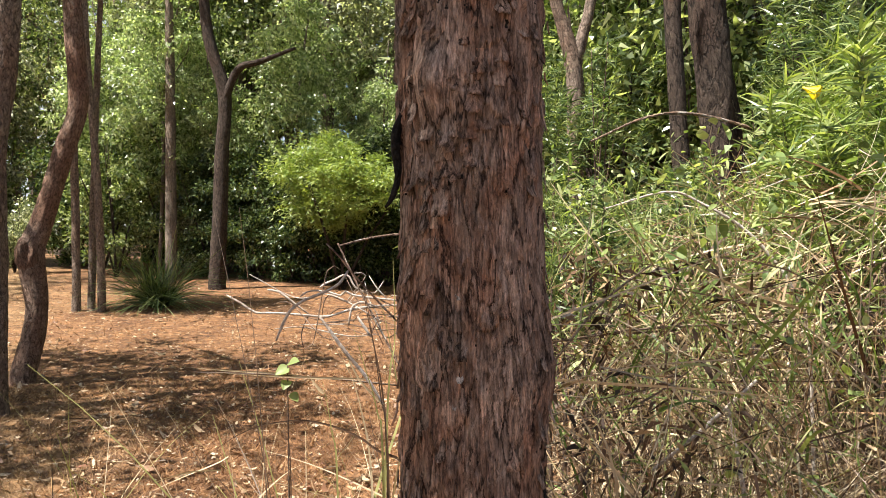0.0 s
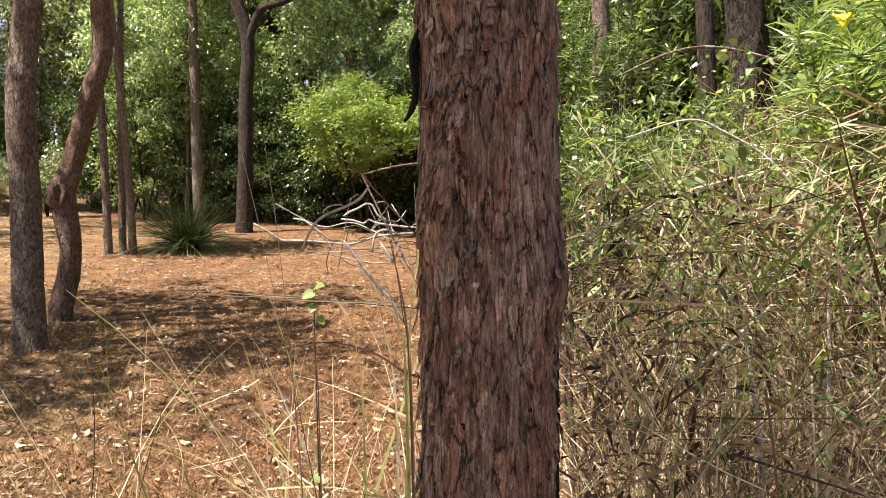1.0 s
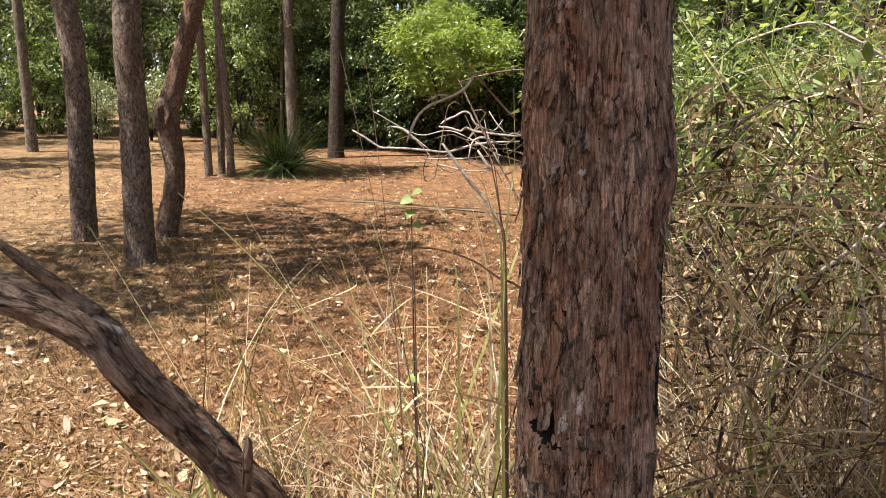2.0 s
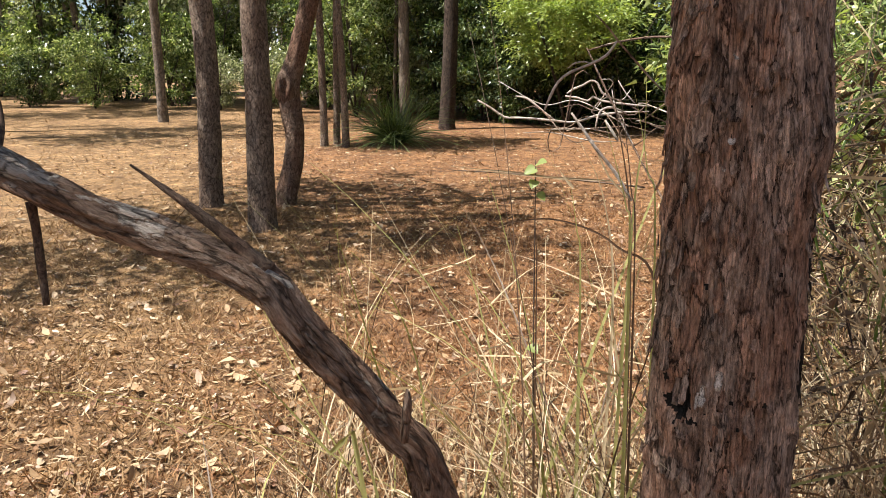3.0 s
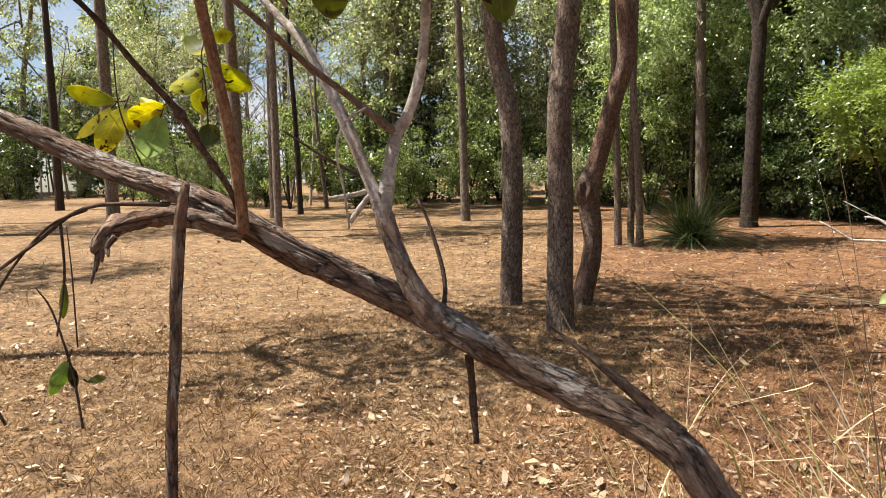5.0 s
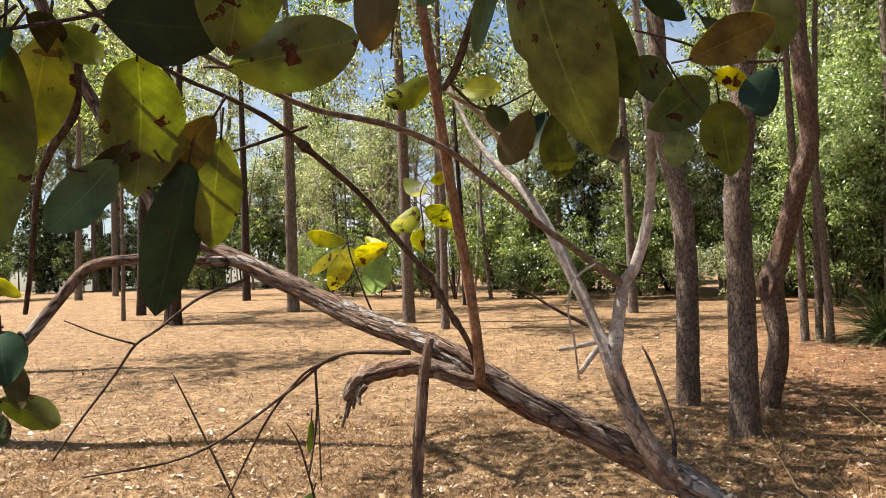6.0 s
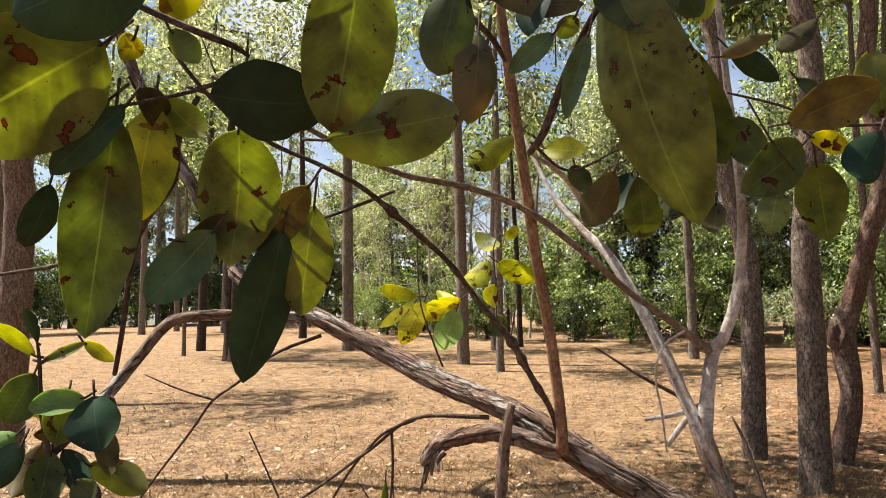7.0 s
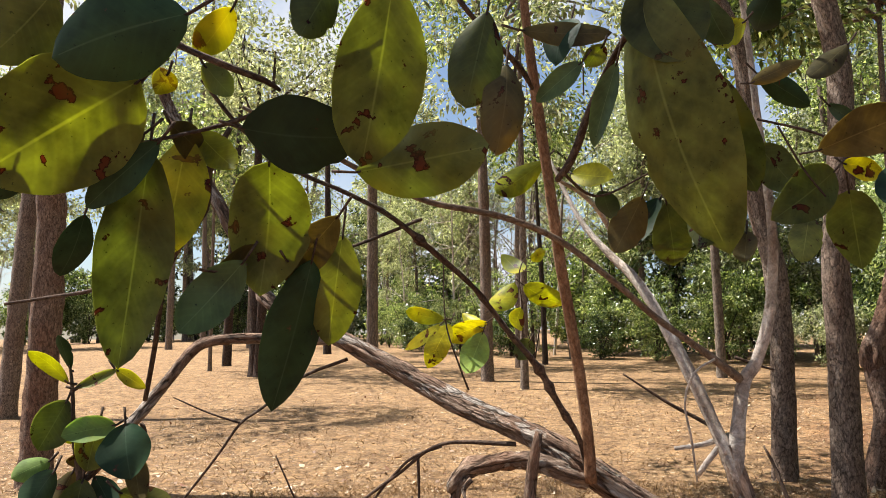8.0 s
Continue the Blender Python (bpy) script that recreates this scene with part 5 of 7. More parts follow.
# the leaning tree's unseen foliage above the path, added to shade trunk and leaves
rng = np.random.default_rng(91)
for k, (x, y, z, n) in enumerate(((-0.72, 0.80, 3.6, 260), (-0.95, 0.66, 4.3, 240), (-1.05, -0.42, 3.1, 220))):
    (v, f), cc = crown_blobs(rng, (x, y, z), (0.36, 0.3, 0.36), 14, n, 0.10, 0.10, 0.055, 0.9)
    part("foliage", mesh_from("foliage", v, f, MAT_FOREST, False), leaning, "unseen green leaves overhead, added for shade")
    branch("branch", [(-1.45, -0.02, 2.25, 0.006), ((x - 1.45) / 2, y / 2 + 0.05, (z + 2.25) / 2, 0.005), (x, y, z, 0.003)], MAT_LOG, leaning, 8, 0.05, 0.2, (10, 10), 80 + k)


# ---------------------------------------------------------------- trees that stand in the clearing
def canopy(tree, rng, centre, size, clumps, leaves, material, length=0.17, width=0.07, spread=0.34, limbs=5, limb_from=None, limb_r=0.05, bark=None, far=False):
    (v, f), cc = crown_blobs(rng, centre, size, clumps, leaves, spread, length, width, 0.6, far)
    part("crown", mesh_from("crown", v, f, material, False), tree)
    if limb_from is not None:
        for k in range(limbs):
            b, e = np.array(limb_from), cc[k]
            b = b + (0, 0, rng.uniform(-0.25, 0.35) * size[2])
            m = (b + e) / 2 + rng.normal(size=3) * 0.25 + (0, 0, 0.2)
            v, f, g = tube([(*b, limb_r), (*m, limb_r * 0.65), (*e, limb_r * 0.2)], 5, 0.5, 0.1)
            part("limb", mesh_from("limb", v, f, bark or MAT_FARBARK, grain=g), tree)


def standing_tree(label, points, material, crown_at, crown_size, seed, leaves=3000, leaf=MAT_FOREST_GREY, sides=24, group=""):
    """A tree whose trunk is given by (x, y, height, radius); heights are above the ground at its foot."""
    x0, y0 = points[0][:2]
    z0 = float(ground_z(x0, y0))
    tree = thing("gum_tree", label, "tree", group=group)
    v, f, g = tube([(x, y, z + z0, r) for x, y, z, r in points], sides, 0.045 if sides > 18 else 0.14, 0.13, (16, 4.0), seed, (), 0.05)
    part("trunk", mesh_from("trunk", v, f, material, grain=g), tree)
    top = points[-1]
    canopy(tree, np.random.default_rng(seed), (crown_at[0], crown_at[1], crown_at[2] + z0), crown_size, max(8, leaves // 75), leaves, leaf, spread=0.26,
           limb_from=(top[0], top[1], top[2] + z0 - 0.8), bark=material)
    return tree


MAT_CROOK = bark_material("reddish_bark", (0.06, 0.04, 0.03), (0.19, 0.128, 0.097), (0.38, 0.29, 0.235), (0.27, 0.14, 0.09), 0.9, 0.012, 0.42, 3.0, 0.8, None, 0.42)
GROUP = "trees standing in the clearing"
# crowns and bent tops stay unseen, set so their shade falls between the trunks
standing_tree("slim gum tree with scaly grey-brown bark in the clearing", [
    (-4.417, 6.451, -0.1, 0.135), (-4.417, 6.451, 0.15, 0.118), (-4.40, 6.47, 1.2, 0.108), (-4.42, 6.46, 1.95, 0.105), (-4.53, 6.42, 2.5, 0.10), (-4.60, 6.40, 3.1, 0.097),
    (-4.66, 6.36, 4.3, 0.085), (-5.1, 5.9, 5.7, 0.06), (-5.8, 5.1, 6.9, 0.02)], MAT_MIDBARK, (-6.8, 4.5, 6.6), (2.3, 2.0, 0.9), 21, 1900, group=GROUP)
standing_tree("straight gum tree with rough grey bark in the clearing", [
    (-3.425, 5.715, -0.1, 0.15), (-3.425, 5.715, 0.15, 0.125), (-3.42, 5.72, 1.2, 0.112), (-3.42, 5.72, 2.0, 0.108), (-3.37, 5.78, 2.7, 0.104), (-3.36, 5.78, 3.8, 0.096), (-3.6, 5.5, 5.0, 0.08), (-4.3, 4.7, 6.2, 0.05), (-4.9, 4.1, 7.0, 0.02)],
    MAT_MIDBARK, (-5.6, 3.5, 6.5), (2.2, 1.8, 0.9), 22, 2100, group=GROUP)
crooked = standing_tree("crooked gum tree with a bent reddish trunk", [
    (-3.73, 6.70, -0.1, 0.12), (-3.72, 6.70, 0.08, 0.105), (-3.63, 6.70, 0.42, 0.098), (-3.60, 6.70, 0.70, 0.095), (-3.655, 6.70, 1.14, 0.11), (-3.60, 6.72, 1.35, 0.10), (-3.52, 6.74, 1.60, 0.092), (-3.38, 6.75, 2.08, 0.088),
    (-3.265, 6.76, 2.48, 0.085), (-3.30, 6.76, 3.05, 0.085), (-3.33, 6.76, 3.6, 0.08), (-3.35, 6.8, 4.6, 0.07), (-4.0, 6.4, 6.0, 0.05), (-4.8, 5.9, 7.2, 0.02)], MAT_CROOK, (-5.9, 5.9, 6.6), (2.0, 1.8, 0.9), 23, 1700, group=GROUP)
# these crowns are offset to throw shade beside the cluster
for k, (x, y, lean, r) in enumerate(((-5.52, 11.38, -0.10, 0.066), (-5.42, 11.66, 0.10, 0.058), (-5.16, 11.43, -0.25, 0.062))):
    standing_tree("thin pole-like tree in a small cluster", [(x, y, -0.1, r * 1.2), (x, y, 0.3, r), (x + lean * 0.3, y, 2.0, r * 0.9), (x + lean, y, 4.2, r * 0.75), (x + lean * 1.6, y + 0.2, 7.0, 0.02)],
                  MAT_MIDBARK, (x + lean * 2 - 1.5, y - 0.9, 6.5), (1.4, 1.2, 1.0), 30 + k, 1500, MAT_FOREST, 14, "cluster of thin trees")
standing_tree("dark-barked gum tree with a forked upper trunk", [
    (-4.47, 14.97, -0.1, 0.2), (-4.47, 14.97, 0.3, 0.165), (-4.42, 14.97, 1.5, 0.15), (-4.38, 14.97, 2.8, 0.14), (-4.35, 15.0, 3.9, 0.13), (-4.7, 15.0, 5.2, 0.11), (-4.9, 15.1, 7.5, 0.07), (-5, 15.2, 9.5, 0.02)],
    MAT_DARKBARK, (-5.0, 15.4, 8.6), (2.2, 2.2, 2.4), 35, 2800, MAT_FOREST, 18)
v, f, g = tube([(-4.36, 14.97, 3.7 + 0.7, 0.09), (-4.05, 14.9, 4.35 + 0.7, 0.075), (-3.6, 14.85, 4.5 + 0.7, 0.055), (-2.9, 14.8, 4.75 + 0.7, 0.03)], 10, 0.1, 0.15)
dark_tree = [o for o in scene.objects if o.name.startswith("gum_tree")][-1]
part("limb", mesh_from("limb", v, f, MAT_DARKBARK, grain=g), dark_tree)
FAR = "far trees on the clearing"
for k, (x, y, r, h, mat, lab) in enumerate((
        (-14.43, 10.57, 0.15, 12, MAT_MIDBARK, "gum tree with a reddish-brown trunk across the clearing"),
        (-12.37, 9.97, 0.09, 9, MAT_FARBARK, "thin grey gum tree across the clearing"),
        (-20.87, 11.02, 0.19, 13, MAT_FARBARK, "pale grey gum tree across the clearing"),
        (-29.18, 13.42, 0.17, 13, MAT_DARKBARK, "black trunk at the far edge"),
        (-17.01, 14.64, 0.085, 8, MAT_DARKBARK, "slim dark trunk at the far edge"),
        (-25.48, 8.0, 0.16, 12, MAT_DARKBARK, "dark trunk far across the clearing"),
        (-23.55, 6.85, 0.065, 8, MAT_FARBARK, "thin grey sapling far across the clearing"),
        (-43.6, 12.5, 0.17, 13, MAT_FARBARK, "gum tree far across the clearing"),
        (-41.5, 10.1, 0.19, 13, MAT_FARBARK, "gum tree far across the clearing"),
        (-38.0, 13.2, 0.15, 12, MAT_FARBARK, "gum tree far across the clearing"),
        (-16.89, 13.6, 0.145, 12, MAT_FARBARK, "grey gum tree at the forest edge"),
        (-10.77, 14.28, 0.107, 11, MAT_FARBARK, "slim gum tree at the forest edge"),
        (-6.11, 16.99, 0.135, 11, MAT_FARBARK, "grey gum tree at the forest edge"),
        (-15.36, 0.90, 0.172, 12, MAT_MIDBARK, "gum tree with stringy reddish bark"))):
    rr = random.Random(400 + k)
    dx, dy = (rr.uniform(-0.4, 0.4), rr.uniform(-0.4, 0.4)) if k < 13 else (-1.3, 0.7)
    standing_tree(lab, [(x, y, -0.15, r * 1.3), (x, y, 0.3, r), (x + dx * 0.2, y + dy * 0.2, h * 0.3, r * 0.88), (x + dx * 0.6, y + dy * 0.6, h * 0.6, r * 0.65), (x + dx, y + dy, h, 0.02)],
                  mat, (x + dx, y + dy, h * 0.83 if h > 7 else 6.0), (2.4, 2.4, h * 0.2) if h > 7 else (1.2, 1.2, 0.7), 400 + k, 2600 if h > 7 else 1000, MAT_FOREST_GREY if k % 2 else MAT_FOREST, 14, FAR)
# bent top and crown are added out of view to shade the open ground
standing_tree("gum tree with stringy reddish bark near the leaning tree", [(-8.92, 0.69, -0.15, 0.215), (-8.92, 0.69, 0.3, 0.165), (-8.96, 0.71, 2.4, 0.15), (-8.98, 0.73, 3.6, 0.14), (-8.7, 1.4, 5.2, 0.09), (-7.9, 2.1, 6.6, 0.02)],
              MAT_CROOK, (-7.5, 2.4, 6.5), (1.8, 1.4, 0.7), 413, 750, MAT_FOREST, 20, FAR)
# the dark twin trunk
x, y = -20.48, 7.21
z = float(ground_z(x, y))
twin = thing("gum_tree", "dark twin-stemmed tree standing alone in the clearing", "tree")
for dx, lean, r in ((-0.12, -0.25, 0.19), (0.18, 0.35, 0.15)):
    v, f, g = tube([(x + dx, y, z - 0.1, r * 1.3), (x + dx, y, z + 0.4, r), (x + dx + lean * 0.4, y, z + 2.5, r * 0.85), (x + dx + lean, y, z + 6, r * 0.6), (x + dx + lean * 1.6, y, z + 9, 0.03)], 14, 0.12, 0.14, (12, 3), 8)
    part("trunk", mesh_from("trunk", v, f, MAT_DARKBARK, grain=g), twin)
canopy(twin, np.random.default_rng(9), (x, y, z + 9), (2.8, 2.8, 2.0), 60, 4000, MAT_FOREST_GREY, limb_from=(x, y, z + 7), bark=MAT_DARKBARK)


# burl with two hollows on the crooked tree
s, a = np.meshgrid(np.linspace(0, math.pi, 26), np.linspace(0, 2 * math.pi, 40, endpoint=False), indexing="ij")
d = np.stack([np.sin(s) * np.cos(a), np.sin(s) * np.sin(a), np.cos(s)], -1).reshape(-1, 3)
lump = 1 + 0.35 * (fbm(d * 2.4 + 5, 6, 3) - 0.44)
for way, deep in (((0.35, -0.9, 0.28), 0.55), ((0.15, -0.95, -0.30), 0.5)):
    lump -= deep * np.exp(-(np.linalg.norm(d - unit(np.array(way)), axis=1) / 0.30) ** 2)
v = d * lump[:, None] * (0.105, 0.125, 0.17) + (-3.655, 6.665, 1.14 + float(ground_z(-3.73, 6.7)))
i, j = np.meshgrid(np.arange(25), np.arange(40), indexing="ij")
f = np.stack([i * 40 + j, (i + 1) * 40 + j, (i + 1) * 40 + (j + 1) % 40, i * 40 + (j + 1) % 40], -1).reshape(-1, 4)
part("burl", mesh_from("burl", v, f, MAT_CROOK, grain=d * 0.12), crooked, "swollen burl with dark hollows")


# ---------------------------------------------------------------- the forest round the clearing
def forest_tree(seed, height, r, leaf, bark, leaves=7500, length=0.14, width=0.075):
    rng = np.random.default_rng(seed)
    tree = thing("forest_tree", "tall gum tree with a thin trunk in the forest edge", "tree", group="forest trees")
    bend = rng.normal(size=(3, 2)) * 0.25
    pts = [(0, 0, -0.2, r * 1.3), (0, 0, 0.3, r), (*bend[0], height * 0.35, r * 0.85), (*bend[1] * 1.5, height * 0.65, r * 0.6), (*bend[2] * 2, height, 0.02)]
    v, f, g = tube(pts, 8, 0.5, 0.12, (10, 2), seed)
    part("trunk", mesh_from("trunk", v, f, bark, grain=g), tree)
    canopy(tree, rng, (0, 0, height * 0.62), (height * 0.145, height * 0.145, height * 0.36), 95, leaves, leaf, length, width, 0.23, 7, (0, 0, height * 0.5), r * 0.35, bark, True)
    return tree


def forest_shrub(seed, height, width, leaf, leaves=5600, length=0.115, lw=0.06, label="dense green understorey shrub at the forest edge", name="forest_shrub", clumps=48, spread=0.17):
    rng = np.random.default_rng(seed)
    shrub = thing(name, label, "shrub", group="forest shrubs")
    for k in range(5):
        e = rng.normal(size=2) * width * 0.25
        v, f, g = tube([(0, 0, -0.1, 0.035), (*(e * 0.4), height * 0.4, 0.025), (*e, height * 0.85, 0.008)], 5, 0.7, 0.1, (10, 3), k)
        part("stem", mesh_from("stem", v, f, MAT_DARKBARK, grain=g), shrub)
    (v, f), _ = crown_blobs(rng, (0, 0, height * 0.52), (width * 0.5, width * 0.5, height * 0.5), clumps, leaves, spread, length, lw, 0.3, True)
    if name != "light_shrub":
        v[:, 2] = np.maximum(v[:, 2], 0.02)
    part("crown", mesh_from("crown", v, f, leaf, False), shrub)
    return shrub


# lighter leaf copy, with sunlight on the canopy put into its colour
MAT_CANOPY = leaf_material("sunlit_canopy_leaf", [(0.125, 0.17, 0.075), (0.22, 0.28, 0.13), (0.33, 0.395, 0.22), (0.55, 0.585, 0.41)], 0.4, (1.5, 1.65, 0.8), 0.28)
MAT_PALE = leaf_material("pale_green_leaf", [(0.17, 0.24, 0.065), (0.24, 0.315, 0.09), (0.33, 0.395, 0.14)], 0.33, (1.4, 1.45, 0.5), 0.34)


# far trees' leaves in paler grey-green: distance haze put into the colour
MAT_HAZE = leaf_material("hazed_leaf", [(0.14, 0.16, 0.09), (0.21, 0.235, 0.14), (0.30, 0.32, 0.205), (0.46, 0.47, 0.35)], 0.5, (1.6, 1.65, 0.95), 0.35)


def spot(x, y, turn=0.0, size=1.0):
    return pose(x, y, float(ground_z(x, y)), 0, 0, turn) @ Matrix.Diagonal((size, size, size, 1))


kinds = [forest_tree(500, 12.0, 0.13, MAT_FOREST, MAT_FARBARK), forest_tree(501, 10.5, 0.10, MAT_FOREST_GREY, MAT_FARBARK), forest_tree(502, 13.5, 0.15, MAT_FOREST, MAT_DARKBARK),
         forest_tree(503, 9.0, 0.08, MAT_FOREST_GREY, MAT_FARBARK), forest_tree(504, 11.0, 0.11, MAT_FOREST, MAT_DARKBARK)]
shrubs = [forest_shrub(600, 3.4, 2.6, MAT_FOREST), forest_shrub(601, 2.4, 2.2, MAT_DEEP), forest_shrub(602, 4.5, 2.8, MAT_FOREST), forest_shrub(603, 3.0, 2.4, MAT_FOREST_GREY), forest_shrub(604, 5.2, 3.0, MAT_DEEP, 14000, 0.13, 0.075, clumps=70, spread=0.2)]
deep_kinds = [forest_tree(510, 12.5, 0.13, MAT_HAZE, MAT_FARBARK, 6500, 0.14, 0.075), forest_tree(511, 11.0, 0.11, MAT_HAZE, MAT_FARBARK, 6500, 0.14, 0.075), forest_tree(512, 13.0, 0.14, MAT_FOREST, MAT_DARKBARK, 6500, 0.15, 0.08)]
deep_shrubs = [forest_shrub(605, 4.0, 3.0, MAT_DEEP, 4200, 0.15, 0.08), forest_shrub(606, 3.4, 2.8, MAT_FOREST, 4200, 0.15, 0.08)]
def bare_tree(seed, height, r, bark, limbs=9, twigs=7):
    """A half-dead tree: a thin pale trunk with forked bare limbs and fine twigs."""
    rng = np.random.default_rng(seed)
    tree = thing("bare_tree", "thin pale tree with bare twiggy limbs at the forest edge", "tree", group="bare trees")
    sway = rng.normal(size=(2, 2)) * 0.25
    line = smooth_line([(0, 0, -0.2, r * 1.2), (*sway[0], height * 0.45, r * 0.8), (*sway[1] * 1.6, height, 0.012)], 0.4)
    v, f, g = tube([tuple(q) for q in line], 7, 0.4, 0.12, (10, 2), seed)
    part("trunk", mesh_from("trunk", v, f, bark, grain=g), tree)
    for k in range(limbs):
        q = line[int(len(line) * rng.uniform(0.3, 0.95))]
        a, ln = rng.uniform(0, 2 * math.pi), height * rng.uniform(0.12, 0.26)
        way = np.array((math.cos(a), math.sin(a), rng.uniform(0.2, 1.0)))
        b = q[:3] + way * ln * 0.5 + rng.normal(size=3) * 0.12
        e = q[:3] + way * ln + rng.normal(size=3) * 0.2 + (0, 0, rng.uniform(-0.3, 0.3))
        pieces = []
        v, f, g = tube([(*q[:3], r * 0.35), (*b, r * 0.25), (*e, 0.006)], 5, 0.25, 0.1)
        limb = part("limb", mesh_from("limb", v, f, bark, grain=g), tree)
        for j in range(twigs):
            s0 = rng.uniform(0.3, 1.0)
            c = b + (e - b) * (2 * s0 - 1) if s0 > 0.5 else q[:3] + (b - q[:3]) * 2 * s0
            d = unit(way + rng.normal(size=3) * 0.9) * ln * rng.uniform(0.2, 0.5)
            v, f, g = tube([(*c, 0.011), (*(c + d * 0.5 + rng.normal(size=3) * 0.06), 0.008), (*(c + d), 0.004)], 3, 0.3)
            pieces.append((v, f))
        v, f = join(pieces)
        part("spray", mesh_from("spray", v, f, bark, grain=v), limb)
    return tree


bare = [bare_tree(900, 7.5, 0.05, MAT_GREY), bare_tree(901, 9.0, 0.065, MAT_FARBARK), bare_tree(902, 6.0, 0.04, MAT_GREY)]
used = set()


def plant(pool, x, y, rr, lo=0.85, hi=1.2):
    k = rr.randrange(len(pool))
    m = spot(x, y, rr.uniform(0, 360), rr.uniform(lo, hi))
    if pool[k].name in used:
        copy_thing(pool[k], m)
    else:
        used.add(pool[k].name)
        pool[k].matrix_world = m


EDGE = [(9, 11), (4, 14), (-1.6, 16.5), (-5, 17.9), (-9, 18.1), (-12, 17.0), (-15, 16.6), (-17.7, 16.2), (-26, 16.0), (-36, 17.4), (-54, 16.0), (-62, 8.0), (-60, -4)]


def along(dist):
    """Place and outward way at a distance along the forest's edge."""
    for (x0, y0), (x1, y1) in zip(EDGE, EDGE[1:]):
        ln = math.hypot(x1 - x0, y1 - y0)
        if dist <= ln:
            t = dist / ln
            return x0 + (x1 - x0) * t, y0 + (y1 - y0) * t, (y1 - y0) / ln, -(x1 - x0) / ln
        dist -= ln
    return None


rr = random.Random(7)
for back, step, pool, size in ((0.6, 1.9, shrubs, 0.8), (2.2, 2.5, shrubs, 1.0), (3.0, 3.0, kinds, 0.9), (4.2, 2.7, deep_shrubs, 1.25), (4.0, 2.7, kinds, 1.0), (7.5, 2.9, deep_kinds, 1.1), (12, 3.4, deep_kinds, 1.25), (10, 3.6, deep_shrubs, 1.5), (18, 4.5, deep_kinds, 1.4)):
    d = rr.uniform(0, step)
    while along(d):
        x, y, ox, oy = along(d)
        b = back + rr.uniform(-0.5, 0.9)
        if back > 7 and d > 8 and rr.random() < (0.3 if d < 20 else 0.42):
            d += step
            continue
        if d > 88 and rr.random() < 0.5:
            d += step
            continue
        if (d > 30 and back > 3 and rr.random() < 0.33) or (d > 30 and pool is shrubs and rr.random() < 0.2):
            d += step
            continue
        big = 1.0 if d < 52 else 1.45
        use = pool
        if d > 34 and pool is shrubs:
            use = [shrubs[0], shrubs[3], shrubs[1], shrubs[2]]
        elif d > 15 and pool is shrubs:
            use = [shrubs[0], shrubs[2], shrubs[3], shrubs[1]]
        if d > 22 and pool is kinds:
            use = [kinds[1], kinds[3], deep_kinds[1], bare[1], bare[0]]
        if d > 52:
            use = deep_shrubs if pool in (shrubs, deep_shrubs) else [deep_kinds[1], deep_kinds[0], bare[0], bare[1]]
        plant(use, x + ox * b, y + oy * b, rr, size * 0.8 * big, size * 1.2 * big)
        d += step * rr.uniform(0.75, 1.3) * (1.0 if d < 46 else 1.6)


thin = random.Random(77)
for k in range(34):
    x, y, ox, oy = along(24 + k * 1.75)
    b = thin.uniform(0.8, 6.0)
    plant(bare, x + ox * b, y + oy * b, thin, 0.8, 1.2)
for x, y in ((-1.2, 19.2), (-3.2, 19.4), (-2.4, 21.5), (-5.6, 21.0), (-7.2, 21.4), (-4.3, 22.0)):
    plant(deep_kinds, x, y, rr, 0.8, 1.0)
for x, y in ((-0.9, 17.4), (-3.3, 17.2)):
    plant([shrubs[1], shrubs[4]], x, y, rr, 0.9, 1.1)
for x, y in ((-6.1, 18.7), (-6.6, 20.2), (-5.2, 19.4)):
    plant([shrubs[3], shrubs[0]], x, y, rr, 1.1, 1.4)
for x, y in ((-7.6, 17.6), (-6.6, 18.4), (-8.4, 18.6)):
    plant([shrubs[0], shrubs[2]], x, y, rr, 1.0, 1.2)
for x, y in ((-1.2, 16.3), (-2.7, 16.7), (0.3, 15.7), (-0.4, 16.8)):
    plant([shrubs[1]], x, y, rr, 0.95, 1.15)
for x, y in ((-6.0, 19.6), (-7.4, 19.8), (-8.8, 20.4), (-6.8, 22.5), (-9.8, 20.2)):
    plant([shrubs[4], shrubs[2]], x, y, rr, 1.1, 1.4)
    plant(kinds[:1] + kinds[4:], x + 0.6, y + 1.2, rr, 0.8, 1.0)
for x, y in ((-2.4, 16.9), (-4.3, 17.3), (-3.4, 16.7), (-1.4, 16.6), (-5.4, 17.6)):
    plant([shrubs[4]], x, y, rr, 0.85, 1.05)
# trees in the lighter leaves, where the canopy should look sunlit
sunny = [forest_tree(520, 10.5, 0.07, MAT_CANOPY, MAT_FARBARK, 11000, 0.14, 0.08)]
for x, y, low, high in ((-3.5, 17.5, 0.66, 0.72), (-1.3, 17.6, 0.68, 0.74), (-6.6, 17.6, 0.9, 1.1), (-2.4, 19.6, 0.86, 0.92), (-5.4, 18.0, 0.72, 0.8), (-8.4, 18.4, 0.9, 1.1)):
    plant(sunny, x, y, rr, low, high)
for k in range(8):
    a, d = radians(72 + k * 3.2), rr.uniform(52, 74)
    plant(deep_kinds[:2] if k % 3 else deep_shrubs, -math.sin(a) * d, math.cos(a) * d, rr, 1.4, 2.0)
light = forest_shrub(610, 2.5, 2.5, MAT_PALE, 22000, 0.10, 0.036, "rounded light green shrub at the forest edge", "light_shrub", 70, 0.17)
light.matrix_world = spot(-2.05, 15.2)
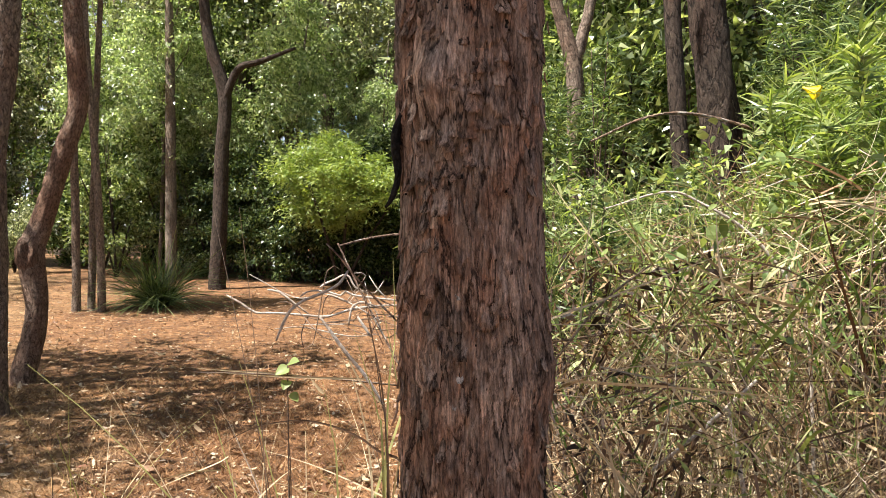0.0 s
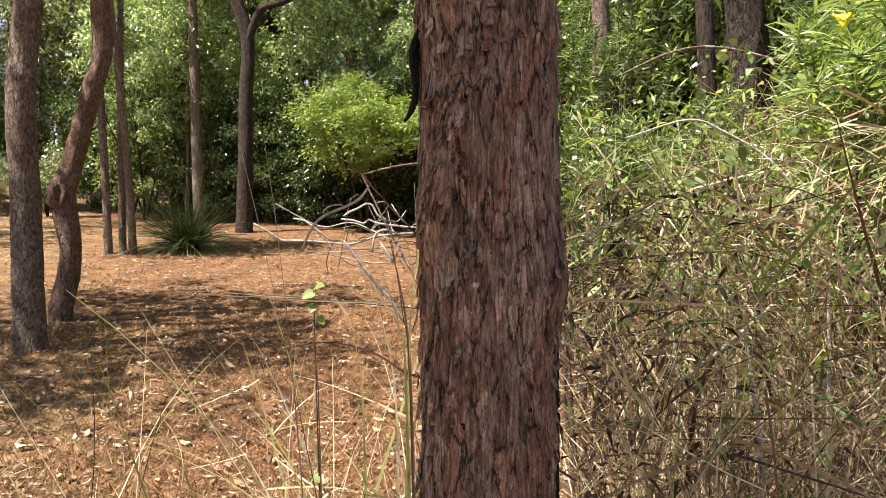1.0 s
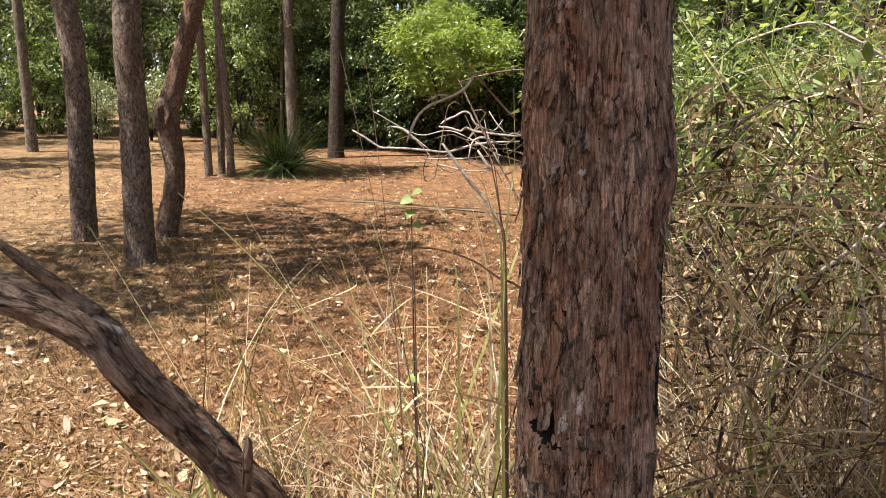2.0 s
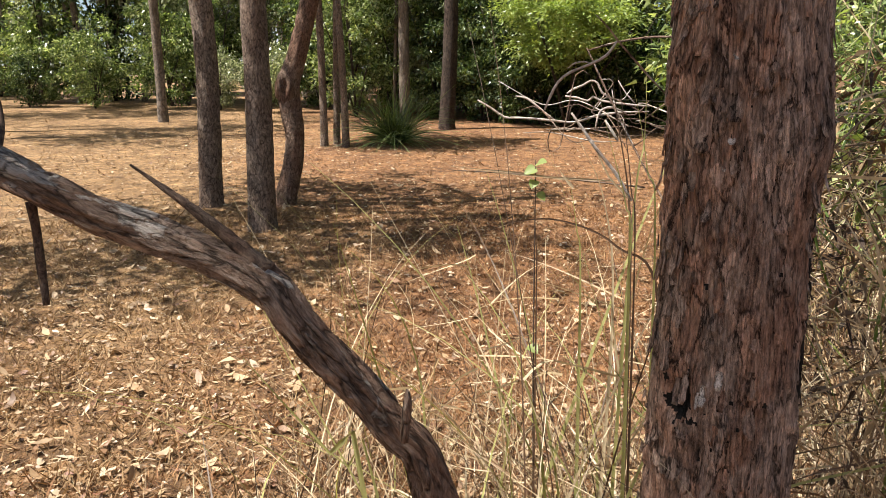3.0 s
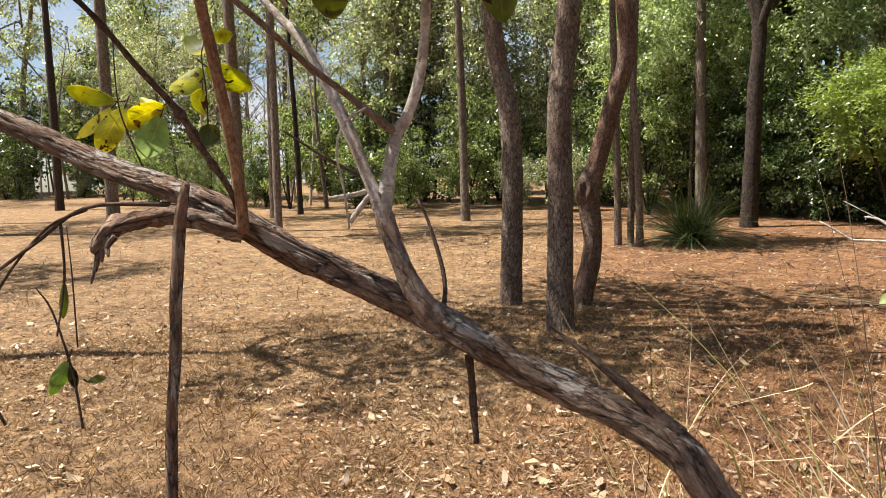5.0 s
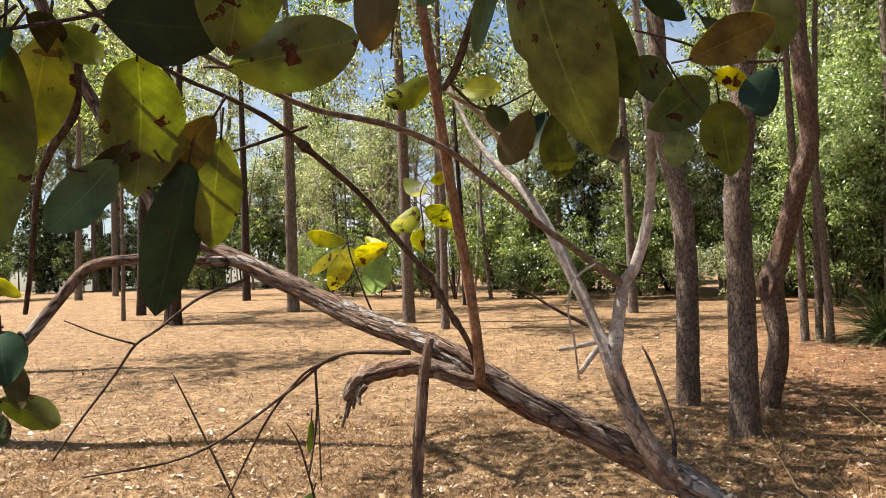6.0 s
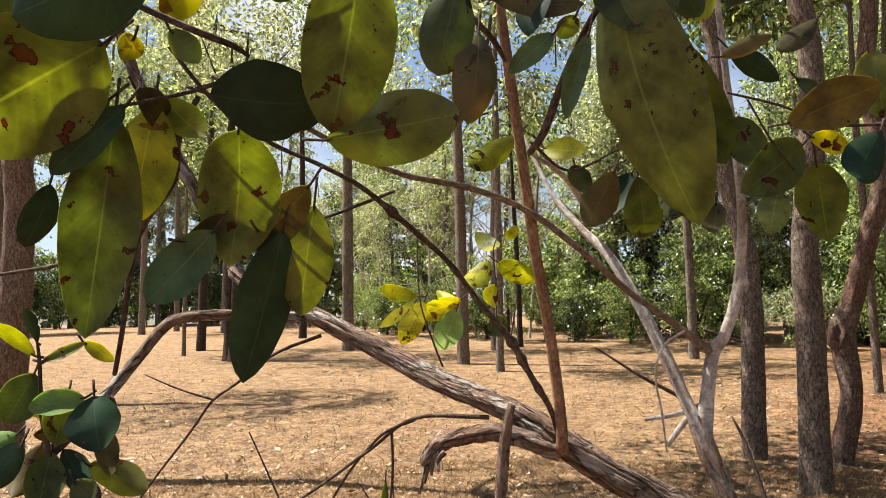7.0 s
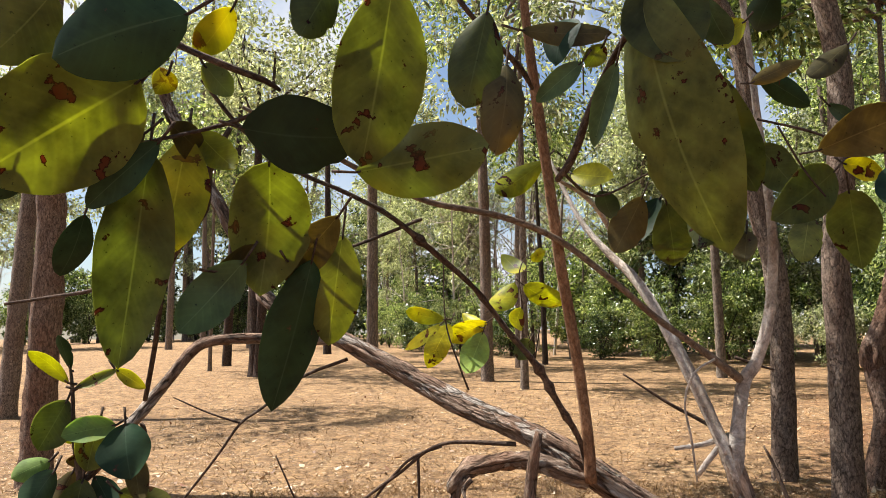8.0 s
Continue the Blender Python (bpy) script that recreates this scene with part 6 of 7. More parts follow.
for ob in light.children:
    if ob.name.startswith("crown"):
        ob.location, ob.scale = (0, 0, 1.25), (1.0, 1.0, 0.76)


def tussock(name, label, x, y, height, count, seed, material):
    rng = np.random.default_rng(seed)
    t = thing(name, label, "grass")
    a = rng.uniform(0, 2 * math.pi, count)
    tilt = rng.uniform(0.05, 0.95, count)
    base = np.stack([np.cos(a) * 0.10 * rng.random(count), np.sin(a) * 0.10 * rng.random(count), 0 * a], 1)
    way = np.stack([np.cos(a) * tilt, np.sin(a) * tilt, 1 - 0.4 * tilt], 1)
    v, f = blades(base, way, height * rng.uniform(0.7, 1.15, count), np.full(count, 0.018), rng.uniform(0.5, 1.5, count), rng, 6)
    v, f = v.reshape(count, 14, 3), f.reshape(count, 6, 4)
    for k in range(70):
        part("blade", mesh_from("blade", v[k], f[0], material, False), t)
    part("foliage", mesh_from("foliage", v[70:].reshape(-1, 3), f[:count - 70].reshape(-1, 4), material, False), t, "dense inner blades")
    t.matrix_world = spot(x, y)
    return t


# ---------------------------------------------------------------- trees, shrubs and tangle beside the path
z = float(ground_z(1.1, 6.5))
fork_tree = thing("gum_tree", "slim forked gum tree behind the thicket", "tree")
v, f, g = tube([(1.13, 6.5, z - 0.1, 0.10), (1.13, 6.5, z + 1.5, 0.08), (1.14, 6.5, z + 2.5, 0.076), (1.11, 6.5, 3.15, 0.078), (1.03, 6.5, 3.45, 0.062), (0.95, 6.5, 3.75, 0.055), (0.75, 6.6, 5.0, 0.045), (0.6, 6.8, 7.5, 0.02)], 16, 0.06, 0.15, (12, 4), 1, (), 0.06)
part("trunk", mesh_from("trunk", v, f, MAT_MIDBARK, grain=g), fork_tree)
for pts in ([(1.12, 6.5, 2.95, 0.03), (1.13, 6.5, 3.1, 0.055), (1.2, 6.5, 3.4, 0.05), (1.27, 6.5, 3.7, 0.045), (1.5, 6.6, 5.0, 0.035), (1.7, 6.8, 7.0, 0.015)],):
    v, f, g = tube(pts, 14, 0.1, 0.15, (12, 4), 2)
    part("limb", mesh_from("limb", v, f, MAT_MIDBARK, grain=g), fork_tree)
canopy(fork_tree, np.random.default_rng(61), (1.0, 6.9, 7.2), (1.7, 1.7, 1.4), 45, 2400, MAT_FOREST)
standing_tree("thin dark gum sapling behind the thicket", [(1.62, 5.0, -0.1, 0.07), (1.60, 5.0, 1.5, 0.062), (1.57, 5.0, 2.0, 0.058), (1.51, 5.0, 3.0, 0.055), (1.45, 5.0, 5.0, 0.045), (1.4, 5.0, 7.5, 0.015)],
              MAT_DARKBARK, (1.5, 5.2, 7.4), (1.3, 1.3, 1.2), 62, 1500, MAT_FOREST, 14)
standing_tree("stout dark gum tree with fissured bark behind the thicket", [(2.10, 5.5, -0.1, 0.18), (2.08, 5.5, 1.4, 0.15), (2.04, 5.5, 2.0, 0.145), (1.96, 5.5, 2.7, 0.135), (1.90, 5.5, 3.3, 0.13), (1.80, 5.5, 5.0, 0.11), (1.6, 5.6, 9, 0.03)],
              MAT_DARKBARK, (1.6, 5.8, 8.6), (1.9, 1.9, 1.6), 63, 2400, MAT_FOREST, 24)


def narrow_shrub(seed, height, width, sprigs, material, label, name="narrow_leaf_shrub", leaf=0.13, lw=0.015, per=34, reach=0.40):
    """A shrub of upright stems with whorls of long narrow leaves towards their ends."""
    rng = np.random.default_rng(seed)
    shrub = thing(name, label, "shrub")
    vs = []
    for k in range(sprigs):
        a, d = rng.uniform(0, 2 * math.pi), width * 0.5 * rng.random() ** 0.6
        top = np.array((math.cos(a) * d, math.sin(a) * d, height * rng.uniform(0.72, 1.0)))
        foot = np.array((top[0] * 0.3, top[1] * 0.3, -0.05))
        mid = (foot + top) / 2 + rng.normal(size=3) * 0.06
        if k < 14:
            v, f, g = tube([(*foot, 0.011), (*mid, 0.008), (*top, 0.003)], 5, 0.15, 0.1)
            part("stem", mesh_from("stem", v, f, MAT_DARKTWIG, grain=g), shrub)
        s = rng.uniform(0.0, reach, per) ** 1.2
        base = top + (mid - top) * s[:, None]
        ways = rng.normal(size=(per, 3)) * (1, 1, 0.5) + np.array((0, 0, 0.55))
        vs.append(blades(base, ways, leaf * rng.uniform(0.6, 1.3, per), np.full(per, lw), rng.uniform(0.15, 0.6, per), rng, 3))
    v, f = join(vs)
    part("foliage", mesh_from("foliage", v, f, material, False), shrub, "long narrow leaves in whorls")
    return shrub


MAT_WHORL = leaf_material("whorl_leaf", [(0.08, 0.125, 0.04), (0.15, 0.21, 0.06), (0.24, 0.305, 0.10), (0.40, 0.45, 0.2)], 0.38, (1.5, 1.55, 0.6), 0.28)
MAT_NARROW = leaf_material("narrow_leaf", [(0.035, 0.062, 0.022), (0.07, 0.11, 0.038), (0.13, 0.185, 0.065), (0.29, 0.34, 0.15)], 0.34, (1.5, 1.6, 0.65), 0.28)
tussock("grass_tussock", "dark green strappy grass tussock in the clearing", -4.5, 12.0, 0.88, 620, 3, MAT_NARROW)
for k, (x, y, h, w, n) in enumerate(((1.50, 2.85, 2.2, 0.8, 75), (2.15, 3.3, 2.5, 0.95, 85), (2.4, 4.2, 2.9, 1.4, 90), (1.75, 4.3, 1.95, 1.2, 60), (0.75, 4.6, 1.9, 1.0, 44), (1.2, 3.9, 1.75, 0.9, 30), (0.52, 3.1, 1.6, 0.5, 18), (0.9, 5.6, 2.8, 1.4, 60), (3.0, 5.0, 3.4, 1.8, 110))):
    narrow_shrub(700 + k, h, w, n, MAT_WHORL if k < 2 else MAT_NARROW, "shrub with long narrow bright green leaves in the thicket", leaf=0.135 if k < 2 else 0.085, lw=0.011, per=40 if k < 2 else 56, reach=0.22 if k < 2 else 0.40).location = (x, y, float(ground_z(x, y)))
rr = random.Random(12)
pool = [forest_shrub(620, 3.6, 2.4, MAT_BRIGHT, 9000, 0.11, 0.04, "bushy light green shrub behind the thicket"), forest_shrub(621, 4.4, 2.6, MAT_FOREST, 9000, 0.11, 0.04, "bushy green shrub behind the thicket"),
        forest_shrub(622, 3.0, 2.2, MAT_DEEP, 8000, 0.11, 0.045, "bushy dark green shrub behind the thicket")]
for x, y in ((1.9, 8.6), (2.6, 7.6), (3.6, 7.2), (1.2, 10.0), (3.0, 9.6), (4.8, 8.4), (5.6, 10.4), (2.2, 12.0), (4.4, 11.8), (1.4, 13.4), (6.8, 12.4), (4.2, 6.0), (5.6, 7.2)):
    plant(pool, x, y, rr, 0.9, 1.35)
for x, y in ((2.6, 8.8), (4.2, 10.2), (1.4, 11.2), (6.0, 9.2), (7.4, 11.4), (3.4, 6.6), (5.0, 13.0)):
    plant(kinds, x, y, rr, 0.7, 1.0)

# yellow trumpet flower on the nearest shrub
flower = thing("yellow_flower", "yellow trumpet flower on a narrow-leaved shrub", "flower", (1.235, 2.60, 2.105))
m_pet, nt, b = base_material("petal_yellow", 0.5)
nt.links.new(ramp_node(nt, noise_node(nt, coords(nt), 60, 3), [(0.3, (0.80, 0.66, 0.01)), (0.7, (0.92, 0.80, 0.03))]), b.inputs["Base Color"])
b.inputs["Subsurface Weight"].default_value = 0.1
for k in range(5):
    a = k * 2 * math.pi / 5
    s, t = np.meshgrid(np.linspace(0, 1, 7), np.linspace(-1, 1, 5), indexing="ij")
    r = 0.004 + 0.022 * s ** 1.6
    th = a + t * (0.62 + 0.25 * s)
    v = np.stack([r * np.cos(th), r * np.sin(th), 0.058 * s - 0.01 * s * t * t], -1).reshape(-1, 3)
    f = [(i * 5 + j, (i + 1) * 5 + j, (i + 1) * 5 + j + 1, i * 5 + j + 1) for i in range(6) for j in range(4)]
    part("petal", mesh_from("petal", v, f, m_pet), flower)
flower.rotation_euler = Vector((0.7, -0.5, -0.45)).to_track_quat("Z", "Y").to_euler()


def fill(n, rng, x0, x1, y0, y1, clump=0.10):
    """Places in the thicket, gathered in tufts."""
    m = 60
    cx, cy = rng.uniform(x0, x1, m), y0 + (y1 - y0) * rng.random(m) ** 1.4
    k = rng.integers(0, m, n)
    x, y = cx[k] + rng.normal(size=n) * clump, cy[k] + rng.normal(size=n) * clump
    loose = rng.random(n) < 0.14
    x, y = np.where(loose, rng.uniform(x0, x1, n), x), np.where(loose, rng.uniform(y0, y1, n), y)
    keep = (x > 0.15 * y + 0.02) | ((x > 0.13) & (y > 1.25) & (y < 2.0))
    return x[keep], y[keep]


# very dark leaf tones that stand in for shade deep in the thicket
MAT_GAP_SHADE = leaf_material("gap_shade_leaf", [(0.02, 0.012, 0.008), (0.06, 0.032, 0.018), (0.15, 0.085, 0.045), (0.03, 0.018, 0.012), (0.34, 0.235, 0.13)], 0.06, (1, 0.9, 0.7), 0.65)
rng = np.random.default_rng(31)
x, y = fill(9500, rng, 0.12, 2.7, 1.35, 4.6)
n = len(x)
base = np.stack([x, y, ground_z(x, y)], 1)
v1 = blades(base, rng.normal(size=(n, 3)) * (0.55, 0.55, 0.2) + (0, 0, 1), rng.uniform(0.35, 1.35, n), 0.002 + 0.008 * rng.random(n) ** 4.0, rng.uniform(0.0, 0.7, n), rng, 5)
x, y = fill(6500, rng, 0.12, 2.7, 1.35, 4.2)
n = len(x)
base = np.stack([x, y, ground_z(x, y) + 0.05 + (1.35 + 0.4 * np.clip(x - 0.3, 0, 1)) * rng.random(n) ** 0.85], 1)
v2 = blades(base, rng.normal(size=(n, 3)) * (1, 1, 0.8), rng.uniform(0.08, 0.5, n), 0.002 + 0.006 * rng.random(n) ** 4.0, rng.uniform(0.0, 0.5, n), rng, 4)
v, f = join([v1, v2])
tagged(new("dry_grass", mesh_from("dry_grass", v, f, MAT_STRAW, False)), "tangle of dry straw-coloured grass and stems in the thicket", "grass", kind="stuff")
x, y = fill(520, rng, 0.14, 2.6, 1.5, 3.2)
n = len(x)
base = np.stack([x, y, ground_z(x, y) + (1.3 + 0.35 * np.clip(x - 0.3, 0, 1)) * rng.random(n) ** 0.9], 1)
v, f = blades(base, rng.normal(size=(n, 3)) * (0.75, 0.6, 0.5) + (0, 0, 0.55), rng.uniform(0.15, 0.6, n), rng.uniform(0.003, 0.009, n), rng.uniform(0.1, 0.8, n), rng, 6)
tagged(new("dry_grass", mesh_from("dry_grass", v, f, MAT_PALESTRAW, False)), "pale broad straws bent through the thicket", "grass", kind="stuff")
n = 90
x, y = rng.uniform(0.3, 1.5, n), rng.uniform(1.5, 2.0, n)
base = np.stack([x, y, ground_z(x, y)], 1)
dead = rng.random(n) < 0.6
for material, pick in ((MAT_PALESTRAW, dead), (MAT_STRAP, ~dead)):
    k = int(pick.sum())
    v, f = blades(base[pick], rng.normal(size=(k, 3)) * (0.4, 0.25, 0.1) + (0, 0, 1), rng.uniform(0.7, 1.5, k), rng.uniform(0.007, 0.014, k), rng.uniform(0.1, 0.6, k), rng, 8)
    tagged(new("grass_blades", mesh_from("grass_blades", v, f, material, False)), "broad grass blades standing at the front of the thicket", "grass", kind="stuff")
x, y = fill(2000, rng, 0.14, 2.6, 1.55, 4.5)
n = len(x)
base = np.stack([x, y, ground_z(x, y) + 0.45 + 1.0 * rng.random(n) ** 0.5], 1)
v, f = blades(base, rng.normal(size=(n, 3)) * (0.6, 0.6, 0.2) + (0, 0, 0.9), rng.uniform(0.15, 0.5, n), 0.0025 + 0.007 * rng.random(n) ** 2, rng.uniform(0.2, 0.9, n), rng, 6)
tagged(new("green_grass", mesh_from("green_grass", v, f, MAT_BLADE, False)), "long green grass blades growing through the thicket", "grass", kind="stuff")
x, y = fill(6000, rng, 0.14, 2.7, 1.6, 4.6)
n = len(x)
base = np.stack([x, y, ground_z(x, y) + 0.75 + 1.0 * rng.random(n) ** 0.55], 1)
v, f = curled_leaves(base, rng.normal(size=(n, 3)) + (0, -0.3, 0.2), 0.012 + 0.04 * rng.random(n) ** 2.5, 0.007 + 0.02 * rng.random(n) ** 2.5, rng.uniform(-0.6, 0.3, n))
# dense dark leaves added to darken the gaps between the straw
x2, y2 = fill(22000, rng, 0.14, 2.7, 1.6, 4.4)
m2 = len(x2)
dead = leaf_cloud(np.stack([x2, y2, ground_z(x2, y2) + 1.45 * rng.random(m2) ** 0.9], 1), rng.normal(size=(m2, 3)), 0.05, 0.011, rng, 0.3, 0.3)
tagged(new("dead_leaves", mesh_from("dead_leaves", *dead, MAT_GAP_SHADE, False)), "dark dead leaves added as shade in the thicket gaps", "leaf litter", kind="stuff")
tagged(new("vine_leaves", mesh_from("vine_leaves", v, f, MAT_BRIGHT, False)), "small green vine leaves scattered through the thicket", "vine", kind="stuff")


def cane(label, points, material=None, sides=7):
    c = thing("dead_cane", label, "branch", group="dead canes")
    v, f, g = tube(points, sides, 0.03, 0.2, (10, 25), len(points))
    part("cane", mesh_from("cane", v, f, material or MAT_GREY, grain=g), c)


cane("pale arched dead cane in the thicket", [(0.45, 2.1, 1.66, 0.002), (0.592, 2.0, 1.70, 0.003), (0.682, 2.0, 1.67, 0.0036), (0.786, 2.0, 1.61, 0.0042), (0.861, 2.0, 1.536, 0.005), (0.93, 2.0, 1.43, 0.005), (1.0, 2.05, 1.2, 0.005), (1.05, 2.1, 0.05, 0.006)])
cane("grey dead stick leaning in the thicket", [(0.20, 1.55, 1.28, 0.0018), (0.33, 1.62, 1.42, 0.0026), (0.45, 1.7, 1.50, 0.0026), (0.62, 1.85, 1.58, 0.0018)], MAT_SIDETWIG)
cane("thin dead stick lying across the thicket", [(0.24, 1.75, 1.33, 0.0025), (0.5, 1.8, 1.36, 0.003), (0.8, 1.85, 1.37, 0.003), (1.1, 1.95, 1.40, 0.002)], MAT_SIDETWIG)
cane("pale dead grass cane in the thicket", [(0.50, 1.8, 1.02, 0.004), (0.62, 1.78, 1.13, 0.005), (0.74, 1.78, 1.24, 0.004)])
cane("pale dead grass cane in the thicket", [(0.72, 1.75, 0.72, 0.006), (0.70, 1.74, 0.95, 0.006), (0.66, 1.74, 1.18, 0.004)])
cane("curled dead strap leaf in the thicket", [(0.58, 1.9, 0.75, 0.006), (0.60, 1.88, 1.0, 0.006), (0.66, 1.86, 1.12, 0.006), (0.74, 1.85, 1.1, 0.005), (0.77, 1.85, 1.0, 0.003)], MAT_STRAW)
cane("brown dead stem leaning in the thicket", [(0.95, 2.2, 0.1, 0.006), (1.0, 2.1, 0.8, 0.005), (1.1, 2.05, 1.3, 0.004), (1.3, 2.0, 1.75, 0.002)], MAT_SIDETWIG)
cane("thin horizontal dead branch behind the thicket", [(0.9, 4.6, 2.2, 0.006), (1.25, 4.6, 2.35, 0.009), (1.6, 4.7, 2.38, 0.010), (2.1, 4.7, 2.25, 0.008)], MAT_LOG)

# ---------------------------------------------------------------- grass beside the thick trunk
stalks = thing("grass_clump", "clump of tall dry grass with some green blades beside the trunk", "grass")
rng = np.random.default_rng(41)
for k in range(150):
    dry = k % 4 != 0
    if k < 95:
        bx, by = rng.uniform(-0.42, -0.05), rng.uniform(1.25, 2.0)
    else:
        bx, by = rng.uniform(-1.15, -0.1), rng.uniform(1.35, 2.6)
    hgt = rng.uniform(0.85, 1.55) * (1.0 if k < 95 else 0.75)
    base = np.array([[bx, by, float(ground_z(bx, by))]])
    way = np.array([[rng.normal() * 0.34, rng.normal() * 0.2, 1.0]])
    v, f = blades(base, way, np.array([hgt]), np.array([rng.uniform(0.002, 0.007) if dry else rng.uniform(0.006, 0.013)]), np.array([rng.uniform(0.05, 0.9)]), rng, 9)
    part("blade", mesh_from("blade", v, f, (MAT_PALESTRAW if k % 2 else MAT_STRAW) if dry else MAT_STRAP), stalks)
for pts, mat in (([(-0.26, 1.9, 1.554, 0.0025), (-0.19, 1.9, 1.572, 0.003), (-0.112, 1.9, 1.583, 0.003), (-0.02, 1.88, 1.58, 0.003)], MAT_LOG),
                 ([(-0.265, 1.9, 1.56, 0.002), (-0.20, 1.85, 1.44, 0.003), (-0.12, 1.8, 1.30, 0.003), (-0.05, 1.7, 1.2, 0.003)], MAT_LOG),
                 ([(-0.58, 1.75, 1.26, 0.0012), (-0.40, 1.75, 1.255, 0.0018), (-0.25, 1.75, 1.245, 0.002), (-0.10, 1.7, 1.24, 0.002)], MAT_STRAW),
                 ([(-0.50, 1.95, 1.48, 0.001), (-0.38, 1.95, 1.42, 0.0014), (-0.28, 1.9, 1.43, 0.0015), (-0.15, 1.85, 1.37, 0.002)], MAT_GREY)):
    v, f, g = tube(pts, 5, 0.02, 0.2)
    part("stalk", mesh_from("stalk", v, f, mat, grain=g), stalks)


def strap(points, width, material, label=""):
    """A long flat leaf, folded along its middle and tapering to its tip."""
    line = smooth_line([(points[0][0] + 0.02, points[0][1] + 0.03, float(ground_z(*points[0][:2])))] + list(points) if 0.9 < points[0][2] < 1.15 else points, 0.03)
    way = unit(np.gradient(line, axis=0))
    side = unit(np.cross(way, (0.25, 1.0, 0.1)))
    t = np.linspace(0, 1, len(line))
    half = (0.38 * width * np.minimum(1, 0.55 + 2.2 * t) * (1 - t ** 2 * 0.95))[:, None]
    fold = np.array((0, 0.35, 0)) * half
    v = np.stack([line - side * half, line + fold, line + side * half], 1).reshape(-1, 3)
    n = len(line)
    i, j = np.meshgrid(np.arange(n - 1), np.arange(2), indexing="ij")
    f = np.stack([i * 3 + j, i * 3 + j + 1, (i + 1) * 3 + j + 1, (i + 1) * 3 + j], -1).reshape(-1, 4)
    part("blade", mesh_from("blade", v, f, material), stalks, label)


strap([(-0.10, 1.66, 0.1), (-0.12, 1.68, 1.0), (-0.135, 1.7, 1.22), (-0.17, 1.7, 1.40), (-0.183, 1.7, 1.487)], 0.015, MAT_STRAW)
strap([(-0.14, 1.62, 0.1), (-0.12, 1.62, 1.15), (-0.105, 1.65, 1.35), (-0.11, 1.66, 1.53)], 0.012, MAT_STRAP)
strap([(-0.22, 1.7, 0.1), (-0.235, 1.7, 0.98), (-0.25, 1.7, 1.14), (-0.27, 1.7, 1.25)], 0.014, MAT_STRAP)
strap([(-0.18, 1.8, 0.1), (-0.16, 1.75, 0.9), (-0.19, 1.72, 1.2), (-0.26, 1.7, 1.36)], 0.013, MAT_PALESTRAW)
strap([(-0.05, 1.68, 0.95), (-0.156, 1.7, 1.10), (-0.292, 1.75, 1.145), (-0.408, 1.8, 1.13), (-0.50, 1.85, 1.09), (-0.60, 1.9, 1.02)], 0.013, MAT_STRAW)
strap([(-0.28, 1.75, 1.245), (-0.40, 1.75, 1.258), (-0.50, 1.75, 1.264), (-0.58, 1.75, 1.27)], 0.008, MAT_PALESTRAW)
strap([(-0.33, 1.7, 0.1), (-0.34, 1.7, 0.95), (-0.345, 1.7, 1.10), (-0.36, 1.7, 1.26)], 0.009, MAT_STRAW)
n = 2000
x, y = rng.uniform(-1.3, 0.0, n), rng.uniform(1.3, 2.7, n)
base = np.stack([x, y, ground_z(x, y)], 1)
v, f = blades(base, rng.normal(size=(n, 3)) * (0.7, 0.7, 0.2) + (0, 0, 0.8), rng.uniform(0.12, 0.45, n), 0.002 + 0.007 * rng.random(n) ** 2.5, rng.uniform(0, 0.6, n), rng, 4)
tagged(new("dry_grass", mesh_from("dry_grass", v, f, MAT_STRAW, False)), "low tangled dry grass at the foot of the trunk", "grass", kind="stuff")
n = 170
x, y = rng.uniform(-0.6, -0.08, n), rng.uniform(1.35, 2.1, n)
base = np.stack([x, y, ground_z(x, y) + 0.1 + 0.8 * rng.random(n) ** 1.3], 1)
v, f = blades(base, rng.normal(size=(n, 3)) * (1, 0.6, 0.45), rng.uniform(0.12, 0.4, n), 0.0016 + 0.005 * rng.random(n) ** 2, rng.uniform(0.1, 0.8, n), rng, 6)
tagged(new("dry_grass", mesh_from("dry_grass", v, f, MAT_PALESTRAW, False)), "pale bent straws lodged in the clump beside the trunk", "grass", kind="stuff")

# sapling with a few heart-shaped leaves
sapling = thing("seedling", "thin seedling with a few bright green heart-shaped leaves", "plant")
v, f, g = tube([(-0.33, 1.76, float(ground_z(-0.33, 1.76)) - 0.02, 0.003), (-0.35, 1.75, 0.7, 0.0026), (-0.36, 1.75, 1.29, 0.0012)], 5, 0.05, 0.1)
part("stem", mesh_from("stem", v, f, MAT_DARKTWIG, grain=g), sapling)
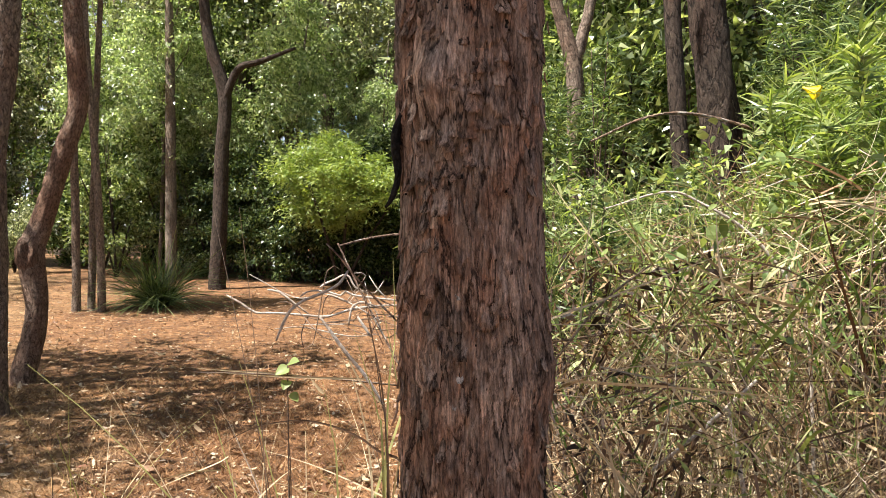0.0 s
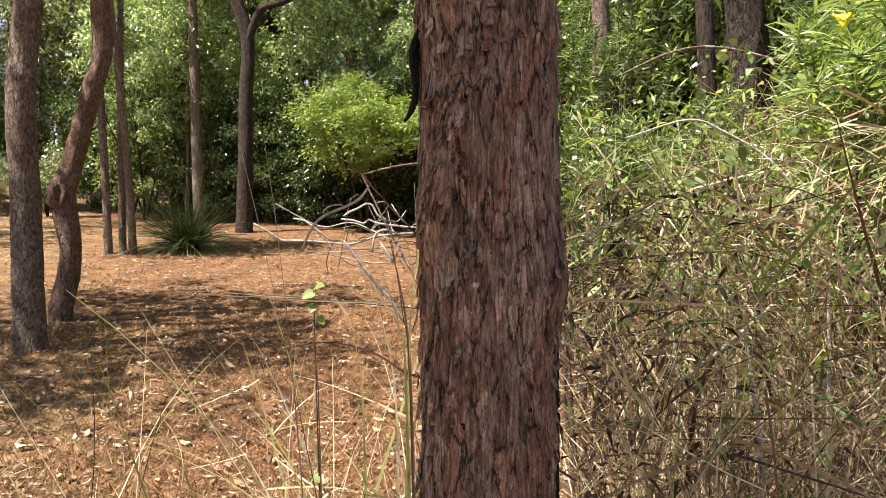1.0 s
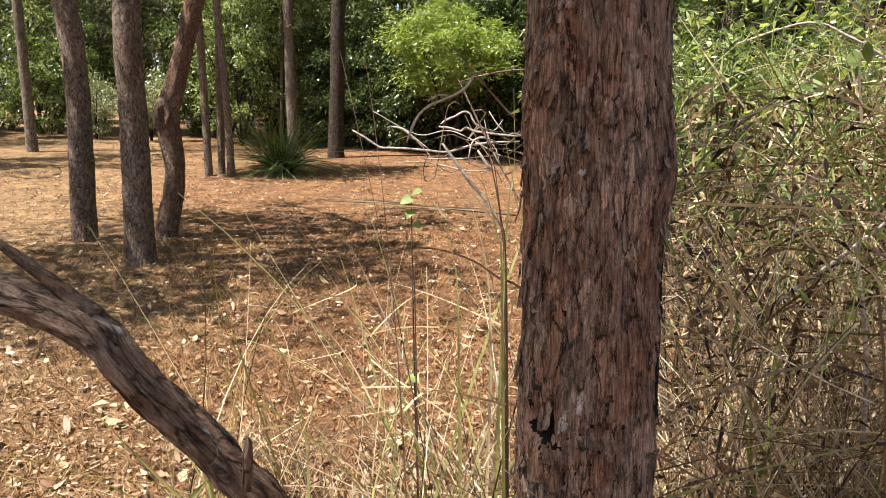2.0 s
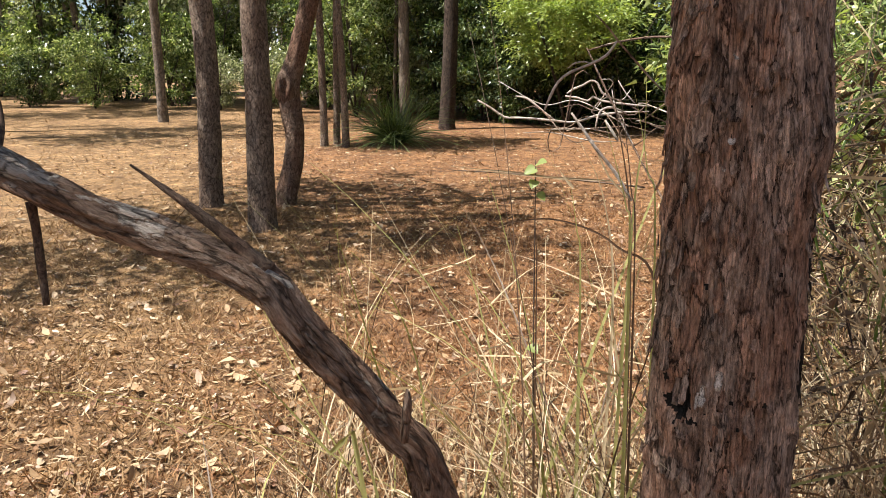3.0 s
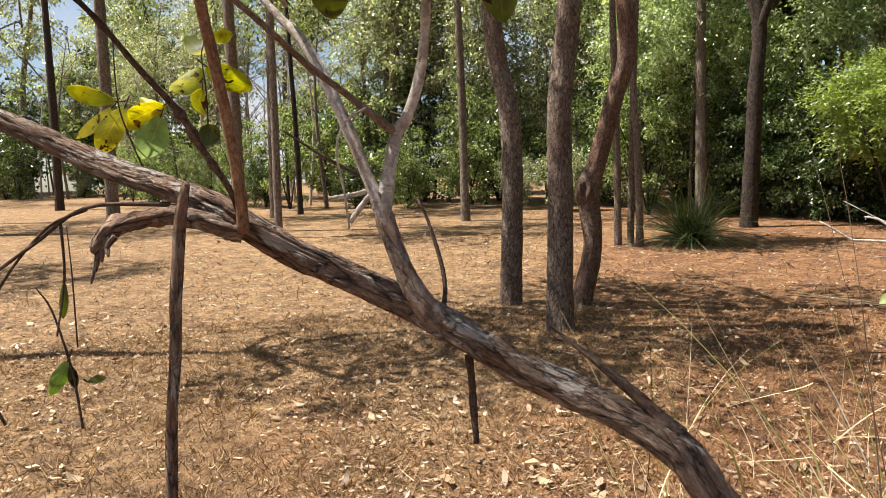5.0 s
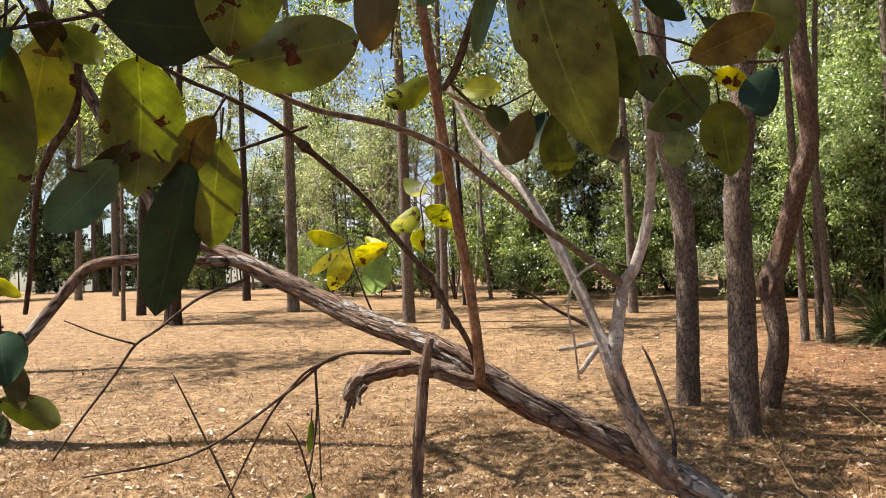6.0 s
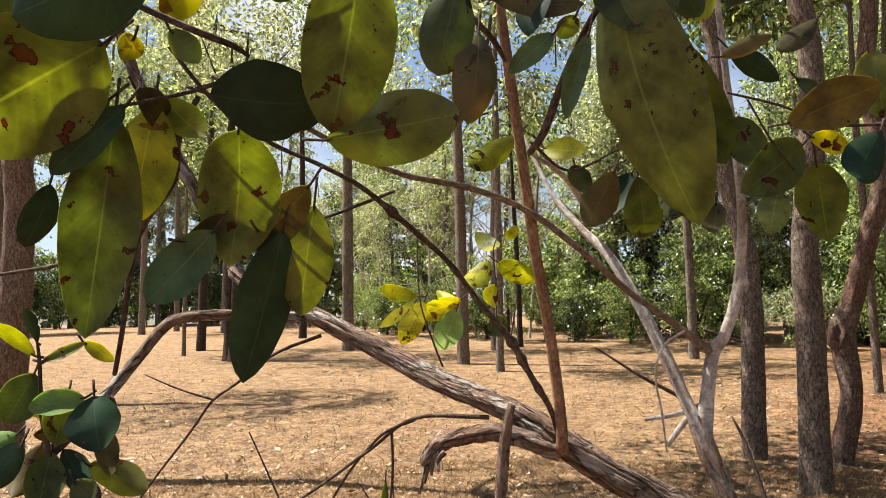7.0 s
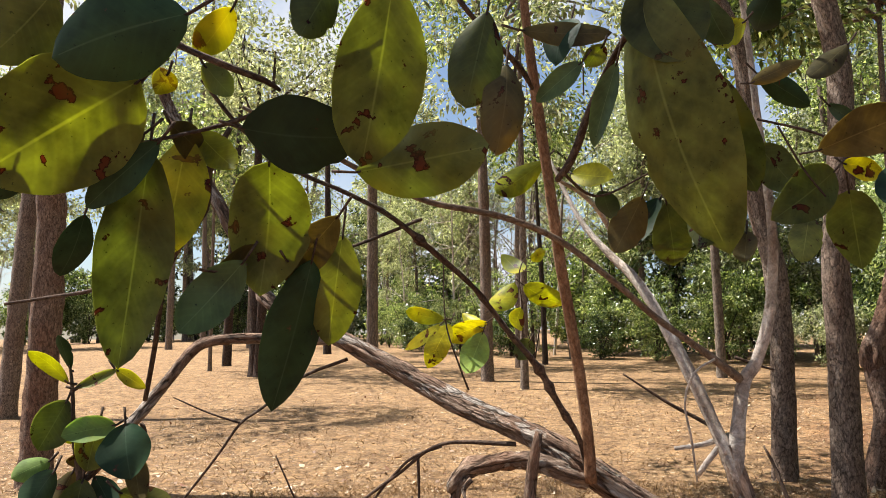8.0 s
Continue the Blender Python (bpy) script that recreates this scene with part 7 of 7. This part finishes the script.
for k, (dx, dz, way, ln) in enumerate(((0.0, 0.0, (-0.8, -0.5, -0.35), 0.032), (0.005, 0.012, (0.8, -0.55, 0.3), 0.030), (0.0, -0.03, (-0.2, -0.8, -0.6), 0.026), (0.01, -0.06, (0.7, -0.3, -0.6), 0.024), (0.0, -0.45, (0.6, -0.5, -0.3), 0.03))):
    d = unit(np.array(way))
    side = unit(np.cross(d, (0.1, -0.6, 0.8)))
    up = np.cross(side, d)
    s, t = np.meshgrid(np.linspace(0, 1, 9), np.linspace(-1, 1, 5), indexing="ij")
    half = 0.5 * ln * np.sin(math.pi * s ** 0.62) ** 0.8
    p = np.array((-0.36 + dx, 1.75, 1.27 + dz)) + d * ((s - 0.12 * np.abs(t) * (1 - s)) * ln)[..., None] + side * (t * half)[..., None] + up * (0.25 * half * t * t - 0.15 * ln * s * s)[..., None]
    f = [(i * 5 + j, i * 5 + j + 1, (i + 1) * 5 + j + 1, (i + 1) * 5 + j) for i in range(8) for j in range(4)]
    part("leaf", mesh_from("leaf", p.reshape(-1, 3), f, MAT_BLADE), sapling)

# dead twigs tangled beside the trunk
cane("pale twisted dead twig caught beside the trunk", [(-0.128, 1.021, 1.519, 0.0013), (-0.140, 1.018, 1.501, 0.0021), (-0.161, 1.015, 1.489, 0.0021), (-0.188, 1.011, 1.478, 0.0021), (-0.204, 1.008, 1.465, 0.0021), (-0.214, 1.004, 1.445, 0.0021), (-0.221, 1.001, 1.426, 0.0013)], MAT_GREY, 6)
cane("pale twisted dead twig caught beside the trunk", [(-0.161, 1.015, 1.489, 0.0007), (-0.169, 1.014, 1.492, 0.0012), (-0.183, 1.013, 1.490, 0.0012), (-0.192, 1.011, 1.483, 0.0007)], MAT_GREY, 6)
cane("pale twisted dead twig caught beside the trunk", [(-0.158, 1.023, 1.555, 0.0010), (-0.139, 1.023, 1.536, 0.0016), (-0.126, 1.022, 1.519, 0.0016), (-0.102, 1.020, 1.493, 0.0016), (-0.082, 1.019, 1.471, 0.0016), (-0.057, 1.018, 1.446, 0.0010)], MAT_LOG, 6)
cane("pale twisted dead twig caught beside the trunk", [(-0.538, 1.875, 1.431, 0.0019), (-0.505, 1.875, 1.413, 0.0032), (-0.466, 1.875, 1.388, 0.0032), (-0.440, 1.878, 1.387, 0.0032), (-0.396, 1.881, 1.385, 0.0032), (-0.335, 1.886, 1.380, 0.0032), (-0.287, 1.890, 1.377, 0.0032), (-0.236, 1.896, 1.393, 0.0032), (-0.178, 1.903, 1.402, 0.0032), (-0.106, 1.909, 1.405, 0.0019)], MAT_GREY, 6)
cane("pale twisted dead twig caught beside the trunk", [(-0.449, 1.934, 1.441, 0.0018), (-0.419, 1.936, 1.435, 0.0030), (-0.380, 1.936, 1.406, 0.0030), (-0.341, 1.936, 1.377, 0.0018)], MAT_GREY, 6)
cane("pale twisted dead twig caught beside the trunk", [(-0.252, 1.543, 1.409, 0.0024), (-0.227, 1.541, 1.376, 0.0040), (-0.199, 1.538, 1.338, 0.0040), (-0.154, 1.535, 1.285, 0.0040), (-0.120, 1.531, 1.231, 0.0024)], MAT_GREY, 6)
cane("pale twisted dead twig caught beside the trunk", [(-0.335, 1.886, 1.380, 0.0008), (-0.346, 1.882, 1.355, 0.0014), (-0.352, 1.878, 1.331, 0.0014), (-0.346, 1.875, 1.302, 0.0008)], MAT_DARKTWIG, 6)
cane("pale twisted dead twig caught beside the trunk", [(-0.312, 1.876, 1.442, 0.0018), (-0.281, 1.878, 1.438, 0.0030), (-0.255, 1.879, 1.430, 0.0030), (-0.242, 1.882, 1.441, 0.0030), (-0.223, 1.882, 1.431, 0.0030), (-0.163, 1.886, 1.423, 0.0030), (-0.105, 1.891, 1.418, 0.0018)], MAT_GREY, 6)
cane("pale twisted dead twig caught beside the trunk", [(-0.311, 1.907, 1.448, 0.0017), (-0.297, 1.910, 1.459, 0.0028), (-0.274, 1.913, 1.468, 0.0028), (-0.253, 1.916, 1.480, 0.0028), (-0.236, 1.917, 1.474, 0.0028), (-0.224, 1.915, 1.451, 0.0028), (-0.191, 1.916, 1.433, 0.0017)], MAT_GREY, 6)
cane("pale twisted dead twig caught beside the trunk", [(-0.230, 1.842, 1.358, 0.0018), (-0.225, 1.847, 1.395, 0.0030), (-0.214, 1.850, 1.411, 0.0030), (-0.191, 1.853, 1.415, 0.0030), (-0.157, 1.854, 1.401, 0.0018)], MAT_GREY, 6)
cane("pale twisted dead twig caught beside the trunk", [(-0.182, 1.862, 1.480, 0.0012), (-0.160, 1.859, 1.447, 0.0020), (-0.139, 1.859, 1.426, 0.0012)], MAT_GREY, 6)
cane("pale twisted dead twig caught beside the trunk", [(-0.203, 1.797, 1.386, 0.0024), (-0.185, 1.795, 1.359, 0.0040), (-0.171, 1.794, 1.338, 0.0024)], MAT_GREY, 6)
cane("pale twisted dead twig caught beside the trunk", [(-0.305, 1.909, 1.380, 0.0008), (-0.301, 1.913, 1.410, 0.0014), (-0.289, 1.917, 1.430, 0.0014), (-0.266, 1.920, 1.439, 0.0008)], MAT_DARKTWIG, 6)
rng = np.random.default_rng(52)
for k in range(20):
    c = np.array((rng.uniform(-0.34, -0.08), rng.uniform(1.8, 2.05), rng.uniform(1.33, 1.46)))
    d = unit(rng.normal(size=3) * (1, 0.5, 0.35)) * rng.uniform(0.05, 0.13)
    b = rng.normal(size=3) * 0.02
    cane("thin curled dead twig in a tangle beside the trunk", [(*(c - d), 0.0008), (*(c - d * 0.4 + b), 0.0014), (*(c + d * 0.4 - b), 0.0016), (*(c + d), 0.0009)], MAT_LOG if k % 3 else MAT_GREY, 5)
strap([(-0.066, 1.424, 1.146), (-0.089, 1.442, 1.302), (-0.109, 1.453, 1.402), (-0.130, 1.462, 1.482)], 0.0105, MAT_STRAP)
strap([(-0.114, 1.463, 1.089), (-0.128, 1.480, 1.227), (-0.155, 1.489, 1.319), (-0.178, 1.497, 1.394)], 0.013, MAT_STRAP)
strap([(-0.102, 1.415, 1.102), (-0.118, 1.435, 1.269), (-0.139, 1.451, 1.402), (-0.164, 1.465, 1.530)], 0.008, MAT_STRAW)
strap([(-0.176, 1.731, 1.249), (-0.270, 1.723, 1.252), (-0.377, 1.714, 1.257), (-0.511, 1.704, 1.267)], 0.007, MAT_PALESTRAW)
strap([(-0.120, 1.531, 1.231), (-0.168, 1.533, 1.279), (-0.193, 1.537, 1.326), (-0.211, 1.539, 1.350)], 0.007, MAT_PALESTRAW)
strap([(-0.240, 1.524, 1.255), (-0.252, 1.524, 1.267), (-0.270, 1.526, 1.290)], 0.011, MAT_PALESTRAW)
strap([(-0.369, 0.683, 0.982), (-0.416, 0.691, 1.027), (-0.473, 0.700, 1.072), (-0.541, 0.713, 1.126)], 0.026, MAT_STRAP)
strap([(-0.366, 0.714, 0.970), (-0.404, 0.716, 0.998), (-0.452, 0.722, 1.024), (-0.493, 0.723, 1.040)], 0.02, MAT_STRAP)
